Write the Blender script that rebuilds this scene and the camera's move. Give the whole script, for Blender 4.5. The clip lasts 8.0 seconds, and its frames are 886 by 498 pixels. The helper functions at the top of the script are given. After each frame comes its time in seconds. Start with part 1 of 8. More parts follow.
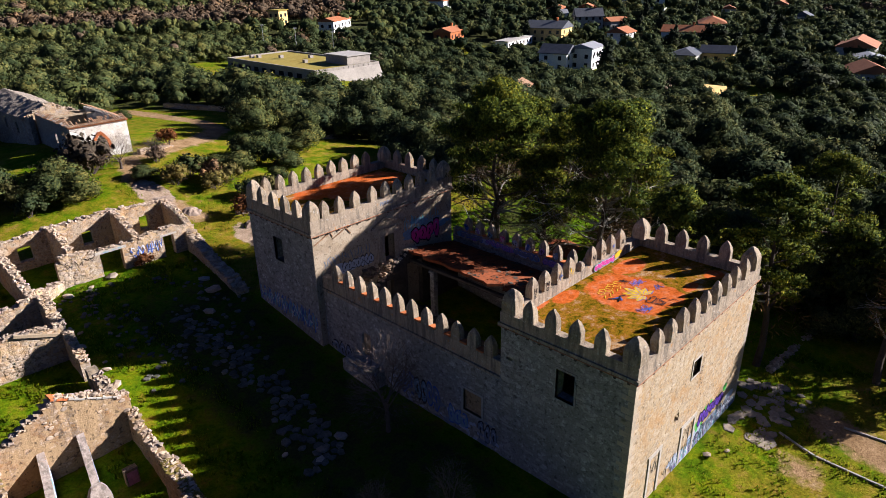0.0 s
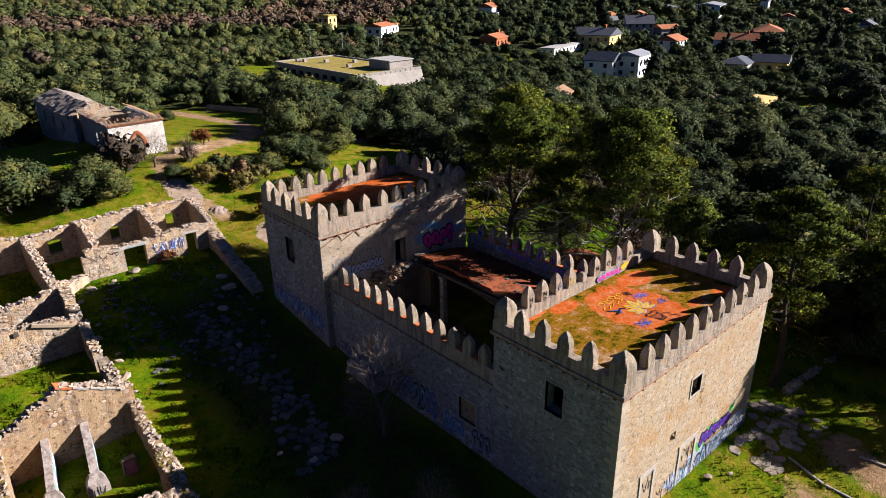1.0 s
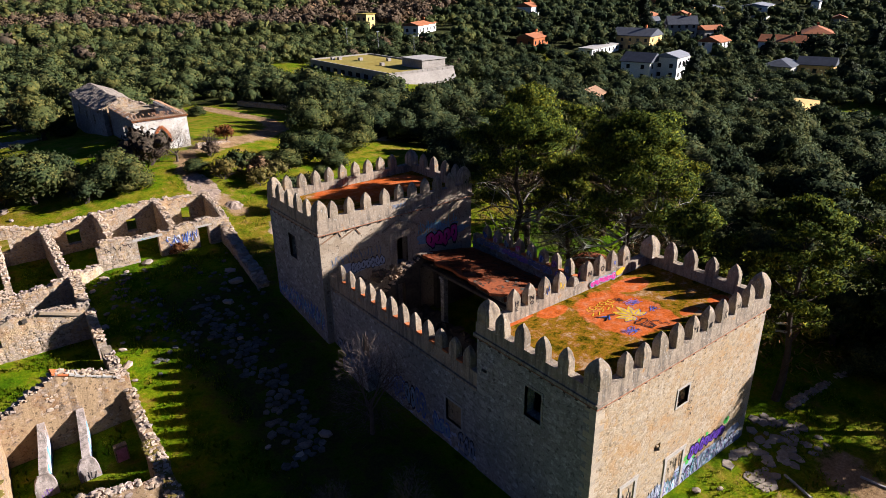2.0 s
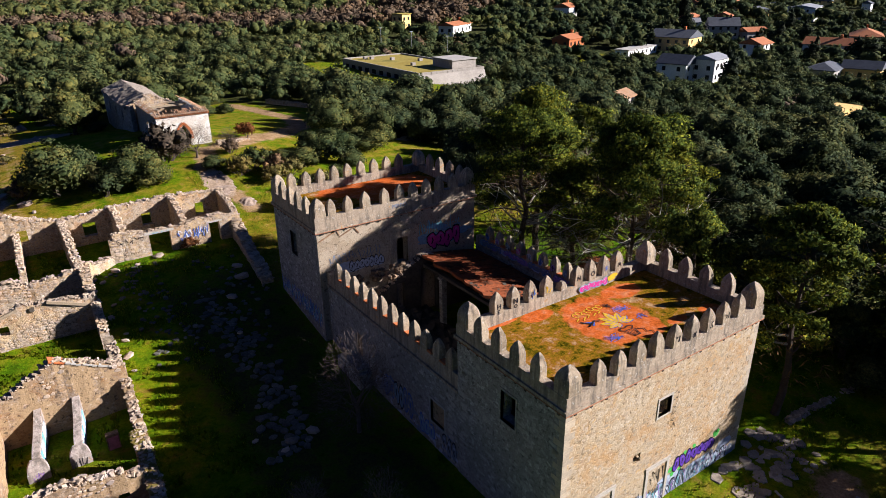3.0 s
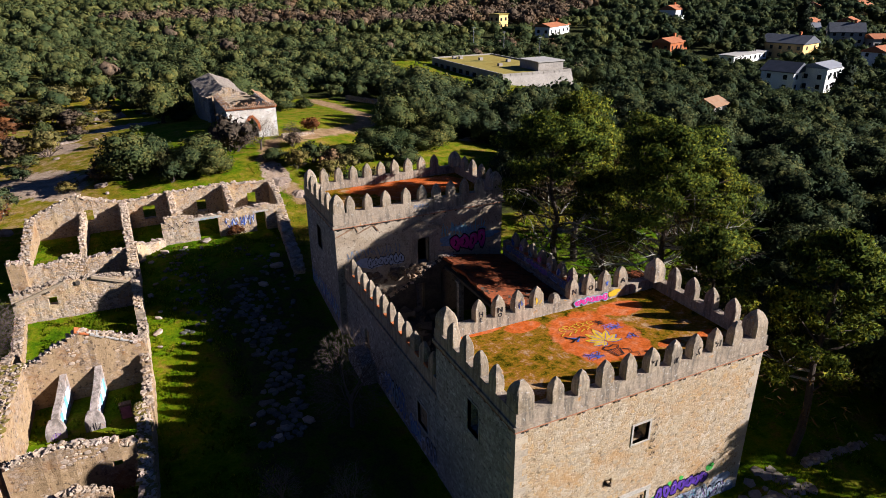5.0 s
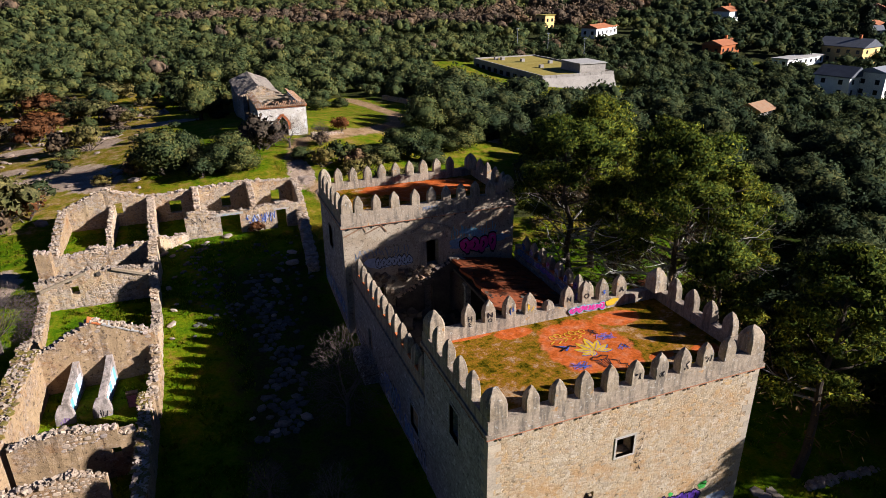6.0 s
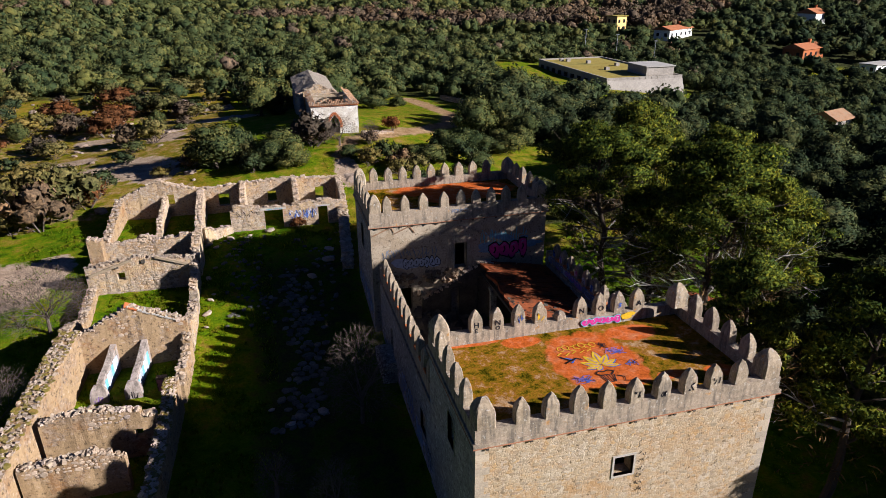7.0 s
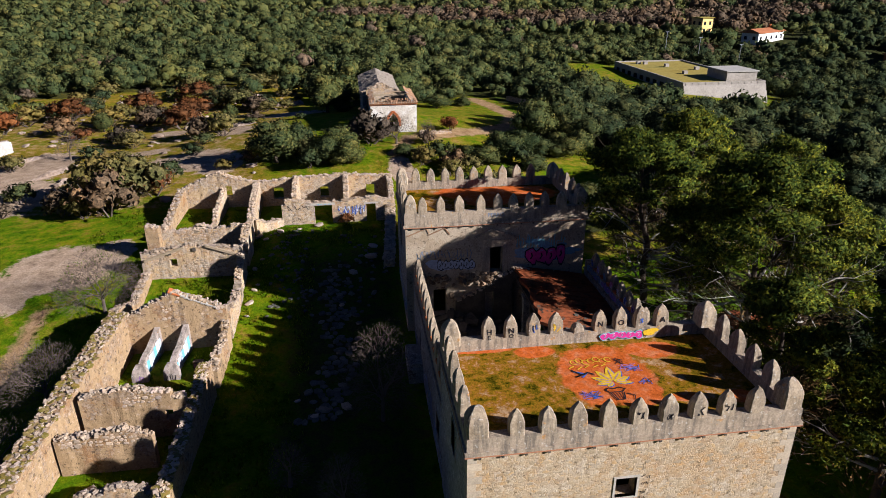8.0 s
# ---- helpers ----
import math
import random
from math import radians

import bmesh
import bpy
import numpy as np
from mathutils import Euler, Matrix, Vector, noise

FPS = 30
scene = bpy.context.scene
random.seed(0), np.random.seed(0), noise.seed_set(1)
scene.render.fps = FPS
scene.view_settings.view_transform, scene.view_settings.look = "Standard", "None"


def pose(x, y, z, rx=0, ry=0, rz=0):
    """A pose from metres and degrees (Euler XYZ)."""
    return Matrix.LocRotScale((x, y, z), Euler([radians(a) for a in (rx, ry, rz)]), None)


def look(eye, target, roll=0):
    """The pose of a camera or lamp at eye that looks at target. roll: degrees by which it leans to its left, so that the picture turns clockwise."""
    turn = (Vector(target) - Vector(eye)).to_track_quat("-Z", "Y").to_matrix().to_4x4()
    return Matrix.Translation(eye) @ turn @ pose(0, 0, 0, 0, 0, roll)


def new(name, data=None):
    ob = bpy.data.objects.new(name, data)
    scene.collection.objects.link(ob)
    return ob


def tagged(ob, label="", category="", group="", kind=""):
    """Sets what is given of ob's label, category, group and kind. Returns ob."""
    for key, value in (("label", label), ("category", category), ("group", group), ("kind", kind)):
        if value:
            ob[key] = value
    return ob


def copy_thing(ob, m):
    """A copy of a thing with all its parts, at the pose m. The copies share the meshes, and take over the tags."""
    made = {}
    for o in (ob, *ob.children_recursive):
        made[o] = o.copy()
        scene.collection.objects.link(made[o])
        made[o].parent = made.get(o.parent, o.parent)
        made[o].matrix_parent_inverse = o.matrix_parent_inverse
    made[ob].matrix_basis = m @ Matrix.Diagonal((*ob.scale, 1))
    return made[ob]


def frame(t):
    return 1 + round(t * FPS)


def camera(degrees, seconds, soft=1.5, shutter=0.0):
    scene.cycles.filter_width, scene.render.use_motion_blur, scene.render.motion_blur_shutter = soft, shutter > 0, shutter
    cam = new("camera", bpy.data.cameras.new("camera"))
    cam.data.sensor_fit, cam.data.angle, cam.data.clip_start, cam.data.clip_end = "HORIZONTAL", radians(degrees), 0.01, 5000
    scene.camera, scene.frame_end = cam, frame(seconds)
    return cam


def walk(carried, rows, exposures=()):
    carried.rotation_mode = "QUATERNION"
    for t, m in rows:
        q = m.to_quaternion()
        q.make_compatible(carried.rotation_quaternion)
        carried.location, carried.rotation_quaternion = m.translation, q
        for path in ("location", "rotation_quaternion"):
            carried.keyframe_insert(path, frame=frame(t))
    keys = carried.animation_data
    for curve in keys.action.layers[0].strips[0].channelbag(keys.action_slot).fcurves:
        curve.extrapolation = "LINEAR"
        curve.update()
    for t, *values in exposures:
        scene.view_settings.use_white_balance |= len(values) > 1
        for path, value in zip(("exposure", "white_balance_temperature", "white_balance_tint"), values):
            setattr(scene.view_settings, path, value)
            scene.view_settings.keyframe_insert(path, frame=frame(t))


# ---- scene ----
cam = camera(68.4, 8.0, soft=0.8)
PATH = [
    (0, (-23.561, -11.004, 27.241), (-22.252, -9.72, 26.443), -1.2),
    (0.5, (-22.526, -11.891, 27.166), (-21.267, -10.551, 26.379), -1.2),
    (1, (-21.493, -12.739, 27.119), (-20.28, -11.353, 26.339), -1.1),
    (1.5, (-20.403, -13.553, 27.104), (-19.238, -12.127, 26.324), -1.0),
    (3, (-16.976, -15.905, 27.04), (-15.941, -14.381, 26.262), -0.9),
    (3.5, (-15.778, -16.618, 27.054), (-14.806, -15.053, 26.276), -0.8),
    (4, (-14.538, -17.317, 27.053), (-13.628, -15.715, 26.276), -0.8),
    (4.5, (-13.271, -17.971, 27.073), (-12.426, -16.333, 26.297), -0.7),
    (6, (-9.363, -19.543, 27.198), (-8.705, -17.82, 26.425), -0.6),
    (6.5, (-8.018, -19.898, 27.266), (-7.445, -18.144, 26.493), -0.6),
    (7, (-6.616, -20.271, 27.392), (-6.148, -18.487, 26.619), -0.5),
    (7.5, (-5.213, -20.51, 27.488), (-4.85, -18.701, 26.715), -0.4),
    (8, (-3.785, -20.65, 27.568), (-3.535, -18.823, 26.794), -0.3),
]
walk(cam, [(t, look(eye, target, roll)) for t, eye, target, roll in PATH], [(0.0, 1.72, 6150, 11), (4.0, 1.58, 6100, 10), (8.0, 1.37, 6040, 8.5)])

# ---- world, sun, exposure ----
scene.view_settings.exposure = 1.8
SUN = Vector((1.0, -0.57, 0.50)).normalized()
world = bpy.data.worlds.new("sky")
scene.world = world
world.use_nodes = True
_nt = world.node_tree
_sky = _nt.nodes.new("ShaderNodeTexSky")
_sky.sky_type = "NISHITA"
_sky.sun_disc = False
_sky.sun_elevation = math.asin(SUN.z)
_sky.sun_rotation = math.atan2(SUN.x, SUN.y)
_sky.dust_density, _sky.ozone_density = 0.3, 3.0
_deep = _nt.nodes.new("ShaderNodeMix")
_deep.data_type, _deep.blend_type = "RGBA", "MULTIPLY"
_deep.inputs[0].default_value = 1.0
_deep.inputs[7].default_value = (0.60, 0.92, 1.75, 1)
_nt.links.new(_sky.outputs["Color"], _deep.inputs[6])
_nt.links.new(_deep.outputs[2], _nt.nodes["Background"].inputs["Color"])
_nt.nodes["Background"].inputs["Strength"].default_value = 0.0098
_sl = bpy.data.lights.new("sun", "SUN")
_sl.energy, _sl.angle, _sl.color = 5.0, radians(0.6), (1.0, 0.91, 0.86)
_so = new("sun", _sl)
_so.matrix_world = Matrix.Translation((60, -30, 60)) @ SUN.to_track_quat("Z", "Y").to_matrix().to_4x4()


# ---- materials ----
TONE = 0.62


def toned(c, k=TONE):
    return tuple(v * k for v in c)


def _base(name, rough=0.85):
    m = bpy.data.materials.new(name)
    m.use_nodes = True
    n, l = m.node_tree.nodes, m.node_tree.links
    b = n["Principled BSDF"]
    b.inputs["Roughness"].default_value = rough
    b.inputs["Specular IOR Level"].default_value = 0.12
    return m, n, l, b


def _ramp(n, l, source, stops):
    r = n.new("ShaderNodeValToRGB")
    while len(r.color_ramp.elements) < len(stops):
        r.color_ramp.elements.new(0.5)
    for e, (p, c) in zip(r.color_ramp.elements, stops):
        e.position, e.color = p, (*c, 1)
    l.new(source, r.inputs[0])
    return r.outputs[0]


def _noise(n, l, coord, scale, detail=4.0, rough=0.6, distort=0.0):
    t = n.new("ShaderNodeTexNoise")
    t.inputs["Scale"].default_value, t.inputs["Detail"].default_value = scale, detail
    t.inputs["Roughness"].default_value, t.inputs["Distortion"].default_value = rough, distort
    l.new(coord, t.inputs["Vector"])
    return t.outputs[0]


def _mix(n, l, fac, a, b, mode="MIX"):
    x = n.new("ShaderNodeMix")
    x.data_type, x.blend_type = "RGBA", mode
    for sock, v in ((x.inputs[0], fac), (x.inputs[6], a), (x.inputs[7], b)):
        if isinstance(v, (int, float)):
            sock.default_value = v
        elif isinstance(v, tuple):
            sock.default_value = (*v, 1)
        else:
            l.new(v, sock)
    return x.outputs[2]


def _range(n, l, source, a, b, c=0.0, d=1.0):
    x = n.new("ShaderNodeMapRange")
    x.inputs[1].default_value, x.inputs[2].default_value = a, b
    x.inputs[3].default_value, x.inputs[4].default_value = c, d
    l.new(source, x.inputs[0])
    return x.outputs[0]


def _bump(n, l, b, height, strength, distance):
    u = n.new("ShaderNodeBump")
    u.inputs["Strength"].default_value, u.inputs["Distance"].default_value = strength, distance
    l.new(height, u.inputs["Height"])
    l.new(u.outputs[0], b.inputs["Normal"])


def _coord(n, l):
    """World-sized coordinates that do not depend on which object carries the material."""
    g = n.new("ShaderNodeNewGeometry")
    return g.outputs["Position"]


def plain(name, cols, scale=1.2, fine=9.0, rough=0.85, bump=0.35, dist=0.02, random_tint=0.0, local=False, metal=0.0, tone=TONE):
    """Weathered surface: broad patches between the colours, fine grain, slight relief."""
    cols = [toned(c, tone) for c in cols]
    m, n, l, b = _base(name, rough)
    if local:
        co = n.new("ShaderNodeTexCoord").outputs["Object"]
    else:
        co = _coord(n, l)
    big = _noise(n, l, co, scale, 5, 0.65)
    k = len(cols) - 1
    col = _ramp(n, l, big, [(0.3 + 0.4 * i / max(k, 1), c) for i, c in enumerate(cols)])
    small = _noise(n, l, co, fine, 4, 0.7)
    col = _mix(n, l, 0.6, col, _ramp(n, l, small, [(0.3, (0.55, 0.55, 0.55)), (0.7, (1.25, 1.25, 1.25))]), "MULTIPLY")
    if random_tint:
        o = n.new("ShaderNodeObjectInfo")
        lo, hi = 1 - random_tint, 1 + random_tint
        col = _mix(n, l, 1.0, col, _ramp(n, l, o.outputs["Random"], [(0, (lo, lo, lo)), (1, (hi, hi * 0.97, hi * 0.92))]), "MULTIPLY")
    l.new(col, b.inputs["Base Color"])
    b.inputs["Metallic"].default_value = metal
    _bump(n, l, b, small, bump, dist)
    return m


def masonry(name, stones, mortar, scale=3.2, joint=0.07, bump=0.7, stain=(0.30, 0.26, 0.20), stain_amount=0.5, flat=1.0, patch=None, tone=TONE, warp=0.3, smear_to=0.85, patch_at=0.53):
    """Rubble masonry: stones of uneven size in recessed mortar, with stains and patches of render."""
    stones, mortar, stain = [toned(c, tone) for c in stones], toned(mortar, tone), toned(stain, tone)
    patch = toned(patch, tone) if patch else None
    m, n, l, b = _base(name, 0.9)
    co = _coord(n, l)
    d = n.new("ShaderNodeVectorMath")
    d.operation = "MULTIPLY_ADD"
    w = n.new("ShaderNodeTexNoise")
    w.inputs["Scale"].default_value = scale * 0.8
    w.inputs["Detail"].default_value = 4
    l.new(co, w.inputs["Vector"])
    l.new(w.outputs["Color"], d.inputs[0])
    d.inputs[1].default_value = (warp, warp, warp * 0.8)
    l.new(co, d.inputs[2])
    sq = n.new("ShaderNodeMapping")
    sq.inputs["Scale"].default_value = (1, 1, 1.45 * flat)
    l.new(d.outputs[0], sq.inputs[0])
    v = n.new("ShaderNodeTexVoronoi")
    v.inputs["Scale"].default_value = scale
    l.new(sq.outputs[0], v.inputs["Vector"])
    e = n.new("ShaderNodeTexVoronoi")
    e.feature = "DISTANCE_TO_EDGE"
    e.inputs["Scale"].default_value = scale
    l.new(sq.outputs[0], e.inputs["Vector"])
    sep = n.new("ShaderNodeSeparateColor")
    l.new(v.outputs["Color"], sep.inputs[0])
    k = len(stones) - 1
    col = _ramp(n, l, sep.outputs[0], [(i / k, c) for i, c in enumerate(stones)])
    fine = _noise(n, l, co, 9, 6, 0.75)
    col = _mix(n, l, 0.85, col, _ramp(n, l, fine, [(0.32, (0.42, 0.42, 0.42)), (0.5, (0.95, 0.95, 0.95)), (0.68, (1.3, 1.3, 1.3))]), "MULTIPLY")
    edge = _range(n, l, e.outputs["Distance"], joint * 0.4, joint, 1, 0)
    # mortar smeared over some of the stones
    smear = _range(n, l, _noise(n, l, co, 1.1, 4, 0.6), 0.36, 0.58, 0.05, smear_to)
    mx = n.new("ShaderNodeMath")
    mx.operation = "MAXIMUM"
    l.new(edge, mx.inputs[0])
    l.new(smear, mx.inputs[1])
    mcol = _mix(n, l, 0.8, mortar, _ramp(n, l, fine, [(0.32, (0.45, 0.45, 0.45)), (0.5, (0.95, 0.95, 0.95)), (0.68, (1.25, 1.25, 1.25))]), "MULTIPLY")
    col = _mix(n, l, mx.outputs[0], col, mcol)
    st = _range(n, l, _noise(n, l, co, 0.45, 6, 0.7, 0.6), 0.47, 0.67, 0, stain_amount)
    col = _mix(n, l, st, col, stain)
    if patch:
        pa = _range(n, l, _noise(n, l, co, 0.5, 7, 0.72, 1.0), patch_at, patch_at + 0.04, 0, 0.9)
        col = _mix(n, l, pa, col, _mix(n, l, 0.6, patch, _ramp(n, l, fine, [(0.3, (0.5, 0.5, 0.5)), (0.7, (1.28, 1.28, 1.28))]), "MULTIPLY"))
    # small hollows where stones have dropped out, their shade painted dark, and pale knobs
    pit = _noise(n, l, co, 3.6, 4, 0.65)
    col = _mix(n, l, _range(n, l, pit, 0.575, 0.64, 0, 0.7), col, tuple(v * 0.35 for v in stones[0]))
    col = _mix(n, l, _range(n, l, pit, 0.40, 0.34, 0, 0.45), col, tuple(min(1.0, v * 1.25) for v in stones[3 % len(stones)]))
    l.new(col, b.inputs["Base Color"])
    hgt = _mix(n, l, 0.35, _ramp(n, l, e.outputs["Distance"], [(0, (0, 0, 0)), (min(1, joint * 2.2), (1, 1, 1))]), fine)
    _bump(n, l, b, hgt, bump, 0.06)
    return m


def foliage(name, cols, rough=0.75, translucent=0.06, grain=4.2):
    """Leaves: each clump its own tint, each plant its own tone."""
    cols = [toned(c, 0.62) for c in cols]
    m, n, l, b = _base(name, rough)
    b.inputs["Specular IOR Level"].default_value = 0.02
    g = n.new("ShaderNodeNewGeometry")
    o = n.new("ShaderNodeObjectInfo")
    k = len(cols) - 1
    col = _ramp(n, l, g.outputs["Random Per Island"], [(i / k, c) for i, c in enumerate(cols)])
    big = _noise(n, l, g.outputs["Position"], 0.09, 2, 0.5)
    col = _mix(n, l, 0.8, col, _ramp(n, l, big, [(0.33, (0.66, 0.74, 0.80)), (0.5, (1.0, 1.0, 1.0)), (0.67, (1.38, 1.20, 0.94))]), "MULTIPLY")
    col = _mix(n, l, 1.0, col, _ramp(n, l, o.outputs["Random"], [(0, (0.75, 0.78, 0.75)), (0.6, (1.0, 1.0, 1.0)), (1, (1.35, 1.2, 1.0))]), "MULTIPLY")
    leaf = _noise(n, l, g.outputs["Position"], grain, 3, 0.75)
    tuft = _noise(n, l, g.outputs["Position"], 0.95, 3, 0.7)
    col = _mix(n, l, 1.0, col, _ramp(n, l, tuft, [(0.36, (0.74, 0.78, 0.80)), (0.5, (0.97, 0.97, 0.97)), (0.64, (1.22, 1.18, 1.08))]), "MULTIPLY")
    # Fine dark specks paint the shade in gaps between leaves.
    col = _mix(n, l, 1.0, col, _ramp(n, l, leaf, [(0.38, (0.52, 0.54, 0.55)), (0.5, (0.98, 0.98, 0.98)), (0.62, (1.46, 1.44, 1.36))]), "MULTIPLY")
    l.new(col, b.inputs["Base Color"])
    _bump(n, l, b, leaf, 0.4, 0.8 / grain)
    if translucent:
        t = n.new("ShaderNodeBsdfTranslucent")
        l.new(col, t.inputs[0])
        s = n.new("ShaderNodeMixShader")
        s.inputs[0].default_value = translucent
        l.new(b.outputs[0], s.inputs[1])
        l.new(t.outputs[0], s.inputs[2])
        l.new(s.outputs[0], n["Material Output"].inputs[0])
    return m


def lichened(name, cols, scale, tint):
    """Weathered render or cast stone with rain streaks, pale lichen dots and orange lichen."""
    cols = [toned(c) for c in cols]
    m, n, l, b = _base(name, 0.9)
    co = _coord(n, l)
    big, fine = _noise(n, l, co, scale, 6, 0.7), _noise(n, l, co, 11, 5, 0.75)
    col = _ramp(n, l, big, [(0.32, cols[0]), (0.5, cols[1]), (0.68, cols[2])])
    mp = n.new("ShaderNodeMapping")
    mp.inputs["Scale"].default_value = (3.5, 3.5, 0.5)
    l.new(co, mp.inputs[0])
    col = _mix(n, l, _range(n, l, _noise(n, l, mp.outputs[0], 1.0, 5, 0.65), 0.46, 0.62, 0, 0.68), col, toned((0.13, 0.115, 0.10)))
    col = _mix(n, l, _range(n, l, _noise(n, l, co, 6.5, 3, 0.6), 0.62, 0.66, 0, 0.6), col, toned((0.66, 0.63, 0.57)))
    col = _mix(n, l, _range(n, l, _noise(n, l, co, 1.7, 5, 0.7, 0.5), 0.62, 0.68, 0, 0.8), col, toned((0.60, 0.30, 0.09)))
    col = _mix(n, l, 0.7, col, _ramp(n, l, fine, [(0.3, (0.5, 0.5, 0.5)), (0.7, (1.3, 1.3, 1.3))]), "MULTIPLY")
    if tint:
        o = n.new("ShaderNodeObjectInfo")
        col = _mix(n, l, 1.0, col, _ramp(n, l, o.outputs["Random"], [(0, (1 - tint,) * 3), (1, (1 + tint,) * 3)]), "MULTIPLY")
    l.new(col, b.inputs["Base Color"])
    _bump(n, l, b, fine, 0.6, 0.025)
    return m


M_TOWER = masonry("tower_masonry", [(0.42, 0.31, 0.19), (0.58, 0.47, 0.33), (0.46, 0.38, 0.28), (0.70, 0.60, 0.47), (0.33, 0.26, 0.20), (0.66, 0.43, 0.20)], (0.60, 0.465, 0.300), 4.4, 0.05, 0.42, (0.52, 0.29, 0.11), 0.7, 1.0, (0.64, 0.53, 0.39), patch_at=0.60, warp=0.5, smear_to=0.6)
M_REAR = masonry("rear_tower_render", [(0.38, 0.29, 0.20), (0.48, 0.39, 0.28), (0.42, 0.35, 0.28)], (0.48, 0.38, 0.27), 5.0, 0.05, 0.3, (0.32, 0.24, 0.16), 0.5, 1.0, (0.52, 0.43, 0.32), patch_at=0.48)
# Grey rubble, cooled towards blue-grey so the colour carries the west faces' shade.
M_CURTAIN = masonry("shade_cooled_masonry", [(0.25, 0.235, 0.215), (0.42, 0.40, 0.37), (0.32, 0.31, 0.30), (0.72, 0.70, 0.66), (0.36, 0.34, 0.31)], (0.36, 0.34, 0.31), 3.9, 0.06, 0.6, (0.22, 0.19, 0.15), 0.5)
M_RUIN = masonry("ruin_masonry", [(0.32, 0.23, 0.15), (0.58, 0.47, 0.36), (0.40, 0.34, 0.29), (0.74, 0.64, 0.53), (0.36, 0.30, 0.27), (0.62, 0.38, 0.18)], (0.54, 0.42, 0.28), 5.4, 0.06, 0.6, (0.54, 0.28, 0.09), 0.65, 1.0, (0.66, 0.48, 0.28), smear_to=0.55)
M_PLASTER = masonry("plastered_rubble", [(0.17, 0.12, 0.085), (0.40, 0.31, 0.23), (0.23, 0.19, 0.16), (0.52, 0.42, 0.33), (0.40, 0.23, 0.11)], (0.38, 0.25, 0.135), 5.0, 0.07, 0.28, (0.33, 0.165, 0.060), 0.75, 1.0, (0.44, 0.305, 0.170), patch_at=0.47, smear_to=0.5)
M_CHAPEL = masonry("chapel_render", [(0.50, 0.44, 0.38), (0.62, 0.56, 0.48), (0.44, 0.40, 0.36)], (0.58, 0.53, 0.46), 3.4, 0.07, 0.6, (0.34, 0.28, 0.21), 0.9, 1.0, (0.72, 0.69, 0.64), 0.85, patch_at=0.515)
M_STONE = plain("loose_stone", [(0.31, 0.22, 0.15), (0.52, 0.42, 0.32), (0.40, 0.34, 0.29)], 0.9, 10, 0.9, 0.5, 0.02, 0.32)
M_BROWNSTONE = plain("brown_rubble", [(0.13, 0.09, 0.06), (0.30, 0.21, 0.14), (0.20, 0.15, 0.11)], 0.9, 8, 0.95, 0.6, 0.03, 0.3)
M_FACE = plain("wall_stone", [(0.43, 0.32, 0.21), (0.50, 0.40, 0.27), (0.47, 0.39, 0.30)], 0.9, 12, 0.9, 0.5, 0.02, 0.14)
M_RUBBLEFACE = plain("rubble_stone", [(0.40, 0.28, 0.18), (0.54, 0.43, 0.33), (0.45, 0.37, 0.33)], 0.7, 10, 0.9, 0.5, 0.02, 0.28)
M_QUOIN = plain("quoin_stone", [(0.50, 0.42, 0.32), (0.60, 0.51, 0.40)], 0.9, 12, 0.9, 0.4, 0.02, 0.15)
M_GRANITE = plain("granite_slab", [(0.12, 0.09, 0.07), (0.33, 0.245, 0.19), (0.44, 0.34, 0.27), (0.26, 0.20, 0.17)], 0.5, 3.0, 0.9, 0.9, 0.12)
M_PAVE = plain("paving_stone", [(0.085, 0.088, 0.07), (0.21, 0.205, 0.18)], 1.0, 8, 0.85, 0.5, 0.02, 0.35)
M_CONCRETE = lichened("lichened_concrete", [(0.326, 0.247, 0.162), (0.483, 0.381, 0.266), (0.578, 0.470, 0.338)], 1.6, 0.12)
M_PARAPET = lichened("parapet_render", [(0.315, 0.247, 0.180), (0.483, 0.386, 0.284), (0.399, 0.317, 0.239)], 0.8, 0.0)
M_SURROUND = plain("window_stone", [(0.50, 0.46, 0.40), (0.60, 0.55, 0.48)], 1.5, 9, 0.9, 0.4, 0.02)
M_BRICK = plain("red_brick", [(0.46, 0.14, 0.05), (0.62, 0.21, 0.08)], 3, 16, 0.9, 0.4, 0.01, 0.2)
M_TILE = plain("roof_tile", [(0.30, 0.17, 0.10), (0.42, 0.25, 0.15), (0.34, 0.27, 0.20)], 1.2, 10, 0.9, 0.4, 0.02, 0.3)
M_OLDTILE = plain("grey_old_tile", [(0.14, 0.12, 0.10), (0.38, 0.33, 0.28), (0.22, 0.20, 0.18)], 2.2, 5, 0.95, 1.0, 0.18, 0.2)
M_RUSTROOF = plain("rust_red_slab", [(0.10, 0.045, 0.022), (0.36, 0.095, 0.034), (0.08, 0.050, 0.030)], 0.9, 5, 0.9, 0.6, 0.04)
M_WOODOLD = plain("grey_timber", [(0.34, 0.26, 0.17), (0.46, 0.37, 0.26)], 2, 16, 0.85, 0.4, 0.01)
M_BARK = plain("bark", [(0.06, 0.045, 0.035), (0.13, 0.10, 0.075)], 2.0, 18, 0.95, 0.8, 0.03, local=True)
M_TWIG = plain("grey_twig", [(0.10, 0.076, 0.062), (0.19, 0.148, 0.122)], 2.0, 18, 0.9, 0.4, 0.01, local=True)
M_DEAD = plain("bleached_branch", [(0.36, 0.32, 0.27), (0.48, 0.44, 0.38)], 2.0, 18, 0.9, 0.4, 0.01, local=True)
M_COURSE = plain("weathered_brick_course", [(0.33, 0.155, 0.095), (0.47, 0.22, 0.13)], 2, 14, 0.9, 0.5, 0.015, 0.25)
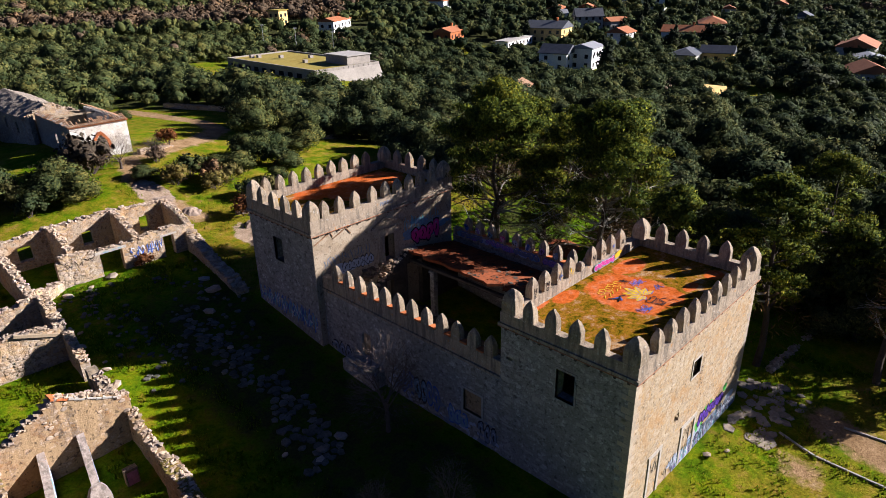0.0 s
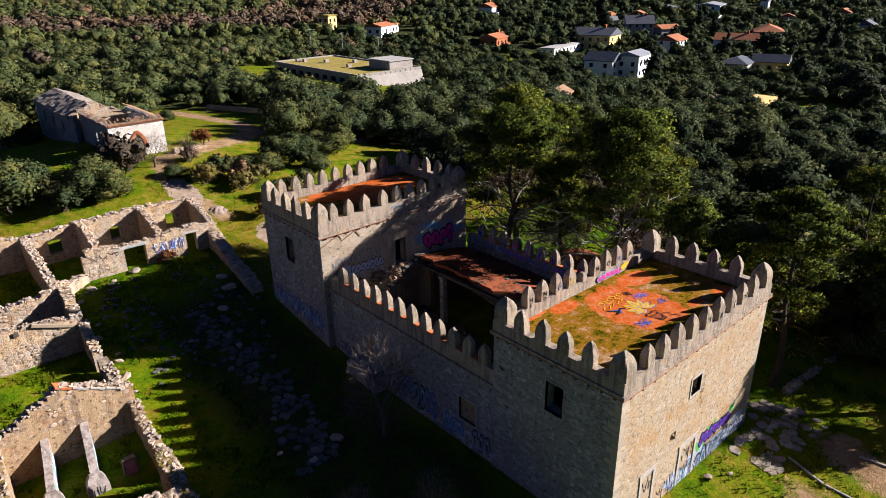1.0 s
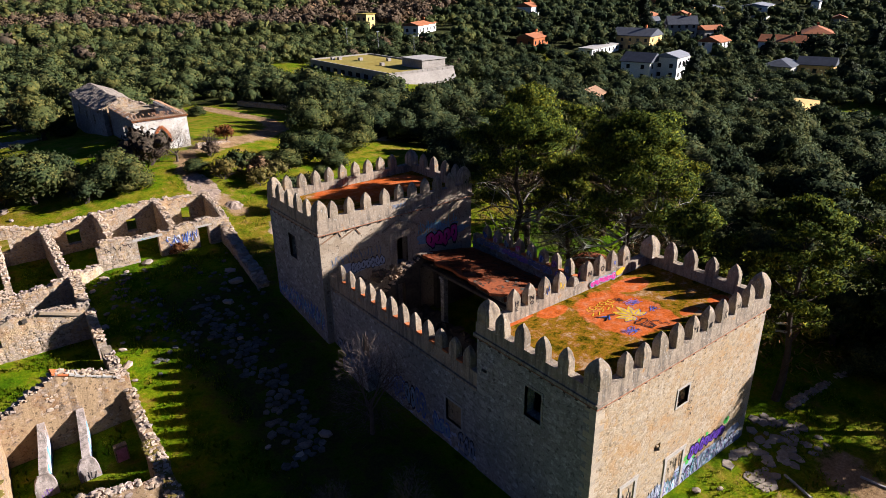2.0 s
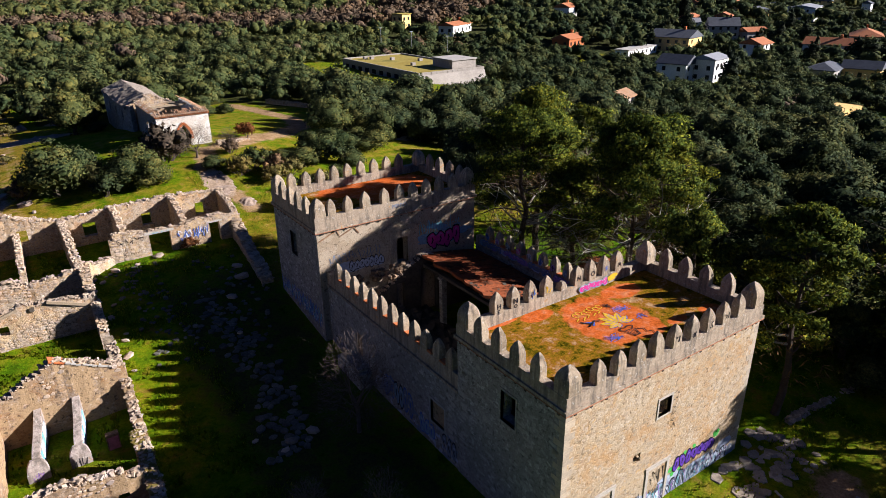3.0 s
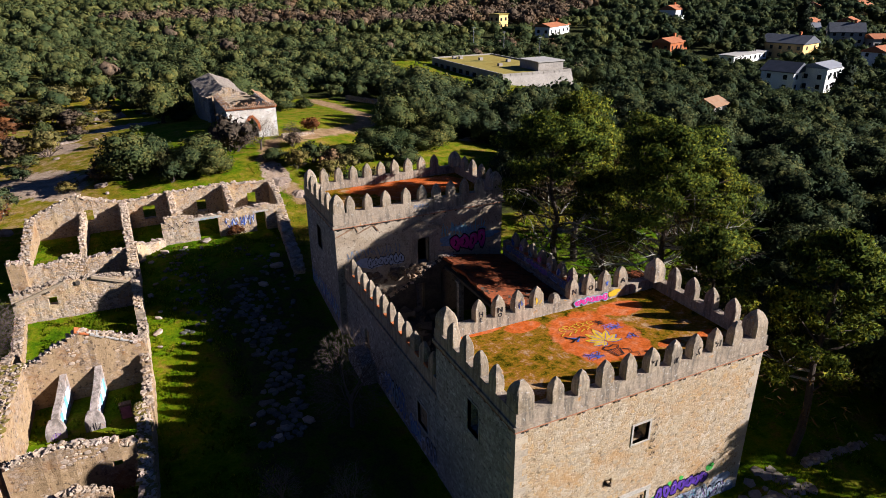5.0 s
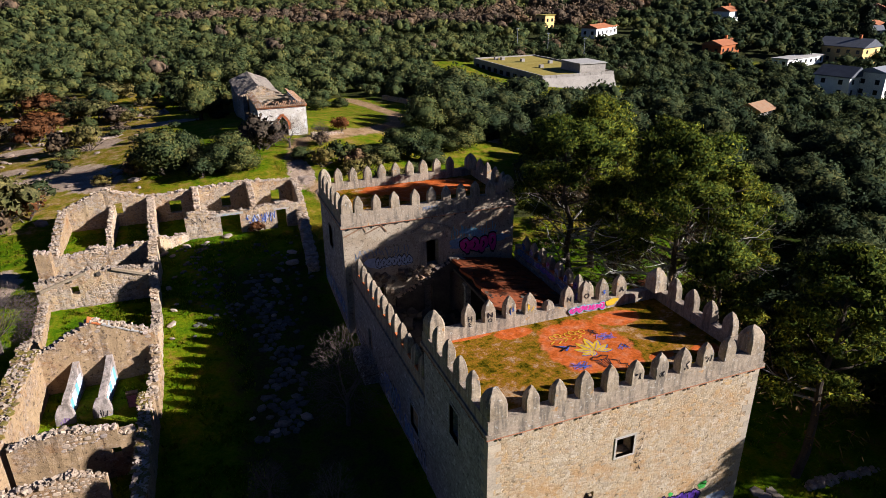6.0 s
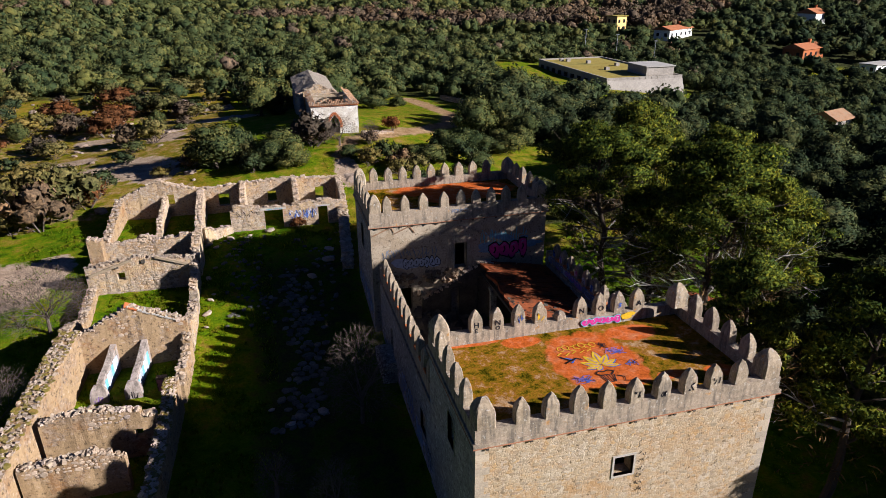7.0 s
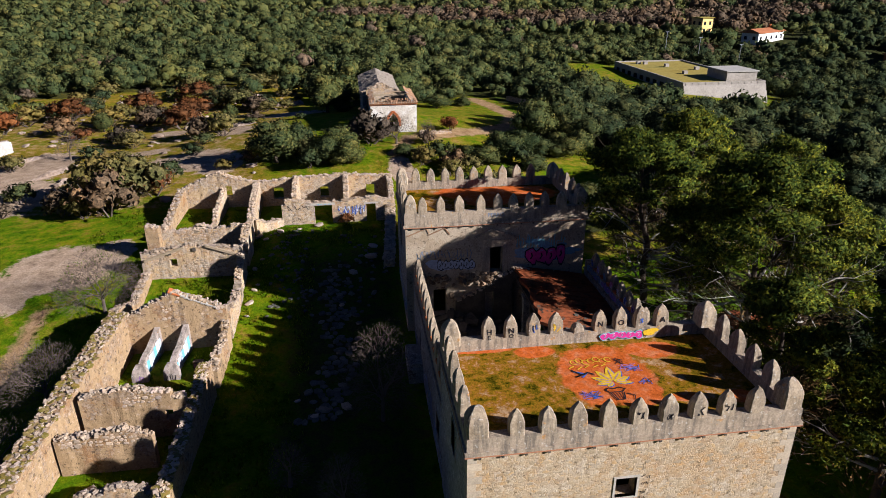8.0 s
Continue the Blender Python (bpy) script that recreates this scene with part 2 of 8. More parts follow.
M_MOSS = plain("mossy_wall_top", [(0.38, 0.23, 0.07), (0.20, 0.17, 0.035), (0.46, 0.31, 0.15)], 1.4, 9, 0.95, 0.7, 0.04)
# Dark rubble; its near-black also paints the shade of yard and recesses.
M_DARK = plain("dark_rubble_and_shade", [(0.06, 0.052, 0.045), (0.15, 0.125, 0.10)], 1.4, 6, 0.95, 0.8, 0.05)
M_WHITE = plain("white_wall", [(0.66, 0.64, 0.60), (0.76, 0.74, 0.70)], 0.4, 4, 0.8, 0.2, 0.02, tone=1.0)
M_CREAM = plain("ochre_wall", [(0.72, 0.46, 0.17), (0.80, 0.54, 0.22)], 0.4, 4, 0.8, 0.2, 0.02, tone=0.85)
M_STUCCO = plain("pale_stucco", [(0.48, 0.45, 0.42), (0.58, 0.55, 0.51)], 0.35, 3, 0.85, 0.2, 0.02)
M_RED = plain("clay_roof", [(0.42, 0.15, 0.07), (0.56, 0.22, 0.10)], 0.6, 5, 0.85, 0.5, 0.05)
M_SLATE = plain("slate_roof", [(0.10, 0.11, 0.13), (0.16, 0.17, 0.20)], 0.6, 5, 0.6, 0.4, 0.03)
M_METALROOF = plain("grey_sheet_roof", [(0.34, 0.35, 0.38), (0.42, 0.43, 0.46)], 0.4, 4, 0.5, 0.2, 0.02)
M_GLASS = plain("dark_window", [(0.02, 0.022, 0.028), (0.03, 0.034, 0.04)], 0.5, 3, 0.15, 0.0, 0.0)
M_FLATROOF = plain("mossy_flat_roof", [(0.34, 0.25, 0.05), (0.42, 0.33, 0.08), (0.26, 0.23, 0.06)], 0.12, 1.5, 0.95, 0.3, 0.02)
M_BLOCK = plain("pale_blockwork", [(0.38, 0.34, 0.30), (0.52, 0.47, 0.42)], 0.3, 3, 0.9, 0.4, 0.04)
M_STALL = lichened("pale_plaster", [(0.34, 0.27, 0.22), (0.47, 0.40, 0.36), (0.41, 0.33, 0.29)], 0.9, 0.0)
M_FLAG = plain("brown_flagstone", [(0.32, 0.265, 0.21), (0.50, 0.43, 0.35)], 1.0, 7, 0.9, 0.5, 0.02, 0.25)
M_KERB = plain("kerb_stone", [(0.42, 0.40, 0.36), (0.52, 0.49, 0.44)], 1.2, 8, 0.9, 0.4, 0.02)

# Darker, bluer oak leaves stand for haze and shade in the eastern wood.
M_OAK = foliage("holm_oak_leaves", [(0.044, 0.066, 0.036), (0.060, 0.084, 0.040), (0.082, 0.102, 0.044), (0.120, 0.126, 0.050)], 0.8, 0.2, 6.5)
M_OLIVEOAK = foliage("olive_oak_leaves", [(0.056, 0.083, 0.037), (0.080, 0.105, 0.042), (0.116, 0.134, 0.048), (0.168, 0.164, 0.056)], 0.8, 0.25, 6.5)
M_PINE = foliage("pine_needles", [(0.048, 0.080, 0.020), (0.090, 0.126, 0.022), (0.155, 0.182, 0.024), (0.255, 0.245, 0.026)], 0.8, 0.18, 5.0)
M_DRYPINE = foliage("dry_needles", [(0.075, 0.050, 0.026), (0.13, 0.085, 0.045), (0.19, 0.125, 0.060)])
M_SHRUB = foliage("olive_shrub_leaves", [(0.130, 0.130, 0.046), (0.200, 0.180, 0.066), (0.29, 0.235, 0.095)], 0.8, 0.35)
M_RUSTLEAF = foliage("russet_leaves", [(0.12, 0.056, 0.028), (0.20, 0.080, 0.034), (0.26, 0.115, 0.05)], 0.8, 0.3)
M_BAREWOOD = foliage("bare_branches", [(0.085, 0.064, 0.046), (0.120, 0.088, 0.064), (0.155, 0.115, 0.085)], 0.9, 0.0)
M_CONIFER = foliage("dark_conifer_leaves", [(0.018, 0.028, 0.018), (0.032, 0.045, 0.026), (0.05, 0.064, 0.036)])
M_GRASS = foliage("grass_blades", [(0.11, 0.21, 0.006), (0.19, 0.32, 0.010), (0.28, 0.37, 0.015), (0.34, 0.32, 0.04)], 0.8, 0.5)


def paint(name, c, rough=0.55):
    """Sprayed paint, worn thin in places."""
    c = toned(c, 0.7)
    m, n, l, b = _base(name, rough)
    co = _coord(n, l)
    v = _noise(n, l, co, 5, 5, 0.7)
    l.new(_mix(n, l, 1.0, c, _ramp(n, l, v, [(0.3, (0.62, 0.62, 0.62)), (0.6, (1.0, 1.0, 1.0))]), "MULTIPLY"), b.inputs["Base Color"])
    return m


P_YELLOW = paint("yellow_paint", (0.80, 0.50, 0.03))
P_BLUE = paint("blue_paint", (0.06, 0.14, 0.50))
P_CYAN = paint("pale_blue_paint", (0.20, 0.50, 0.62))
P_BLACK = paint("black_paint", (0.02, 0.02, 0.025))
P_PINK = paint("magenta_paint", (0.66, 0.05, 0.30))
P_PURPLE = paint("purple_paint", (0.12, 0.05, 0.40))
P_GREEN = paint("green_paint", (0.10, 0.52, 0.10))
P_WHITE = paint("white_paint", (0.74, 0.76, 0.86))
P_VIOLET = paint("violet_paint", (0.34, 0.20, 0.52))
P_GREY = paint("blue_grey_paint", (0.20, 0.24, 0.32))
P_HAZE = paint("faded_blue_paint", (0.20, 0.34, 0.48))
P_ICE = paint("worn_ice_paint", (0.46, 0.52, 0.66))


def terrace_material(name, patches):
    """Worn orange sealing coat of a flat roof, left in ragged patches (x, y, rx, ry) among moss and dust."""
    m, n, l, b = _base(name, 1.0)
    b.inputs["Specular IOR Level"].default_value = 0.0
    co = _coord(n, l)
    wob = _noise(n, l, co, 0.9, 7, 0.65)
    mask = None
    for x, y, rx, ry in patches:
        mp = n.new("ShaderNodeMapping")
        mp.inputs["Location"].default_value = (-x / rx, -y / ry, 0)
        mp.inputs["Scale"].default_value = (1 / rx, 1 / ry, 0)
        l.new(co, mp.inputs[0])
        ln = n.new("ShaderNodeVectorMath")
        ln.operation = "LENGTH"
        l.new(mp.outputs[0], ln.inputs[0])
        ad = n.new("ShaderNodeMath")
        ad.operation = "MULTIPLY_ADD"
        l.new(wob, ad.inputs[0])
        ad.inputs[1].default_value = 0.9
        l.new(ln.outputs["Value"], ad.inputs[2])
        one = _range(n, l, ad.outputs[0], 1.44, 1.56, 1, 0)
        if mask is None:
            mask = one
        else:
            mx = n.new("ShaderNodeMath")
            mx.operation = "MAXIMUM"
            l.new(mask, mx.inputs[0])
            l.new(one, mx.inputs[1])
            mask = mx.outputs[0]
    fine = _noise(n, l, co, 7, 6, 0.75)
    orange = _ramp(n, l, _noise(n, l, co, 1.3, 6, 0.7), [(0.3, (0.29, 0.066, 0.011)), (0.5, (0.43, 0.098, 0.022)), (0.62, (0.42, 0.140, 0.060)), (0.72, (0.42, 0.24, 0.12))])
    moss = _ramp(n, l, _noise(n, l, co, 0.7, 9, 0.82), [(0.38, (0.016, 0.016, 0.001)), (0.44, (0.072, 0.056, 0.003)), (0.49, (0.180, 0.098, 0.008)), (0.54, (0.215, 0.092, 0.013)), (0.61, (0.33, 0.215, 0.120))])
    col = _mix(n, l, mask, moss, orange)
    col = _mix(n, l, 0.8, col, _ramp(n, l, fine, [(0.3, (0.4, 0.4, 0.4)), (0.68, (1.3, 1.3, 1.3))]), "MULTIPLY")
    l.new(col, b.inputs["Base Color"])
    _bump(n, l, b, fine, 0.6, 0.04)
    return m


def ground_material():
    """Grass, thin soil and fallen leaves, the last also painting shade; the cover value of the sheet turns grass into
    bare earth.
    """
    m, n, l, b = _base("ground_cover", 1.0)
    b.inputs["Specular IOR Level"].default_value = 0.02
    co = _coord(n, l)
    at = n.new("ShaderNodeAttribute")
    at.attribute_name = "cover"
    sep = n.new("ShaderNodeSeparateColor")
    l.new(at.outputs["Color"], sep.inputs[0])
    big = _noise(n, l, co, 0.11, 6, 0.65)
    mid = _noise(n, l, co, 0.8, 6, 0.7)
    fine = _noise(n, l, co, 6, 5, 0.75)
    grass = _ramp(n, l, mid, [(0.3, (0.018, 0.046, 0.001)), (0.45, (0.060, 0.116, 0.002)), (0.56, (0.108, 0.140, 0.003)), (0.67, (0.165, 0.122, 0.020))])
    grass = _mix(n, l, 0.7, grass, _ramp(n, l, big, [(0.35, (0.6, 0.85, 0.6)), (0.5, (1.0, 1.0, 1.0)), (0.64, (1.28, 1.04, 0.9))]), "MULTIPLY")
    dry = _ramp(n, l, mid, [(0.32, (0.085, 0.085, 0.006)), (0.45, (0.165, 0.125, 0.010)), (0.56, (0.215, 0.140, 0.022)), (0.68, (0.25, 0.165, 0.065))])
    dn = n.new("ShaderNodeMath")
    dn.operation = "MULTIPLY_ADD"
    l.new(_noise(n, l, co, 0.32, 6, 0.7), dn.inputs[0])
    dn.inputs[1].default_value = 1.3
    l.new(at.outputs["Alpha"], dn.inputs[2])
    grass = _mix(n, l, _range(n, l, dn.outputs[0], 0.9, 1.25), grass, dry)
    earth = _ramp(n, l, mid, [(0.3, (0.17, 0.105, 0.050)), (0.55, (0.27, 0.175, 0.095)), (0.75, (0.33, 0.235, 0.145))])
    # Fallen leaves; also the dark of shade and of gaps between trees.
    litter_shade = _ramp(n, l, mid, [(0.3, (0.014, 0.020, 0.007)), (0.55, (0.036, 0.038, 0.014)), (0.75, (0.06, 0.075, 0.016))])

    def soft(channel, lo, hi):
        ad = n.new("ShaderNodeMath")
        ad.operation = "MULTIPLY_ADD"
        l.new(mid, ad.inputs[0])
        ad.inputs[1].default_value = 0.9
        l.new(channel, ad.inputs[2])
        return _range(n, l, ad.outputs[0], lo, hi)

    col = _mix(n, l, soft(sep.outputs[1], 0.85, 1.1), grass, litter_shade)
    col = _mix(n, l, soft(sep.outputs[0], 0.85, 1.05), col, earth)
    rock = _ramp(n, l, mid, [(0.3, (0.17, 0.120, 0.085)), (0.5, (0.30, 0.220, 0.155)), (0.7, (0.37, 0.285, 0.215))])
    col = _mix(n, l, soft(sep.outputs[2], 0.85, 0.95), col, rock)
    col = _mix(n, l, 0.8, col, _ramp(n, l, fine, [(0.3, (0.45, 0.45, 0.45)), (0.7, (1.35, 1.35, 1.35))]), "MULTIPLY")
    l.new(col, b.inputs["Base Color"])
    _bump(n, l, b, fine, 0.8, 0.12)
    return m


M_GROUND = ground_material()


# ---- building helpers ----
class Geo:
    """Vertices and faces of one mesh, in world metres."""

    def __init__(self):
        self.v, self.f = [], []

    def add(self, verts, faces):
        k = len(self.v)
        self.v += [tuple(p) for p in verts]
        self.f += [tuple(i + k for i in q) for q in faces]
        return self

    def box(self, x0, x1, y0, y1, z0, z1, jitter=0.0, rng=None):
        p = [(x, y, z) for z in (z0, z1) for y in (y0, y1) for x in (x0, x1)]
        if jitter:
            p = [tuple(c + rng.uniform(-jitter, jitter) for c in q) for q in p]
        return self.add(p, [(0, 2, 3, 1), (4, 5, 7, 6), (0, 1, 5, 4), (2, 6, 7, 3), (0, 4, 6, 2), (1, 3, 7, 5)])

    def obox(self, centre, half, rz, rx=0.0, ry=0.0):
        m = Matrix.Translation(centre) @ Euler((rx, ry, rz)).to_matrix().to_4x4()
        p = [m @ Vector((a * half[0], c * half[1], d * half[2])) for d in (-1, 1) for c in (-1, 1) for a in (-1, 1)]
        return self.add(p, [(0, 2, 3, 1), (4, 5, 7, 6), (0, 1, 5, 4), (2, 6, 7, 3), (0, 4, 6, 2), (1, 3, 7, 5)])

    def loft(self, rings, cap=True):
        k = len(rings[0])
        v = [p for r in rings for p in r]
        f = [(i * k + j, i * k + (j + 1) % k, (i + 1) * k + (j + 1) % k, (i + 1) * k + j) for i in range(len(rings) - 1) for j in range(k)]
        if cap:
            f += [tuple(range(k - 1, -1, -1)), tuple((len(rings) - 1) * k + j for j in range(k))]
        return self.add(v, f)

    def tube(self, pts, radii, sides=6):
        rings = []
        for i, p in enumerate(pts):
            a, c = pts[max(0, i - 1)], pts[min(len(pts) - 1, i + 1)]
            d = (Vector(c) - Vector(a)).normalized()
            u = d.orthogonal().normalized()
            w = d.cross(u)
            rings.append([Vector(p) + radii[i] * (math.cos(t) * u + math.sin(t) * w) for t in (2 * math.pi * j / sides for j in range(sides))])
        return self.loft(rings)

    def mesh(self, name, shift=(0, 0, 0)):
        me = bpy.data.meshes.new(name)
        a = np.array(self.v, dtype=float) - np.array(shift)
        me.from_pydata(a.tolist(), [], self.f)
        me.update()
        return me


def origin(ob):
    o = Vector((0, 0, 0))
    while ob is not None:
        o += ob.location
        ob = ob.parent
    return o


def thing(name, at, label, category, group="", kind=""):
    ob = new(name)
    ob.location = at
    ob.empty_display_size = 0.2
    return tagged(ob, label, category, group, kind)


def part(name, geo, material, parent, label="", kind=""):
    me = geo.mesh(name, origin(parent)) if isinstance(geo, Geo) else geo
    if not me.materials:
        me.materials.append(material)
    ob = new(name, me)
    ob.parent = parent
    if label or kind:
        tagged(ob, label, kind=kind)
    return ob


def solo(name, geo, material, at, label, category, group="", kind=""):
    """A thing that is one mesh."""
    me = geo.mesh(name, at)
    me.materials.append(material)
    ob = new(name, me)
    ob.location = at
    return tagged(ob, label, category, group, kind)


def piece(name, me, parent, m):
    """One of many alike pieces: an object of its own on a shared mesh, at the world pose m."""
    ob = new(name, me)
    ob.parent = parent
    ob.matrix_basis = Matrix.Translation(-origin(parent)) @ m
    return ob


def smooth(a, b, v):
    t = min(1.0, max(0.0, (v - a) / (b - a)))
    return t * t * (3 - 2 * t)


# ---- ground ----
def ground_z(x, y):
    z = 1.0 + 3.0 * smooth(15, 44, y) + 4.2 * math.exp(-((x - 1) ** 2 + (y - 74) ** 2) / 578) * smooth(41, 58, y)
    z -= 11.0 * smooth(20, 170, x) * (1 - smooth(150, 260, y))
    z -= 0.3 * smooth(2, -5, y) if y < 2 else 0.0
    far = math.hypot(x, y - 20)
    z += 0.35 * smooth(18, 60, far) * noise.noise((x * 0.07, y * 0.07, 0.3))
    if far > 300:
        z += smooth(300, 1500, far) * (10 * noise.noise((x * 0.0021, y * 0.0021, 4.0)) - 6)
    return z


def near_line(x, y, pts):
    best = 1e9
    for (ax, ay), (bx, by) in zip(pts, pts[1:]):
        t = max(0, min(1, ((x - ax) * (bx - ax) + (y - ay) * (by - ay)) / ((bx - ax) ** 2 + (by - ay) ** 2)))
        best = min(best, math.hypot(x - ax - t * (bx - ax), y - ay - t * (by - ay)))
    return best


TRACK = [(20.5, 112), (22.5, 104), (24.0, 90), (20.5, 77), (14, 70), (6, 66)]
CHAPEL_PATH = [(3.4, 65.5), (1.4, 60), (1.2, 56), (3.0, 49.5)]
SOUTH_PATH = [(16.4, -5.0), (15.3, -7.6), (14.6, -12)]
WEST_PATH = [(-29.2, 8), (-29.4, 18), (-29.7, 30)]
ROCK_SHEETS = [(-30.4, 37.0, 5.4, 4.6), (-26.8, 39.4, 2.2, 2.8), (-35.5, 32.5, 4.6, 4.0), (-46.5, 70, 5.5, 10), (-42.5, 57, 4.5, 8), (-50, 62, 6, 9), (-25.6, 66.4, 6.8, 5.6), (-20.8, 62.5, 3.0, 3.5), (-13.5, 96, 6.2, 4.6), (-33, 75, 3.5, 2.2), (-22, 83, 3, 4), (-33, 88, 3.4, 2.4), (-7, 113, 4, 3), (1.6, 55.5, 1.6, 4.4), (5.5, 42, 2.2, 4)]
HOUSE_SPOTS = [(177, 121), (184, 115), (236, 173), (251, 144), (283, 128), (328, 136), (218, 93), (226, 86), (211, 173), (204, 176), (194, 196), (103, 87), (146, 255), (162, 235), (168, 231), (164, 57), (258, 264), (291, 187), (297, 178)]
LITTER_SHADE_ZONES = [(24, 12, 16), (28, 28, 14), (20, 24, 9), (32, -2, 12)]


def cover(x, y):
    e = max(1 - near_line(x, y, TRACK) / 3.2, 0.9 - near_line(x, y, CHAPEL_PATH) / 2.4, 0.95 - near_line(x, y, SOUTH_PATH) / 3.0, 0.75 - near_line(x, y, WEST_PATH) / 2.6)
    e = max(e, 0.0, 0.43 if -62 < x < -16 and 50 < y < 112 else 0)
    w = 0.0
    # Fallen needles under the pines, with the pines' shade painted in.
    for cx, cy, r in LITTER_SHADE_ZONES:
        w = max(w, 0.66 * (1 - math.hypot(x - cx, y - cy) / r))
    # Court ground darkened in colour where the castle's shadow falls.
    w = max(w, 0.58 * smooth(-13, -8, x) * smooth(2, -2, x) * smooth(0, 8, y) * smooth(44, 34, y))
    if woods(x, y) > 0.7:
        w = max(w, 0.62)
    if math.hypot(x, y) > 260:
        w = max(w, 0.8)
    e = max(e, 0.72 - math.hypot(x - 10.8, y + 5.2) / 4.6)
    rock = max(0.9 - 0.55 * math.hypot((x - cx) / rx, (y - cy) / ry) ** 2 for cx, cy, rx, ry in ROCK_SHEETS)
    return max(0.0, min(1.0, e)), max(0.0, min(1.0, w)), max(0.0, min(1.0, rock))


def dryness(x, y):
    """How much of the turf has turned yellow: little in the court, more on the thin soil round it."""
    if x < -15 and y > 36:
        return 0.22 + 0.33 * smooth(46, 58, y)
    if y > 50:
        return 0.36
    if y < 0.5 and x > 2:
        return 0.24 + 0.035 * min(10, max(0, -y - 1.5))
    if x > -1 and y > 33:
        return 0.42
    return 0.08 if x > -15 else 0.22


def woods(x, y):
    """How thickly the holm oaks stand: 0 in the clearings, 1 in the closed wood."""
    if -30 < x < 17 and -30 < y < 51:
        return 0.0
    if 14 < x < 42 and -30 < y < 38:
        return 0.0
    if -4.5 < x < 8 and 64 < y < 102:
        return 0.0
    if near_line(x, y, TRACK) < 3.5 or near_line(x, y, CHAPEL_PATH) < 2.2 or near_line(x, y, WEST_PATH) < 4:
        return 0.0
    if -16 < x < 34 and 49 < y < 66.5:
        return 0.0
    if -18 < x < -4 and y < 112:
        return 0.10
    if 6 < x < 33 and 66 < y < 106 and x - 6 < (y - 58) * 0.9:
        return 0.0
    if x < -12 and 48 < y < 150 + 0.35 * x:
        return 0.24 if y < 90 else 0.46
    if x < -24 and y <= 48:
        return 0.12
    if x < -8 and y < 230:
        return 0.78
    # Flat building's plot, widened towards the camera to keep it in view.
    if 54 < x < 106 and 103 < y < 181 and y > 103 + (x - 54) * 0.1:
        return 0.0
    # No oaks on the camera's side of each house, so it shows.
    if any(math.hypot(x - hx + 7, y - hy + 5) < 13 for hx, hy in HOUSE_SPOTS):
        return 0.0
    if y < -25:
        return 0.3
    return 1.0


def axis_steps(lo, hi, fine, far):
    a = list(np.arange(lo, hi + 0.01, fine))
    s, v = fine, hi
    while v < far:
        s *= 1.13
        v += s
        a.append(v)
    s, v = fine, lo
    while v > -far:
        s *= 1.13
        v -= s
        a.insert(0, v)
    return a


def build_ground():
    xs, ys = axis_steps(-62, 46, 0.9, 3600), axis_steps(-16, 112, 0.9, 3600)
    nx, ny = len(xs), len(ys)
    v = [(x, y, ground_z(x, y) + (0.05 * noise.noise((x * 0.9, y * 0.9, 2.0)) if abs(x) < 70 and abs(y) < 120 else 0)) for y in ys for x in xs]
    f = [(j * nx + i, j * nx + i + 1, (j + 1) * nx + i + 1, (j + 1) * nx + i) for j in range(ny - 1) for i in range(nx - 1)]
    me = bpy.data.meshes.new("ground")
    me.from_pydata(v, [], f)
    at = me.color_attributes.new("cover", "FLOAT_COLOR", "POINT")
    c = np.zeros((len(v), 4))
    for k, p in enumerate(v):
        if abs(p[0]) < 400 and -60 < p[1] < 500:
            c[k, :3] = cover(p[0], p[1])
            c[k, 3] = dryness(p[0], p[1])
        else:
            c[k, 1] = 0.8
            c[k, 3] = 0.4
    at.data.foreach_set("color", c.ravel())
    me.polygons.foreach_set("use_smooth", [True] * len(f))
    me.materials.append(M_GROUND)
    return tagged(new("ground", me), "grassy hillside with bare earth, fallen leaves and painted-in shade", "ground", kind="structure")


build_ground()


# ---- castle ----
def wall_panel(axis, at, inward, u0, u1, z0, z1, thick, holes=()):
    """A wall in the plane axis = at, from u0 to u1, with openings right through it: (u0, u1, z0, z1) each."""
    us = sorted({u0, u1, *[h[0] for h in holes], *[h[1] for h in holes]})
    zs = sorted({z0, z1, *[h[2] for h in holes], *[h[3] for h in holes]})
    g = Geo()

    def P(u, z, d):
        w = at + inward * d * thick
        return (w, u, z) if axis == "x" else (u, w, z)

    def solid(i, j):
        if not (0 <= i < len(us) - 1 and 0 <= j < len(zs) - 1):
            return False
        mu, mz = (us[i] + us[i + 1]) / 2, (zs[j] + zs[j + 1]) / 2
        return not any(h[0] < mu < h[1] and h[2] < mz < h[3] for h in holes)

    for i in range(len(us) - 1):
        for j in range(len(zs) - 1):
            if not solid(i, j):
                continue
            a, b, c, d = us[i], us[i + 1], zs[j], zs[j + 1]
            for dd in (0, 1):
                g.add([P(a, c, dd), P(b, c, dd), P(b, d, dd), P(a, d, dd)], [(0, 1, 2, 3)])
            for k, q in (((-1, 0), (a, c, a, d)), ((1, 0), (b, c, b, d)), ((0, -1), (a, c, b, c)), ((0, 1), (a, d, b, d))):
                if not solid(i + k[0], j + k[1]):
                    g.add([P(q[0], q[1], 0), P(q[2], q[3], 0), P(q[2], q[3], 1), P(q[0], q[1], 1)], [(0, 1, 2, 3)])
    return g


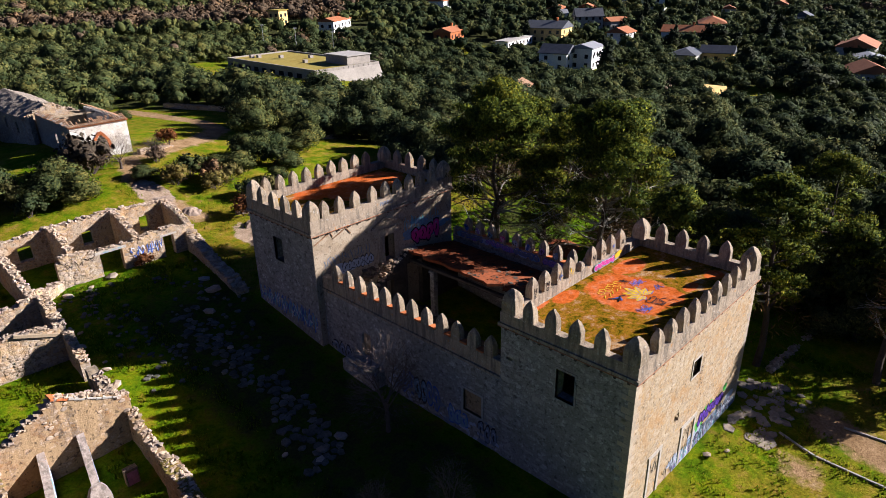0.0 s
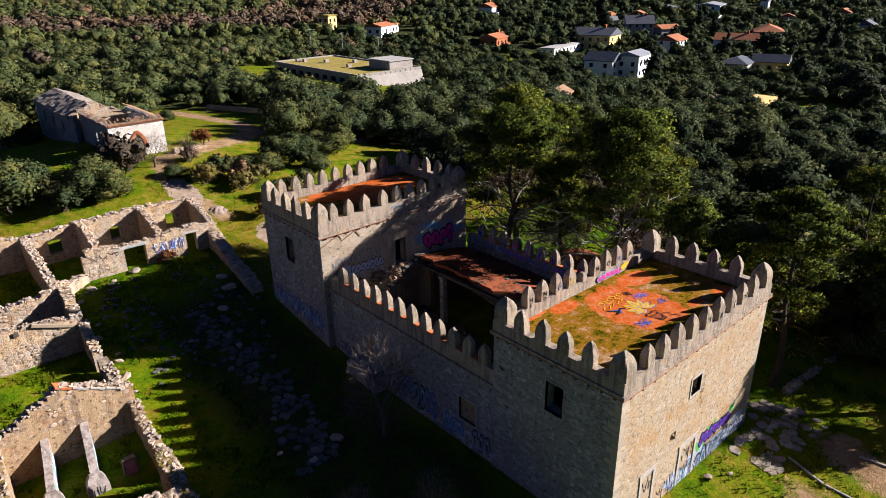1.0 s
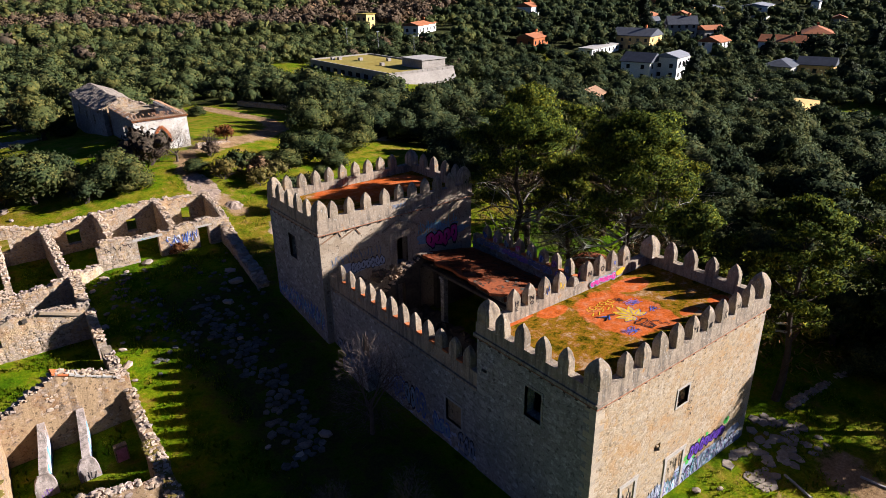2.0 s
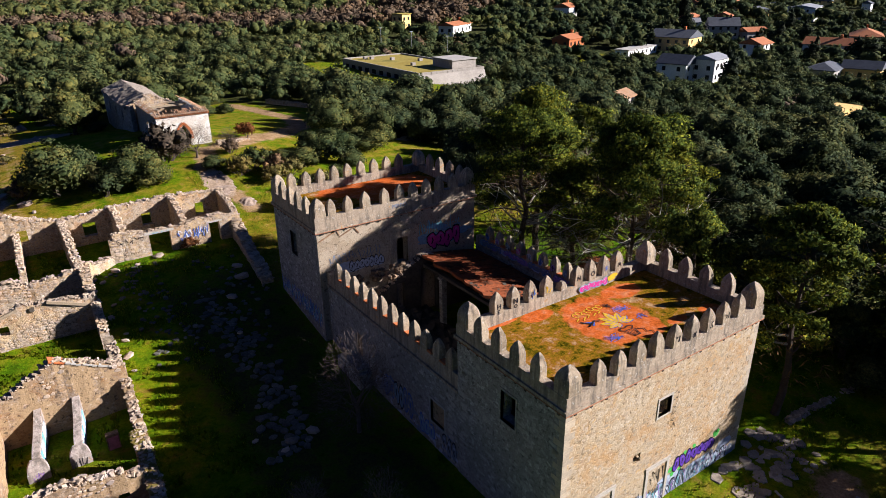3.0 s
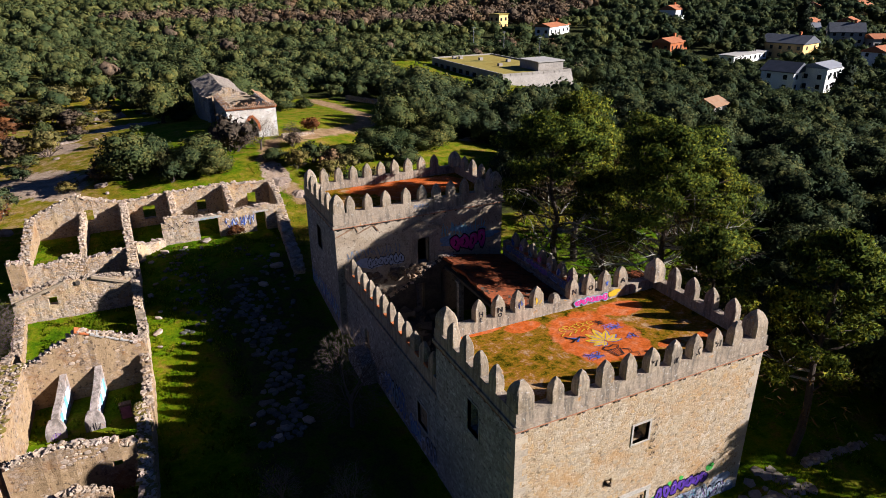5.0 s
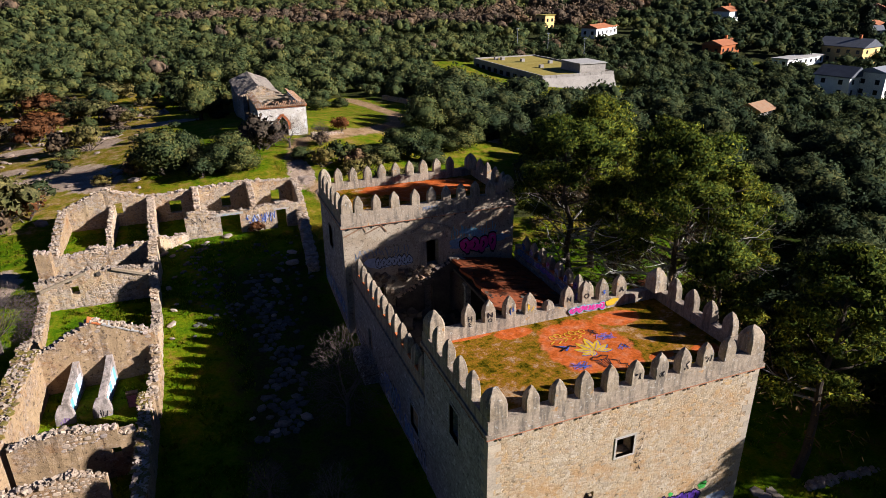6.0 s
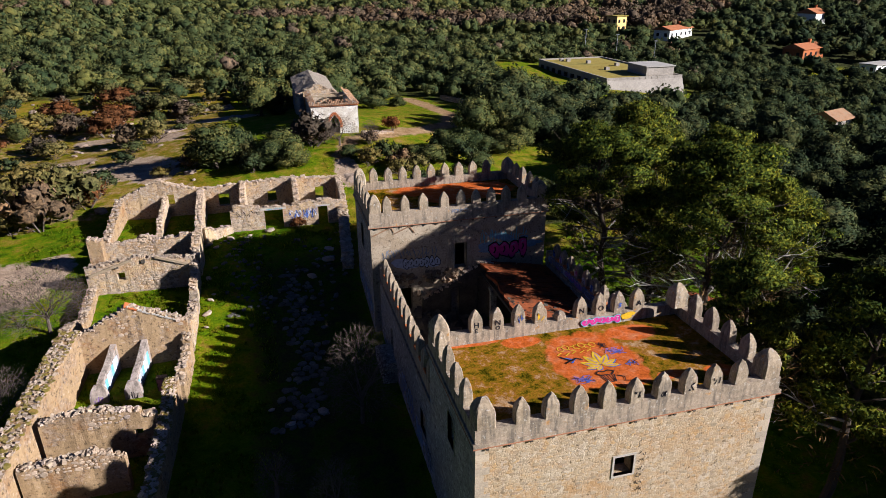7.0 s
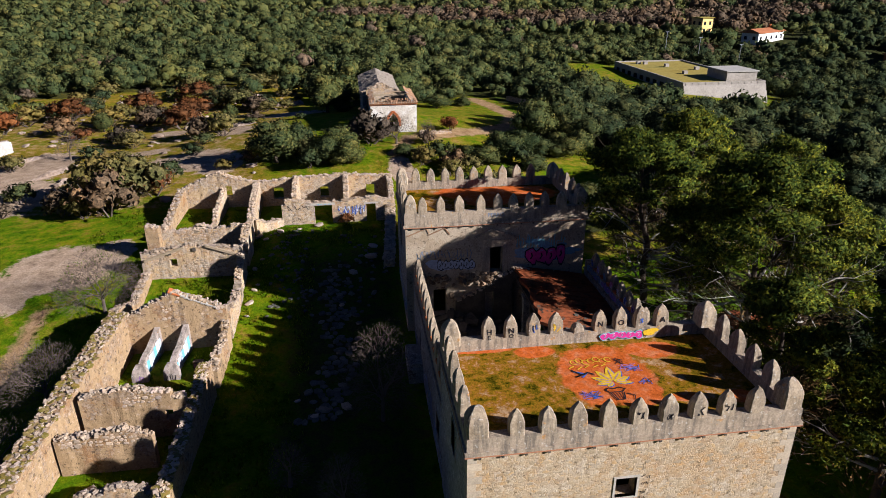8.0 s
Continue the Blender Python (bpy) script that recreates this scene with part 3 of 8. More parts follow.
def merlon_mesh(name, w, d, h, seed, broken=False):
    """Tapering pointed merlon, its faces bowed inwards to a blunt ridge."""
    rng = random.Random(seed)
    levels = [(0, 1, 1), (0.28, 1.0, 1.0), (0.50, 0.98, 0.97), (0.64, 0.86, 0.87), (0.77, 0.66, 0.70), (0.89, 0.40, 0.48), (0.97, 0.15, 0.28), (1.0, 0.04, 0.10)]
    if broken:
        levels = [(0, 1, 1), (0.2, 0.9, 0.9), (0.34, 0.55, 0.8), (0.42, 0.3, 0.4)]
    rings = []
    for t, a, b in levels:
        hw, hd, c = w / 2 * a, d / 2 * b, 0.075 * min(w, d) * min(a, b)
        r = [(-hw + c, -hd), (hw - c, -hd), (hw, -hd + c), (hw, hd - c), (hw - c, hd), (-hw + c, hd), (-hw, hd - c), (-hw, -hd + c)]
        j = 0.012 if t else 0.0
        rings.append([(x + rng.uniform(-j, j), y + rng.uniform(-j, j), t * h + rng.uniform(-j, j)) for x, y in r])
    me = Geo().loft(rings).mesh(name)
    me.materials.append(M_CONCRETE)
    return me


MERLON = [merlon_mesh("merlon", 0.68, 0.46, 1.2, s) for s in range(4)]
MERLON_CORNER = [merlon_mesh("corner_merlon", 0.90, 0.90, 1.34, s) for s in range(10, 13)]
MERLON_STUMP = merlon_mesh("broken_merlon", 0.62, 0.44, 1.2, 20, True)
_mr = random.Random(4)


def merlons(parent, row, along_y, z, height=1.2):
    for x, y in row:
        m = pose(x, y, z - 0.02, _mr.uniform(-1, 1), _mr.uniform(-1, 1), (90 if along_y else 0) + _mr.uniform(-2, 2))
        s = height / 1.2 * _mr.uniform(0.96, 1.04)
        piece("merlon", _mr.choice(MERLON), parent, m @ Matrix.Diagonal((_mr.uniform(0.94, 1.05), 1, s, 1)))


def corner_merlons(parent, spots, z):
    for x, y in spots:
        piece("corner_merlon", _mr.choice(MERLON_CORNER), parent, pose(x, y, z - 0.02, 0, 0, 90 * _mr.randrange(4)))


def ring(x0, x1, y0, y1, out, thick, z0, z1):
    """Four bars round a rectangle, standing out from it by out."""
    X0, X1, Y0, Y1 = x0 - out, x1 + out, y0 - out, y1 + out
    t = thick + out
    return [Geo().box(*q, z0, z1) for q in ((X0, X1, Y0, Y0 + t), (X0, X1, Y1 - t, Y1), (X0, X0 + t, Y0 + t, Y1 - t), (X1 - t, X1, Y0 + t, Y1 - t))]


def dentils(parent, x0, x1, y0, y1, z):
    me = Geo().box(-0.06, 0.06, -0.12, 0.02, -0.11, 0).mesh("dentil")
    # Near-black colour stands for the spots of shadow below the cornice.
    me.materials.append(M_DARK)
    n = 15
    for i in range(n):
        x = x0 + (x1 - x0) * (i + 0.5) / n
        piece("dentil", me, parent, pose(x, y0, z))
    for i in range(11):
        y = y0 + (y1 - y0) * (i + 0.5) / 11
        piece("dentil", me, parent, pose(x0, y, z, 0, 0, -90))


def opening_frame(parent, axis, at, out, u0, u1, z0, z1, w=0.14, material=None, label="stone surround"):
    """Stone surround of a window, standing proud of the wall, with its sill."""
    for name, a, b, c, d in (("window_jamb", u0 - w, u0, z0, z1), ("window_jamb", u1, u1 + w, z0, z1), ("window_lintel", u0 - w, u1 + w, z1, z1 + w), ("window_sill", u0 - w, u1 + w, z0 - w * 0.8, z0)):
        g = Geo()
        p, q = sorted((at + out * 0.035, at - out * 0.18))
        g.box(p, q, a, b, c, d) if axis == "x" else g.box(a, b, p, q, c, d)
        part(name, g, material or M_SURROUND, parent, label if name == "window_lintel" else "")


def tower(name, label, x0, x1, y0, y1, zb, zc, zt, roof, walls, south_m, north_m, side_m, deck_material, mat):
    t = thing(name, (x0, y0, zb), label, "tower")
    th = 0.7
    part("wall", wall_panel("y", y0, 1, x0, x1, zb, zc, th, walls.get("s", ())), mat, t, "south wall of tan rubble masonry")
    part("wall", wall_panel("y", y1, -1, x0, x1, zb, zc, th, walls.get("n", ())), mat, t)
    # West face in the cooler masonry, whose grey includes its shade.
    part("wall", wall_panel("x", x0 - 0.006, 1, y0 + 0.006, y1 - 0.006, zb, zc - 0.004, th, walls.get("w", ())), M_CURTAIN, t, "grey rubble side wall, cooled for shade")
    part("wall", wall_panel("x", x1, -1, y0 + th, y1 - th, zb, zc, th, walls.get("e", ())), mat, t)
    for g in ring(x0, x1, y0, y1, 0.155, 0.3, zc + 0.02, zc + 0.07):
        part("brick_course", g, M_COURSE, t, "thin weathered brick course")
    for g in ring(x0, x1, y0, y1, 0.14, 0.3, zc + 0.07, zc + 0.24):
        part("cornice", g, M_PARAPET, t, "projecting rendered cornice")
    for g in ring(x0, x1, y0, y1, 0.05, 0.42, zc + 0.24, zt):
        part("parapet", g, M_PARAPET, t, "grey rendered parapet")
    part("terrace", Geo().box(x0 + 0.42, x1 - 0.42, y0 + 0.42, y1 - 0.42, roof - 0.3, roof), deck_material, t, "orange coated flat roof with moss")
    dentils(t, x0, x1, y0, y1, zc - 0.002)
    merlons(t, [(x, y0 + 0.18) for x in south_m], False, zt)
    merlons(t, [(x, y1 - 0.18) for x in north_m], False, zt)
    merlons(t, [(x0 + 0.18, y) for y in side_m], True, zt)
    merlons(t, [(x1 - 0.18, y) for y in side_m], True, zt)
    corner_merlons(t, [(x0 + 0.42, y0 + 0.42), (x1 - 0.42, y0 + 0.42), (x0 + 0.42, y1 - 0.42), (x1 - 0.42, y1 - 0.42)], zt)
    return t


M_DECK = terrace_material("orange_terrace", [(7.5, 4.55, 2.15, 2.5), (8.3, 3.0, 1.3, 1.1), (4.65, 6.95, 1.0, 0.5), (2.2, 7.42, 1.3, 0.2), (10.6, 6.35, 1.3, 0.75), (10.4, 2.3, 0.7, 0.3), (12.8, 2.0, 0.7, 0.5)])
M_DECK_REAR = terrace_material("rear_terrace", [(5.5, 30.6, 2.6, 1.6), (8.5, 29.6, 4.0, 2.2), (6.5, 27.8, 1.8, 1.0)])
front = tower("castle_tower", "crenellated rubble tower with painted orange roof terrace", 0, 14.4, 0, 7.9, -0.6, 9.66, 10.53, 9.9,
              {"s": [(4.93, 5.47, 4.52, 5.28), (6.45, 7.4, 6.68, 7.72)], "w": [(3.2, 4.3, 6.85, 8.6)]},
              [2.0 + 1.29 * i for i in range(9)], [2.4, 3.55, 4.75, 5.93, 8.25, 9.37, 10.5, 11.65], [2.0, 3.4, 4.78, 6.15], M_DECK, M_TOWER)
piece("broken_merlon", MERLON_STUMP, front, pose(7.1, 7.72, 10.5, 0, 0, 12))
opening_frame(front, "y", 0.0, -1, 6.45, 7.4, 6.68, 7.72, 0.10)
opening_frame(front, "x", 0.0, -1, 3.2, 4.3, 6.85, 8.6, 0.13, M_CURTAIN)
rear = tower("castle_tower", "crenellated tower with partly rusted orange roof terrace", -0.45, 13.4, 24.2, 32.3, 1.5, 10.36, 11.5, 10.85,
             {"s": [(5.97, 6.95, 6.4, 8.5), (1.6, 2.6, 3.0, 5.2)], "w": [(28.05, 29.2, 7.3, 9.2)]},
             [0.85, 2.2, 3.6, 5.2, 6.5, 7.7, 8.9, 10.1, 11.4], [1.15 + 1.24 * i for i in range(9)], [25.95, 27.4, 28.9, 30.4], M_DECK_REAR, M_REAR)
opening_frame(rear, "y", 24.2, -1, 5.97, 6.95, 6.4, 8.5, 0.6, M_PARAPET)
opening_frame(rear, "x", -0.45, -1, 28.05, 29.2, 7.3, 9.2, 0.12, M_CURTAIN)


def bars(name, parent, segments, y, material, w=0.07, out=0.09, label=""):
    for (xa, za), (xb, zb) in segments:
        L, a = math.hypot(xb - xa, zb - za), math.atan2(zb - za, xb - xa)
        part(name, Geo().obox(((xa + xb) / 2, y - out / 2, (za + zb) / 2), (L / 2, out / 2, w / 2), 0, 0, -a), material, parent, label)


# scars of former roofs on the rear tower
bars("roof_scar", rear, [((-0.35, 9.72), (1.08, 10.3)), ((1.12, 10.3), (1.3, 9.9)), ((1.25, 9.75), (2.45, 10.25)), ((2.48, 10.25), (2.85, 9.72))], 24.2, M_TILE, 0.08, 0.05, "brick scar of a lost roof")
bars("pediment", rear, [((4.75, 9.35), (6.05, 9.98)), ((6.05, 9.98), (8.15, 9.2))], 24.2, M_PARAPET, 0.12, 0.10, "rendered moulding over the door")



def curtain(name, label, x0, x1, y0, y1, zb, zc, zt, ms, holes, walls_axis_out):
    t = thing(name, (x0, y0, zb), label, "castle wall")
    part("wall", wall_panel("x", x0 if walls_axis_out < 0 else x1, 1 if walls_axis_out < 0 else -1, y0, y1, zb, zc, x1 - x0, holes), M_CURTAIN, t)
    g = Geo().box(x0 - 0.10, x1 + 0.06, y0, y1, zc, zc + 0.16)
    part("cornice", g, M_PARAPET, t, "dark string course")
    part("parapet", Geo().box(x0 + 0.02, x1 - 0.02, y0, y1, zc + 0.16, zt), M_PARAPET, t)
    merlons(t, [((x0 + x1) / 2, y) for y in ms], True, zt)
    cap = Geo().box(-0.25, 0.25, -0.24, 0.24, -0.03, 0.05, 0.02, random.Random(3)).mesh("brick_cap")
    cap.materials.append(M_BRICK)
    for a, b in zip(ms, ms[1:]):
        piece("brick_cap", cap, t, pose((x0 + x1) / 2, (a + b) / 2, zt + 0.012, _mr.uniform(-3, 3), _mr.uniform(4, 10), _mr.uniform(-4, 4)))
    return t


west_wall = curtain("curtain_wall", "long shaded curtain wall with pointed merlons", 0.06, 0.58, 7.9, 24.2, -0.2, 6.25, 7.32, [8.85 + 1.265 * i for i in range(12)], [(9.3, 10.7, 2.8, 4.3), (19.2, 20.1, 2.6, 4.4)], -1)
for _h in ((9.3, 10.7, 2.8, 4.3), (19.2, 20.1, 2.6, 4.4)):
    part("window_infill", Geo().box(0.20, 0.44, _h[0], _h[1], _h[2], _h[3]), M_PLASTER, west_wall, "walled-up window")
opening_frame(west_wall, "x", 0.06, -1, 9.3, 10.7, 2.8, 4.3, 0.16, M_KERB)
east_wall = curtain("curtain_wall", "shaded curtain wall with graffiti and merlons", 13.6, 14.1, 7.9, 24.2, -0.2, 6.2, 7.0, [8.7 + 1.27 * i for i in range(12)], (), 1)
part("buttress_block", Geo().box(-0.95, 0.06, 17.9, 21.2, 0.8, 2.25).box(-0.85, 0.06, 18.2, 20.9, 2.25, 2.5), M_CURTAIN, west_wall, "low masonry block at the wall foot")

# inner yard: the east half of a gabled roof is left, rust-red, on piers over rubble
yard = thing("inner_yard_roof", (8.0, 8.0, 1.0), "rust-red broken roof slab over the inner yard", "roof")
_rr = random.Random(8)
_g = Geo()
_ys = np.linspace(7.95, 24.15, 28)
_xs = [0, 0.25, 0.5, 0.75, 1.0]
_edge = [7.25 + 0.045 * (y - 8) + _rr.uniform(-0.22, 0.30) + (_rr.uniform(0.0, 1.1) if y < 15 else 0) for y in _ys]


def _slab_z(x, y):
    return 6.86 - 0.19 * (x - 7.9) - 0.02 * max(0, 14 - y) + 0.05 * noise.noise((x * 0.8, y * 0.8, 1.0))


for _i in range(27):
    for _j in range(4):
        _q = []
        for _k, _u in ((_i, _xs[_j]), (_i, _xs[_j + 1]), (_i + 1, _xs[_j + 1]), (_i + 1, _xs[_j])):
            _x = _edge[_k] + (13.58 - _edge[_k]) * _u
            _q.append((_x, _ys[_k], _slab_z(_x, _ys[_k])))
        _g.add([(x, y, z - 0.22) for x, y, z in _q] + _q, [(0, 3, 2, 1), (4, 5, 6, 7), (0, 1, 5, 4), (2, 3, 7, 6), (0, 4, 7, 3), (1, 2, 6, 5)])
part("slab", _g, M_RUSTROOF, yard, "rust-red slab with fallen needles")
_lath = Geo().box(-0.5, 0.5, -0.045, 0.045, -0.02, 0.035, 0.012, random.Random(2)).mesh("lath")
_lath.materials.append(M_RUSTROOF)
_flake = Geo().box(-0.5, 0.5, -0.4, 0.4, -0.08, 0.08, 0.09, random.Random(6)).mesh("roof_fragment")
_flake.materials.append(M_DARK)
for _i in range(120):
    _y, _x = 8.6 + 15.2 * _rr.random(), _rr.uniform(8.2, 13.0)
    piece("lath", _lath, yard, pose(_x, _y, _slab_z(_x, _y) + 0.03, _rr.uniform(-4, 4), 10.5 + _rr.uniform(-3, 3), _rr.uniform(-7, 7)) @ Matrix.Diagonal((_rr.uniform(0.5, 2.0), 1, 1, 1)))
for _i in range(130):
    _y, _x = 8.4 + 9.0 * _rr.random() ** 1.3, _rr.uniform(7.9, 13.2)
    _s = _rr.uniform(0.10, 0.34)
    piece("roof_fragment", _flake, yard, pose(_x, _y, _slab_z(_x, _y) + 0.04, _rr.uniform(-20, 20), _rr.uniform(-20, 20), _rr.uniform(0, 360)) @ Matrix.Diagonal((_s, _s, _s * 0.5, 1)))
for _y in (21.1,):
    part("pier", Geo().box(7.88, 8.3, _y - 0.2, _y + 0.2, 1.0, 5.66).box(7.80, 8.38, _y - 0.28, _y + 0.28, 5.66, 5.84), M_CURTAIN, yard, "square masonry pier with a worn cap")
for _i in range(12):
    _y = 8.6 + 1.36 * _i
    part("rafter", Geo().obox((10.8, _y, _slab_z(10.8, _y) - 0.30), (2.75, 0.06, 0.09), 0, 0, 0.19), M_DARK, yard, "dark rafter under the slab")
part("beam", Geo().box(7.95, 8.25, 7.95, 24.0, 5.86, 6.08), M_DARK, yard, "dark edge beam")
# Rubble and floor are near-black to carry the yard's shade.
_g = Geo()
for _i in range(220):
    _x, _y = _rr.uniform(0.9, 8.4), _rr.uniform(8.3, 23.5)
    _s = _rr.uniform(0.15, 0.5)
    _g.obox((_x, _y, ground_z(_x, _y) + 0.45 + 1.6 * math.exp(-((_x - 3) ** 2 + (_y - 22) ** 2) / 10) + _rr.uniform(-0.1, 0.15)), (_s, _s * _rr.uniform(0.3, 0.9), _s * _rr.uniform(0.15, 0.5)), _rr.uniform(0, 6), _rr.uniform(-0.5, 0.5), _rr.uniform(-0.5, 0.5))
solo("yard_rubble", _g, M_DARK, (4, 16, 1), "fallen rubble in the roofless yard, darkened for shade", "rubble", kind="stuff")
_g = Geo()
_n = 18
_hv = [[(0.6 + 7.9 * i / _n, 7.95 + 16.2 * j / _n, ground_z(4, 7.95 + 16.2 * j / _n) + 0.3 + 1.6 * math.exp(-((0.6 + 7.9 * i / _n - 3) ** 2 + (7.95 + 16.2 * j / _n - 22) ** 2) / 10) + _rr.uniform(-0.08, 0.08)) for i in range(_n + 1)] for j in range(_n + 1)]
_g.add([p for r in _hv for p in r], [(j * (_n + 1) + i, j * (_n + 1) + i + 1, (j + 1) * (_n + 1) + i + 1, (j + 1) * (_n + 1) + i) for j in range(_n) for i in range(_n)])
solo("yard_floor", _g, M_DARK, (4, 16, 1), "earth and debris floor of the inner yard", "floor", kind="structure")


# ---- graffiti ----
def blob(u, v, ru, rv, rng, k=14, wob=0.18):
    ph = [rng.uniform(0, 6.28) for _ in range(3)]
    out = []
    for i in range(k):
        a = 2 * math.pi * i / k
        r = 1 + wob * (math.sin(2 * a + ph[0]) + 0.6 * math.sin(3 * a + ph[1]) + 0.4 * math.sin(5 * a + ph[2]))
        out.append((u + ru * r * math.cos(a), v + rv * r * math.sin(a)))
    return out


def on_plane(plane, u, v, d):
    """A point d in front of a surface: ('y', at, -1) is a wall seen from the south, ('z', at, 1) a floor."""
    axis, at, s = plane
    w = at + s * d
    return (w, u, v) if axis == "x" else (u, w, v) if axis == "y" else (u, v, w)


def shape(made, plane, outline, d):
    """A flat painted patch, put on the list made."""
    k = len(outline)
    cu, cv = sum(p[0] for p in outline) / k, sum(p[1] for p in outline) / k
    vs = [on_plane(plane, cu, cv, d)] + [on_plane(plane, u, v, d) for u, v in outline]
    made.append(Geo().add(vs, [(0, 1 + i, 1 + (i + 1) % k) for i in range(k)]))


def stroke(made, plane, pts, w, d):
    """One sprayed line, a ribbon along pts, put on the list made."""
    vs = []
    for i, (u, v) in enumerate(pts):
        (ua, va), (ub, vb) = pts[max(0, i - 1)], pts[min(len(pts) - 1, i + 1)]
        L = math.hypot(ub - ua, vb - va) or 1e-6
        nu, nv = -(vb - va) / L * w / 2, (ub - ua) / L * w / 2
        vs += [on_plane(plane, u + nu, v + nv, d), on_plane(plane, u - nu, v - nv, d)]
    made.append(Geo().add(vs, [(2 * i, 2 * i + 1, 2 * i + 3, 2 * i + 2) for i in range(len(pts) - 1)]))


def decals(made, material, parent, label=""):
    for g in made:
        part("graffiti", g, material, parent, label)


def bubble_piece(parent, plane, u0, u1, v0, v1, n, fill, edge, glint, seed, label, lift=0.008):
    """A sprayed piece of n fat rounded shapes with an outline and pale glints."""
    rng = random.Random(seed)
    ge, gf, gg = [], [], []
    w, h = (u1 - u0) / n, (v1 - v0)
    for i in range(n):
        cu, cv = u0 + w * (i + 0.5), (v0 + v1) / 2 + rng.uniform(-0.06, 0.06) * h
        st = random.Random(seed * 31 + i)
        o = blob(cu, cv, w * 0.60, h * 0.46, st)
        st = random.Random(seed * 31 + i)
        q = blob(cu, cv, w * 0.50, h * 0.38, st)
        shape(ge, plane, o, lift + 0.003 * (i % 2))
        shape(gf, plane, q, lift + 0.008 + 0.003 * (i % 2))
        stroke(gg, plane, [(cu - w * 0.2, cv + h * 0.2), (cu, cv + h * 0.27), (cu + w * 0.15, cv + h * 0.22)], h * 0.05, lift + 0.016)
        stroke(ge, plane, [(cu - w * 0.1, cv - h * 0.15), (cu + w * 0.08, cv), (cu - w * 0.02, cv + h * 0.14)], h * 0.07, lift + 0.016)
    decals(ge, edge, parent, label)
    decals(gf, fill, parent)
    decals(gg, glint, parent)


def tag(parent, plane, u0, u1, v0, v1, n, material, seed, w=0.05, lift=0.006, label=""):
    """Thin illegible strokes."""
    rng = random.Random(seed)
    g = []
    for i in range(n):
        c = u0 + (u1 - u0) * (i + 0.5) / n
        s = (u1 - u0) / n * 0.55
        stroke(g, plane, [(c + rng.uniform(-s, s), rng.uniform(v0, v1)) for _ in range(4)], w, lift)
    decals(g, material, parent, label)


S0 = ("y", 0.0, -1)
bubble_piece(front, S0, 8.4, 11.95, 2.25, 3.25, 7, P_PURPLE, P_BLACK, P_VIOLET, 3, "purple sprayed piece with green edges", 0.02)
_g = []
for _u, _v, _r in ((8.25, 2.55, 0.24), (8.4, 2.2, 0.2), (9.3, 3.15, 0.18), (10.1, 3.25, 0.16), (12.05, 3.15, 0.26), (12.2, 3.3, 0.16), (9.0, 2.25, 0.14)):
    shape(_g, S0, blob(_u, _v, _r, _r * 0.8, random.Random(int(_u * 10))), 0.012)
decals(_g, P_GREEN, front)
for _i in range(9):
    bubble_piece(front, S0, 5.5 + _i * 0.95, 6.5 + _i * 0.95, 0.35 + 0.2 * (_i % 2), 2.1 - 0.12 * (_i % 3), 2, (P_ICE, P_WHITE, P_ICE, P_GREY, P_ICE)[_i % 5], (P_GREY, P_CYAN, P_GREY, P_BLACK)[_i % 4], P_WHITE, 40 + _i, "pale blue and white sprayed pieces", 0.016)
_r9 = random.Random(19)
_g = []
for _i in range(24):
    shape(_g, S0, blob(_r9.uniform(5.2, 13.4), _r9.uniform(0.5, 2.1), _r9.uniform(0.4, 1.0), _r9.uniform(0.25, 0.5), _r9), 0.004 + 0.0004 * _i)
decals(_g, P_ICE, front, "worn pale paint behind the pieces")
for _i, _p in enumerate((P_CYAN, P_WHITE, P_VIOLET, P_GREY, P_BLACK, P_ICE)):
    tag(front, S0, 5.3, 13.6, 0.4, 2.15, 13, _p, 70 + _i, 0.05, 0.036 + 0.001 * _i, "thin sprayed scribbles over the pale pieces")
for _i in range(6):
    tag(front, S0, 7.6, 7.95, 7.55 - 0.4 * _i, 7.85 - 0.4 * _i, 2, P_BLACK, 5 + _i, 0.035, 0.03, "black sprayed strokes")
for _a, _b, _t in ((6.1, 7.95, 3.45), (2.35, 3.75, 3.72)):
    part("walled_door", Geo().box(_a, _a + 0.2, -0.05, 0.02, 0.2, _t).box(_b - 0.2, _b, -0.05, 0.02, 0.2, _t).box(_a - 0.05, _b + 0.05, -0.055, 0.02, _t, _t + 0.22), M_SURROUND, front, "pale stone surround of a walled-up door")
    tag(front, S0, _a + 0.3, _b - 0.3, _t - 1.2, _t - 0.2, 5, P_BLACK, int(_a * 9), 0.04, 0.012)
tag(front, S0, 4.3, 5.9, 0.9, 2.3, 6, P_BLACK, 57, 0.05, 0.012)
part("broken_stone", Geo().add([(4.93, -0.004, 4.94), (5.12, -0.004, 5.28), (4.93, -0.004, 5.28), (4.93, 0.2, 4.94), (5.12, 0.2, 5.28), (4.93, 0.2, 5.28)], [(0, 1, 2), (3, 5, 4), (0, 3, 4, 1), (1, 4, 5, 2), (2, 5, 3, 0)]), M_FACE, front, "broken stone in a hole knocked through the wall")
part("broken_stone", Geo().add([(5.47, -0.004, 5.0), (5.47, -0.004, 5.28), (5.32, -0.004, 5.28), (5.47, 0.2, 5.0), (5.47, 0.2, 5.28), (5.32, 0.2, 5.28)], [(0, 1, 2), (3, 5, 4), (0, 3, 4, 1), (1, 4, 5, 2), (2, 5, 3, 0)]), M_FACE, front)
W0 = ("x", 0.06, -1)
_g, _h = [], []
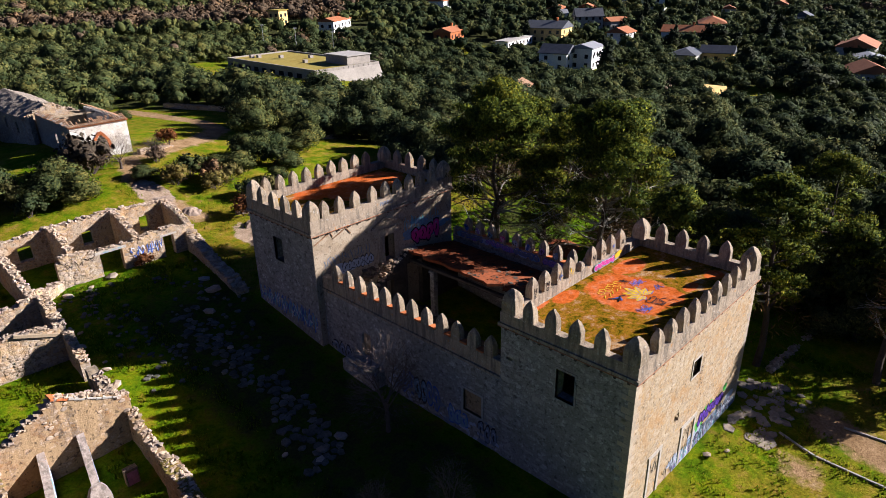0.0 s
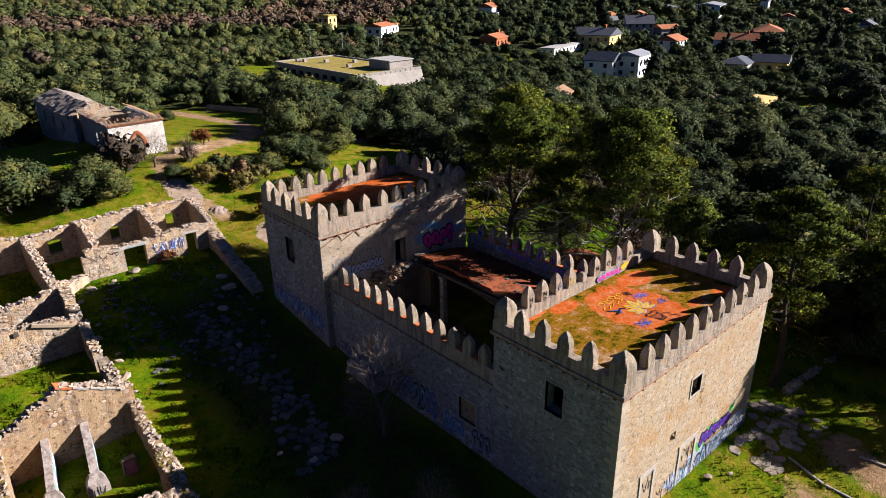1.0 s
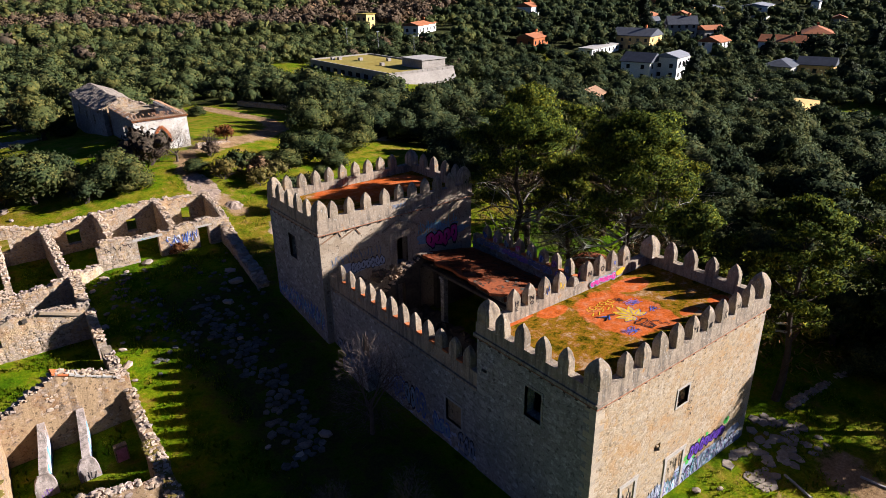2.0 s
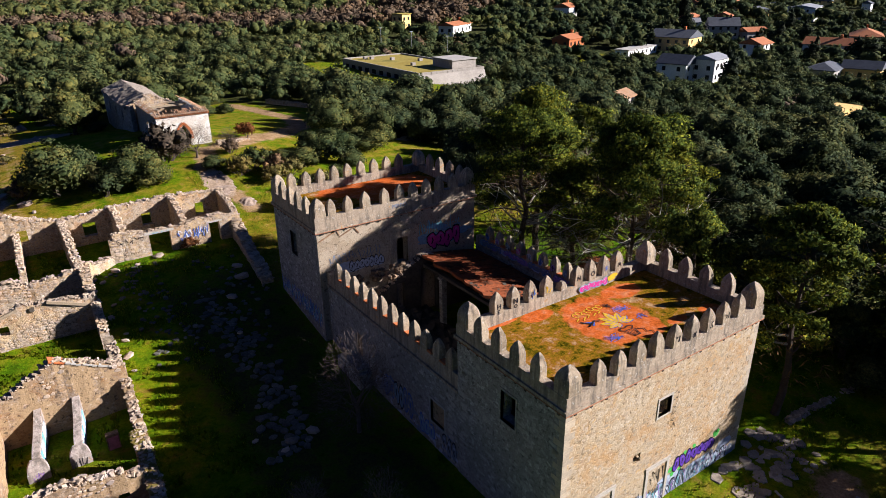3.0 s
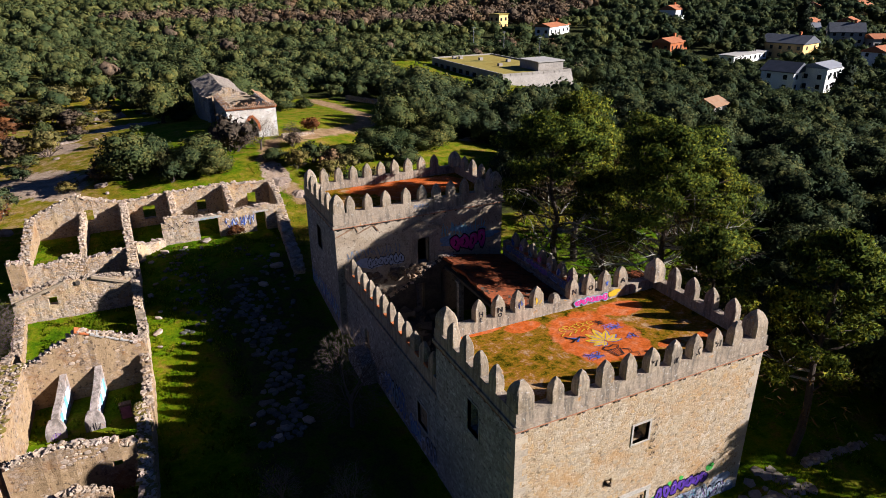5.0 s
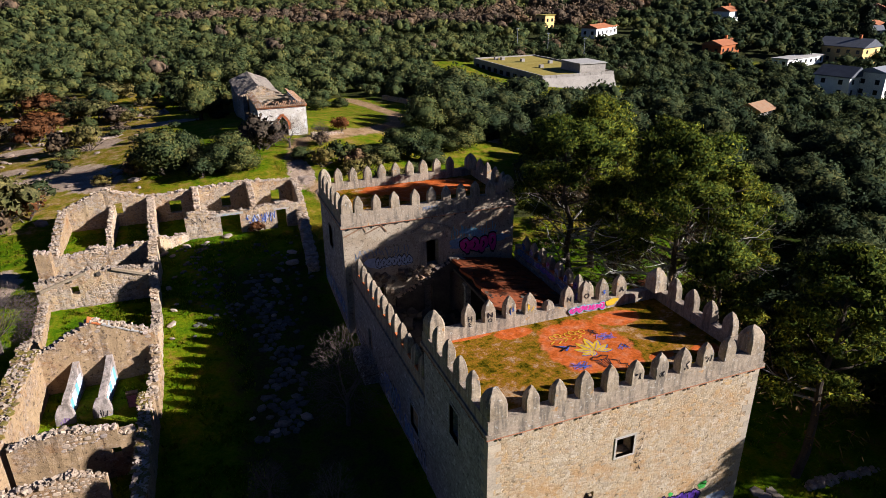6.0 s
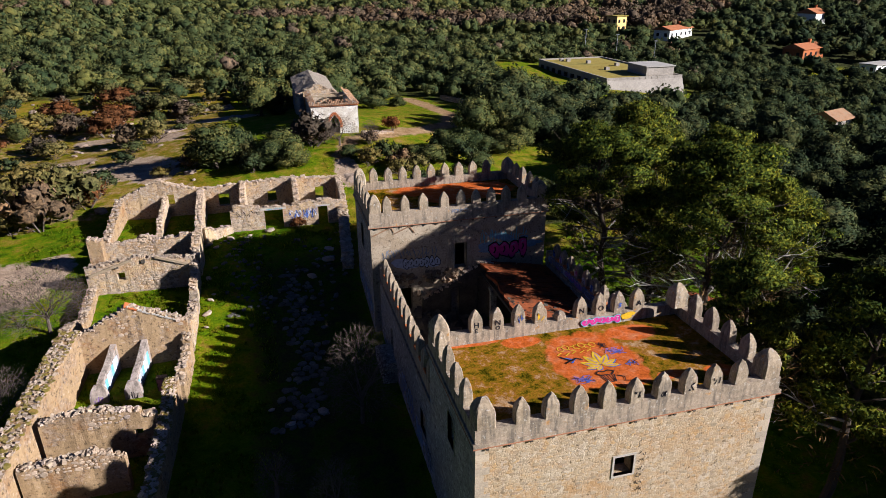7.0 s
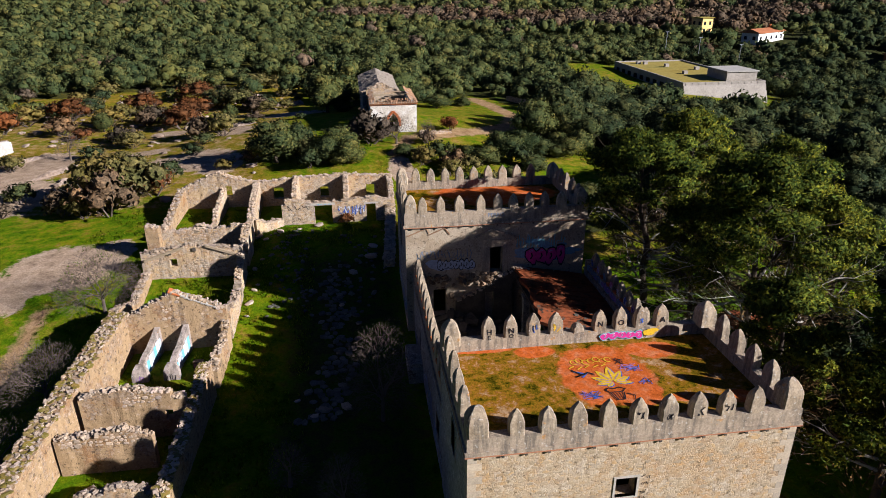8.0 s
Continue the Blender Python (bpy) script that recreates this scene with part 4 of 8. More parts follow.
for _i in range(46):
    _y = _r9.uniform(8.0, 17.5)
    shape(_g if _i % 2 else _h, W0, blob(_y, _r9.uniform(0.9, 2.7) + 0.03 * (_y - 8), _r9.uniform(0.12, 0.5), _r9.uniform(0.08, 0.28), _r9, 12, 0.3), 0.003 + 0.0002 * _i)
decals(_g, P_GREY, west_wall, "worn blue-grey paint on the wall foot")
decals(_h, P_ICE, west_wall)
for _i, (_a, _b) in enumerate(((12.7, 13.9), (13.8, 15.0), (14.9, 16.2), (8.1, 9.6), (10.4, 12.0), (21.4, 23.6))):
    bubble_piece(west_wall, W0, _a, _b, 1.5 if _i < 3 else 1.2, 3.3 if _i < 3 else 2.6, 2 if _i < 3 else 3, (P_GREY, P_HAZE, P_GREY)[_i % 3], (P_BLUE, P_BLACK)[_i % 2], P_ICE, 60 + _i, "blue and white sprayed pieces on the wall foot")
WR = ("x", -0.45, -1)
for _i in range(4):
    tag(rear, WR, 24.5 + 1.9 * _i, 26.5 + 1.9 * _i, 2.5 + 0.1 * _i, 4.4, 12, P_BLUE, 70 + _i, 0.09, 0.008, "blue sprayed strokes on the tower foot")
    tag(rear, WR, 24.6 + 1.9 * _i, 26.4 + 1.9 * _i, 2.8 + 0.1 * _i, 4.2, 8, P_CYAN, 75 + _i, 0.07, 0.014)
    tag(rear, WR, 24.6 + 1.9 * _i, 26.4 + 1.9 * _i, 2.8, 4.1, 4, P_WHITE, 79 + _i, 0.06, 0.020)
RS = ("y", 24.2, -1)
_g = []
for _i in range(18):
    shape(_g, RS, blob(_r9.uniform(8.0, 12.4), _r9.uniform(7.2, 8.9), _r9.uniform(0.4, 0.9), _r9.uniform(0.12, 0.35), _r9), 0.003 + 0.0004 * _i)
decals(_g, P_HAZE, rear, "faded blue paint behind the piece")
_g = []
for _i in range(9):
    shape(_g, RS, blob(_r9.uniform(1.6, 4.7), _r9.uniform(6.9, 7.5), _r9.uniform(0.4, 0.8), _r9.uniform(0.15, 0.35), _r9), 0.003 + 0.0004 * _i)
decals(_g, P_ICE, rear, "worn white paint")
bubble_piece(rear, RS, 8.85, 11.95, 6.7, 8.45, 4, P_PINK, P_BLACK, P_VIOLET, 9, "magenta sprayed bubble piece", 0.02)
tag(rear, RS, 7.9, 11.9, 8.1, 9.4, 16, P_CYAN, 10, 0.06, 0.006, "faded blue sprayed lines")
bubble_piece(rear, RS, 1.9, 4.8, 6.75, 7.7, 7, P_ICE, P_BLACK, P_WHITE, 11, "pale sprayed piece with black outlines", 0.014)
tag(rear, RS, 0.2, 4.6, 7.6, 8.5, 16, P_GREY, 17, 0.06, 0.010, "grey sprayed lines")
bubble_piece(front, ("y", 7.43, -1), 8.3, 10.6, 9.95, 10.5, 5, P_PINK, P_CYAN, P_WHITE, 12, "pink and pale blue sprayed piece", 0.02)
_g = []
shape(_g, ("y", 7.43, -1), blob(11.0, 10.3, 0.42, 0.2, random.Random(2)), 0.02)
decals(_g, P_YELLOW, front)
for _x, _m in ((4.75, P_BLUE), (5.93, P_YELLOW)):
    tag(front, ("y", 7.49, -1), _x - 0.2, _x + 0.2, 10.6, 11.2, 2, _m, int(_x * 7), 0.05, 0.012)
for _x in (7.15, 8.45, 9.75, 11.05):
    tag(front, ("y", -0.05, -1), _x - 0.18, _x + 0.18, 10.6, 11.15, 2, P_BLACK, int(_x * 5), 0.06, 0.012)
EI = ("x", 13.6, -1)
for _i in range(4):
    bubble_piece(east_wall, EI, 12.5 + 2.8 * _i, 14.9 + 2.8 * _i, 6.42, 6.95, 5, (P_VIOLET, P_GREY)[_i % 2], P_BLUE, P_WHITE, 80 + _i, "violet and blue sprayed pieces")


_r9 = random.Random(29)
for _i in range(12):
    _g, _y = [], 8.7 + 1.27 * _i
    shape(_g, EI, blob(_y, 7.35, 0.24, 0.26, _r9), 0.012)
    decals(_g, (P_VIOLET, P_BLUE, P_ICE, P_PINK, P_HAZE)[_i % 5], east_wall, "sprayed colour on a merlon")
    tag(east_wall, EI, _y - 0.25, _y + 0.25, 7.05, 7.6, 2, (P_WHITE, P_BLACK)[_i % 2], 140 + _i, 0.05, 0.02)
    _g = []
    shape(_g, EI, blob(_y + 0.6, 6.6, 0.5, 0.26, _r9), 0.004)
    decals(_g, (P_ICE, P_VIOLET, P_HAZE)[_i % 3], east_wall)


def lettering(parent, text, x, y, z, size, material, label):
    """Hand-sprayed capitals on an upright face that looks south."""
    cu = bpy.data.curves.new("lettering", "FONT")
    cu.body, cu.size, cu.align_x, cu.align_y, cu.extrude, cu.offset = text, size, "CENTER", "CENTER", 0.002, 0.006
    ob = bpy.data.objects.new("lettering", cu)
    me = bpy.data.meshes.new_from_object(ob)
    bpy.data.objects.remove(ob)
    me.materials.clear()
    me.materials.append(material)
    o = new("lettering", me)
    o.parent = parent
    o.matrix_basis = parent.matrix_basis.inverted() @ pose(x, y, z, 90, 0, 0)
    tagged(o, label)


for _x, _c, _m in ((8.25, "N", P_BLACK), (9.37, "O", P_BLACK), (10.5, "$", P_BLUE), (11.65, "A", P_BLACK), (3.55, "N", P_BLACK), (2.4, "H", P_BLACK)):
    lettering(front, _c, _x, 7.475, 10.92, 0.42, _m, "sprayed capital on a merlon")
lettering(front, "O", 3.55, 7.475, 10.62, 0.3, P_BLACK, "sprayed capital on a merlon")
lettering(front, "E", 2.4, 7.475, 10.60, 0.34, P_BLACK, "sprayed capital on a merlon")
lettering(rear, "PERRO", 6.35, 24.135, 11.1, 0.42, P_GREY, "faded sprayed word on the parapet")
# painted flower on the terrace
TZ = ("z", 9.9, 1)
_gy, _gb, _gk, _gp = [], [], [], []
_r5 = random.Random(15)
FX, FY = 7.62, 3.85


def petal(a, length, width):
    """Outline of a pointed petal that leaves the flower's heart at the angle a."""
    c, sn = math.cos(a), math.sin(a)
    out = []
    for k, v in ((0.08, 0.05), (0.3, 0.7), (0.55, 1.0), (0.8, 0.65), (1.0, 0.0), (0.8, -0.65), (0.55, -1.0), (0.3, -0.7), (0.08, -0.05)):
        out.append((FX + length * k * c - width * v * sn, FY + length * k * sn + width * v * c))
    return out


for _i, (_deg, _len, _wd) in enumerate(((152, 1.05, 0.17), (118, 1.15, 0.19), (84, 1.3, 0.20), (52, 1.1, 0.18), (20, 0.95, 0.17), (-10, 0.9, 0.15), (186, 0.85, 0.15), (220, 0.5, 0.14))):
    _pet = petal(radians(_deg), _len, _wd)
    shape(_gb, TZ, [(u + 0.03, v - 0.03) for u, v in petal(radians(_deg), _len * 1.03, _wd * 1.1)], 0.005 + 0.001 * _i)
    shape(_gy, TZ, _pet, 0.014 + 0.001 * _i)
    stroke(_gp, TZ, [(FX + 0.2 * _len * math.cos(radians(_deg)), FY + 0.2 * _len * math.sin(radians(_deg))), (FX + 0.75 * _len * math.cos(radians(_deg)), FY + 0.75 * _len * math.sin(radians(_deg)))], 0.04, 0.026)
# a striped cup under the flower
stroke(_gk, TZ, [(7.0, 3.25), (7.2, 3.4), (7.45, 3.3), (7.7, 3.4), (7.95, 3.25), (7.75, 3.05), (7.15, 3.05), (7.0, 3.25)], 0.07, 0.03)
stroke(_gk, TZ, [(7.15, 3.0), (7.3, 2.45), (7.65, 2.45), (7.8, 3.0)], 0.07, 0.032)
for _k in range(4):
    stroke(_gk, TZ, [(7.25 + 0.14 * _k, 3.0), (7.36 + 0.09 * _k, 2.45)], 0.04, 0.034)
stroke(_gk, TZ, [(7.9, 2.9), (8.2, 2.7), (8.1, 2.4), (8.4, 2.3), (8.3, 2.05)], 0.06, 0.03)
# dark blue arrows beside the heart, blue scribbles round it
stroke(_gk, TZ, [(5.95, 5.05), (6.35, 4.6), (6.0, 4.45), (6.7, 4.75), (6.95, 4.55)], 0.10, 0.03)
stroke(_gb, TZ, [(6.05, 4.9), (6.6, 4.65), (6.3, 4.4)], 0.12, 0.024)
for _u, _v, _ru, _rv, _n, _to in ((9.0, 3.7, 0.4, 0.28, 4, _gb), (6.3, 2.95, 0.5, 0.3, 6, _gb), (6.1, 3.05, 0.4, 0.3, 5, _gp), (9.0, 4.8, 0.5, 0.3, 5, _gb), (8.8, 4.9, 0.5, 0.3, 6, _gp), (8.45, 5.5, 0.3, 0.35, 6, _gk), (9.3, 3.75, 0.3, 0.2, 3, _gk)):
    for _k in range(_n):
        stroke(_to, TZ, [(_u + _r5.uniform(-_ru, _ru), _v + _r5.uniform(-_rv, _rv)) for _ in range(4)], 0.035, 0.02 + 0.0004 * _k)
# chain of yellow loops
for _k in range(7):
    _u, _v = 6.3 + 0.29 * _k, 5.72 + 0.10 * math.sin(_k * 2.1)
    stroke(_gy, TZ, [(_u + 0.17 * math.cos(t), _v + 0.20 * math.sin(t)) for t in np.linspace(0, 5.4, 9)], 0.045, 0.022 + 0.0005 * _k)
for _k in range(5):
    stroke(_gy, TZ, [(5.9 + 0.4 * _k, 5.15 + _r5.uniform(-0.1, 0.1)), (6.2 + 0.4 * _k, 5.3 + _r5.uniform(-0.1, 0.1))], 0.06, 0.021)
for _g, _m, _l in ((_gb, P_BLUE, "blue painted outlines"), (_gy, P_YELLOW, "yellow painted flower"), (_gk, P_BLACK, "black painted doodles"), (_gp, P_VIOLET, "violet painted lines")):
    decals(_g, _m, front, _l)


# ---- ruined outbuildings ----
def stone_mesh(seed, flat=0.7):
    rng = random.Random(seed)
    bm = bmesh.new()
    bmesh.ops.create_icosphere(bm, subdivisions=1, radius=0.5)
    for v in bm.verts:
        q = v.co
        m = max(abs(q.x), abs(q.y), abs(q.z))
        v.co = (q * 0.35 + q / m * 0.33) * rng.uniform(0.86, 1.12)
        v.co.z *= flat
    me = bpy.data.meshes.new("stone")
    bm.to_mesh(me)
    bm.free()
    me.materials.append(M_STONE)
    return me


STONES = [stone_mesh(s, 0.6 + 0.1 * (s % 3)) for s in range(9)]
MOSSES = []
for _me in STONES[:5]:
    MOSSES.append(_me.copy())
    MOSSES[-1].materials.clear()
    MOSSES[-1].materials.append(M_MOSS)


def lerp_profile(profile, s):
    for (a, za), (b, zb) in zip(profile, profile[1:]):
        if a <= s <= b:
            return za + (zb - za) * (s - a) / (b - a)
    return profile[-1][1]


def ruin_wall(name, label, p0, p1, th, profile, holes=(), mat=None, base=None, seed=1, stones=2, parent=None, step=0.34, size=0.3, top_mat=None, faces=0, face_low=1.5):
    """Broken masonry wall from p0 to p1; profile: the height of its top along it; holes: (s0, s1, z0, z1)."""
    rng = random.Random(seed)
    p0, p1 = Vector((*p0, 0)), Vector((*p1, 0))
    L = (p1 - p0).length
    d = (p1 - p0) / L
    nrm = Vector((-d.y, d.x, 0))
    cuts = sorted({0.0, L, *[min(L, max(0, h[0])) for h in holes], *[min(L, max(0, h[1])) for h in holes]})
    ss = []
    for a, b in zip(cuts, cuts[1:]):
        k = max(1, round((b - a) / step))
        ss += [a + (b - a) * i / k for i in range(k)]
    ss.append(L)
    zb = base if base is not None else min(ground_z(*(p0 + d * s).xy) for s in (0, L / 2, L)) - 0.4
    g, tops = Geo(), []
    jig = [(rng.uniform(-0.03, 0.03), rng.uniform(-0.03, 0.03)) for _ in ss]
    for i, (a, b) in enumerate(zip(ss, ss[1:])):
        top = lerp_profile(profile, (a + b) / 2) + rng.uniform(-0.10, 0.08)
        spans = [(zb, top)]
        for h in holes:
            if h[0] - 1e-6 <= (a + b) / 2 <= h[1] + 1e-6:
                spans = [q for z0, z1 in spans for q in ((z0, min(z1, h[2])), (max(z0, h[3]), z1)) if q[1] - q[0] > 0.02]
        for z0, z1 in spans:
            k = max(1, round((z1 - z0) / 0.6))
            rings = []
            for j in range(k + 1):
                z = z0 + (z1 - z0) * j / k
                r = []
                for s, side, jj in ((a, -1, i), (b, -1, i + 1), (b, 1, i + 1), (a, 1, i)):
                    q = p0 + d * s + nrm * side * (th / 2 + jig[jj][0 if side < 0 else 1] + 0.03 * noise.noise((s * 1.7, side * 3.0 + seed, z * 1.7)))
                    r.append((q.x, q.y, z))
                rings.append(r)
            g.loft(rings)
        if spans and spans[-1][1] == top:
            tops.append(((a + b) / 2, top))
    mid = p0 + d * L / 2
    if parent is None:
        ob = solo(name, g, mat or M_RUIN, (mid.x, mid.y, zb), label, "ruined wall", "walls of the ruin")
    else:
        ob = part(name, g, mat or M_RUIN, parent, label)
    for s, z in tops:
        for k in range(stones):
            q = p0 + d * (s + rng.uniform(-0.17, 0.17)) + nrm * rng.uniform(-0.42, 0.42) * th
            w = size * rng.uniform(0.5, 1.25)
            piece("stone", rng.choice(STONES), ob, Matrix.Translation((q.x, q.y, z + 0.06 * rng.uniform(-0.6, 1.0))) @ pose(0, 0, 0, rng.uniform(-25, 25), rng.uniform(-25, 25), rng.uniform(0, 360)) @ Matrix.Diagonal((w, w * rng.uniform(0.6, 1.0), w * 0.6, 1)))
    if tops and stones:
        gr = Geo()
        for s, z in tops:
            for k in range(9):
                q = p0 + d * (s + rng.uniform(-0.18, 0.18)) + nrm * rng.uniform(-0.5, 0.5) * th
                w = rng.uniform(0.04, 0.13)
                gr.obox((q.x, q.y, z + rng.uniform(-0.04, 0.05)), (w, w * rng.uniform(0.5, 0.9), w * rng.uniform(0.35, 0.7)), rng.uniform(0, 6.28), rng.uniform(-0.5, 0.5), rng.uniform(-0.5, 0.5))
        part("loose_rubble", gr, M_RUBBLEFACE, ob, "small loose stones on the broken top", "stuff")
    if faces:
        face_stones(ob, p0.xy, p1.xy, th, profile, holes, faces, seed, face_low)
    if top_mat:
        for s, z in tops:
            for k in range(5):
                q = p0 + d * (s + rng.uniform(-0.2, 0.2)) + nrm * rng.uniform(-0.5, 0.5) * th
                w = rng.uniform(0.18, 0.5)
                piece("moss_clump", rng.choice(MOSSES), ob, Matrix.Translation((q.x, q.y, z + rng.uniform(-0.02, 0.06))) @ pose(0, 0, 0, rng.uniform(-15, 15), rng.uniform(-15, 15), rng.uniform(0, 360)) @ Matrix.Diagonal((w, w * rng.uniform(0.6, 1.0), w * 0.2, 1)))
    return ob


def face_mesh(seed, material, depth=0.05):
    """A wall stone seen from its face, which looks along -y."""
    rng = random.Random(seed)
    k = rng.choice((5, 6, 6, 7))
    o = [(0.5 * rng.uniform(0.8, 1.1) * math.cos(2 * math.pi * i / k + 0.4), 0.5 * rng.uniform(0.8, 1.1) * math.sin(2 * math.pi * i / k + 0.4)) for i in range(k)]
    me = Geo().loft([[(u, 0.08, v) for u, v in o], [(u, -depth * 0.5, v) for u, v in o], [(u * 0.8, -depth, v * 0.8) for u, v in o]]).mesh("stone")
    me.materials.append(material)
    return me


RUBBLE_FACES = [face_mesh(s, M_RUBBLEFACE, 0.022) for s in range(8)]


def face_stones(ob, p0, p1, th, profile, holes, n, seed, z_low, big=0.42):
    """Stones standing proud of the south side of a ruined wall, packed without overlap."""
    rng = random.Random(seed)
    p0, p1 = Vector((*p0, 0)), Vector((*p1, 0))
    L = (p1 - p0).length
    d = (p1 - p0) / L
    nrm = Vector((-d.y, d.x, 0))
    done = []
    for _ in range(n * 12):
        if len(done) >= n:
            break
        s = rng.uniform(0.2, L - 0.2)
        top = lerp_profile(profile, s) - 0.15
        z = rng.uniform(z_low, max(z_low + 0.1, top))
        w = big * rng.uniform(0.35, 1.15)
        if z > top or noise.noise((s * 0.5, z * 0.6, seed * 1.7)) < 0.05 or any(h[0] - 0.3 < s < h[1] + 0.3 and h[2] - 0.3 < z < h[3] + 0.3 for h in holes):
            continue
        if any(abs(s - a) < (w + b) * 0.47 and abs(z - c) < (w + b) * 0.30 for a, c, b in done):
            continue
        done.append((s, z, w))
        q = p0 + d * s - nrm * (th / 2 + 0.01)
        piece("stone", rng.choice(RUBBLE_FACES), ob, pose(q.x, q.y, z, rng.uniform(-4, 4), rng.uniform(-8, 8), math.degrees(math.atan2(d.y, d.x))) @ Matrix.Diagonal((w, 1, w * rng.uniform(0.55, 0.75), 1)))


def lintel(parent, x0, x1, y0, y1, z0, z1, material, label):
    part("lintel", Geo().box(x0, x1, y0, y1, z0, z1), material, parent, label)


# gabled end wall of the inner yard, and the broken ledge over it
# The end wall's near-black stands for deep shade in the yard.
ruin_wall("end_wall", "gabled end wall of the inner yard, darkened for shade", (3.3, 23.85), (13.5, 23.85), 0.4, [(0, 4.3), (2.2, 5.35), (4.6, 6.85), (7.4, 6.15), (10.2, 5.6)], [(2.25, 2.95, 1.0, 5.0), (4.4, 6.0, 1.0, 5.75)], M_DARK, 0.9, 61, 1, rear, 0.34, 0.22)
_rl = random.Random(23)
BROWN_STONES = []
for _me in STONES[:5]:
    BROWN_STONES.append(_me.copy())
    BROWN_STONES[-1].materials.clear()
    BROWN_STONES[-1].materials.append(M_BROWNSTONE)
for _i in range(95):
    _x = _rl.uniform(0.7, 6.4)
    _z = 6.55 - 0.02 * _x - abs(_rl.gauss(0, 0.55))
    _w = _rl.uniform(0.2, 0.55)
    piece("stone", _rl.choice(BROWN_STONES), rear, Matrix.Translation((_x, 24.2 - _rl.uniform(0.0, 0.35) - 0.25 * max(0, 6.5 - _z), _z)) @ pose(0, 0, 0, _rl.uniform(-30, 30), _rl.uniform(-30, 30), _rl.uniform(0, 360)) @ Matrix.Diagonal((_w, _w * 0.8, _w * 0.7, 1)))

# row of rooms to the north
ruin_wall("ruined_wall", "long rubble back wall with three small windows", (-14.4, 49.0), (-0.3, 49.0), 0.6, [(0, 7.2), (2, 7.3), (4, 7.5), (9, 7.7), (14.1, 7.3)],
          [(1.6, 2.7, 5.2, 6.5), (6.6, 7.5, 5.2, 6.4), (11.6, 12.5, 5.2, 6.45)], seed=2, faces=110, face_low=5.0, stones=3)
_fw = ruin_wall("ruined_wall", "rubble front wall with two doorways and graffiti", (-11.5, 43.8), (-0.3, 43.8), 0.55, [(0, 6.0), (0.6, 6.7), (3.2, 6.3), (5, 6.2), (7, 6.5), (9.4, 6.6), (11.2, 6.2)],
                [(3.25, 5.05, 3.0, 6.0), (8.55, 9.5, 3.0, 5.95)], seed=3, faces=110, face_low=4.0, stones=3)
lintel(_fw, -8.6, -6.1, 43.48, 44.1, 6.0, 6.24, M_SURROUND, "pale concrete lintel")
lintel(_fw, -3.2, -1.7, 43.48, 44.1, 5.95, 6.12, M_SURROUND, "stone lintel")
tag(_fw, ("y", 43.47, -1), -5.9, -3.1, 4.7, 5.9, 11, P_BLUE, 21, 0.07, 0.012, "blue sprayed strokes")
tag(_fw, ("y", 43.47, -1), -5.8, -3.2, 4.8, 5.8, 6, P_WHITE, 24, 0.10, 0.008)
tag(_fw, ("y", 43.47, -1), -10.9, -8.7, 5.5, 6.1, 5, P_BLACK, 22, 0.06)
tag(_fw, ("y", 43.47, -1), -8.2, -6.5, 6.05, 6.2, 4, P_CYAN, 23, 0.05, 0.02)
ruin_wall("ruined_wall", "rubble cross wall between roofless rooms", (-10.2, 44.1), (-10.2, 48.7), 0.5, [(0, 6.9), (2, 7.6), (4.6, 7.6)], seed=4)
ruin_wall("ruined_wall", "rubble cross wall between roofless rooms", (-5.0, 44.1), (-5.0, 48.7), 0.5, [(0, 6.5), (2.5, 7.4), (4.6, 7.7)], seed=5)
ruin_wall("ruined_wall", "rubble end wall of the roofless rooms", (-0.3, 43.6), (-0.3, 49.2), 0.55, [(0, 6.2), (2.5, 7.0), (5.6, 7.5)], seed=6)
ruin_wall("ruined_wall", "low collapsing boundary wall", (-0.5, 43.3), (-1.3, 33.6), 1.0, [(0, 5.8), (1.5, 5.2), (3, 4.9), (5, 4.3), (7, 4.2), (9.7, 3.6)], seed=7, stones=6, size=0.5)
ruin_wall("ruined_wall", "rubble wall with broken end", (-14.3, 39.0), (-14.4, 49.2), 0.6, [(0, 5.9), (2, 5.6), (5, 6.6), (8, 7.0), (10.2, 7.3)], seed=8, stones=3)
ruin_wall("ruined_wall", "collapsing rubble wall stub", (-14.0, 41.5), (-11.6, 43.6), 0.7, [(0, 5.6), (1.2, 4.9), (3.2, 4.7)], seed=9, stones=4, size=0.4)
# gabled room in the north-west
ruin_wall("ruined_wall", "gabled rubble wall with a window", (-22.3, 49.6), (-14.7, 49.2), 0.6, [(0, 6.6), (3.7, 8.3), (5, 7.9), (7.6, 7.2)], [(4.4, 5.2, 5.6, 6.8)], seed=10, faces=70, face_low=4.4, stones=3)
ruin_wall("ruined_wall", "rubble side wall", (-22.7, 40.5), (-22.4, 49.4), 0.75, [(0, 4.9), (3, 5.2), (8.9, 6.7)], seed=11, stones=3, mat=M_PLASTER)
ruin_wall("ruined_wall", "short broken rubble wall", (-18.2, 43.2), (-18.0, 49.2), 0.45, [(0, 4.6), (1.2, 5.6), (3, 5.9), (6, 6.6)], seed=12)
ruin_wall("ruined_wall", "tumbled low wall", (-20.4, 42.6), (-18.3, 42.2), 0.6, [(0, 4.4), (1, 5.2), (2.1, 4.7)], seed=13, stones=4)
ruin_wall("ruined_wall", "rubble cross wall", (-22.4, 38.4), (-14.2, 38.2), 0.6, [(0, 6.3), (0.9, 6.3), (1.0, 6.0), (6.5, 6.1), (7.2, 6.4), (8.2, 6.2)], seed=14, faces=60, face_low=5.0, stones=3)
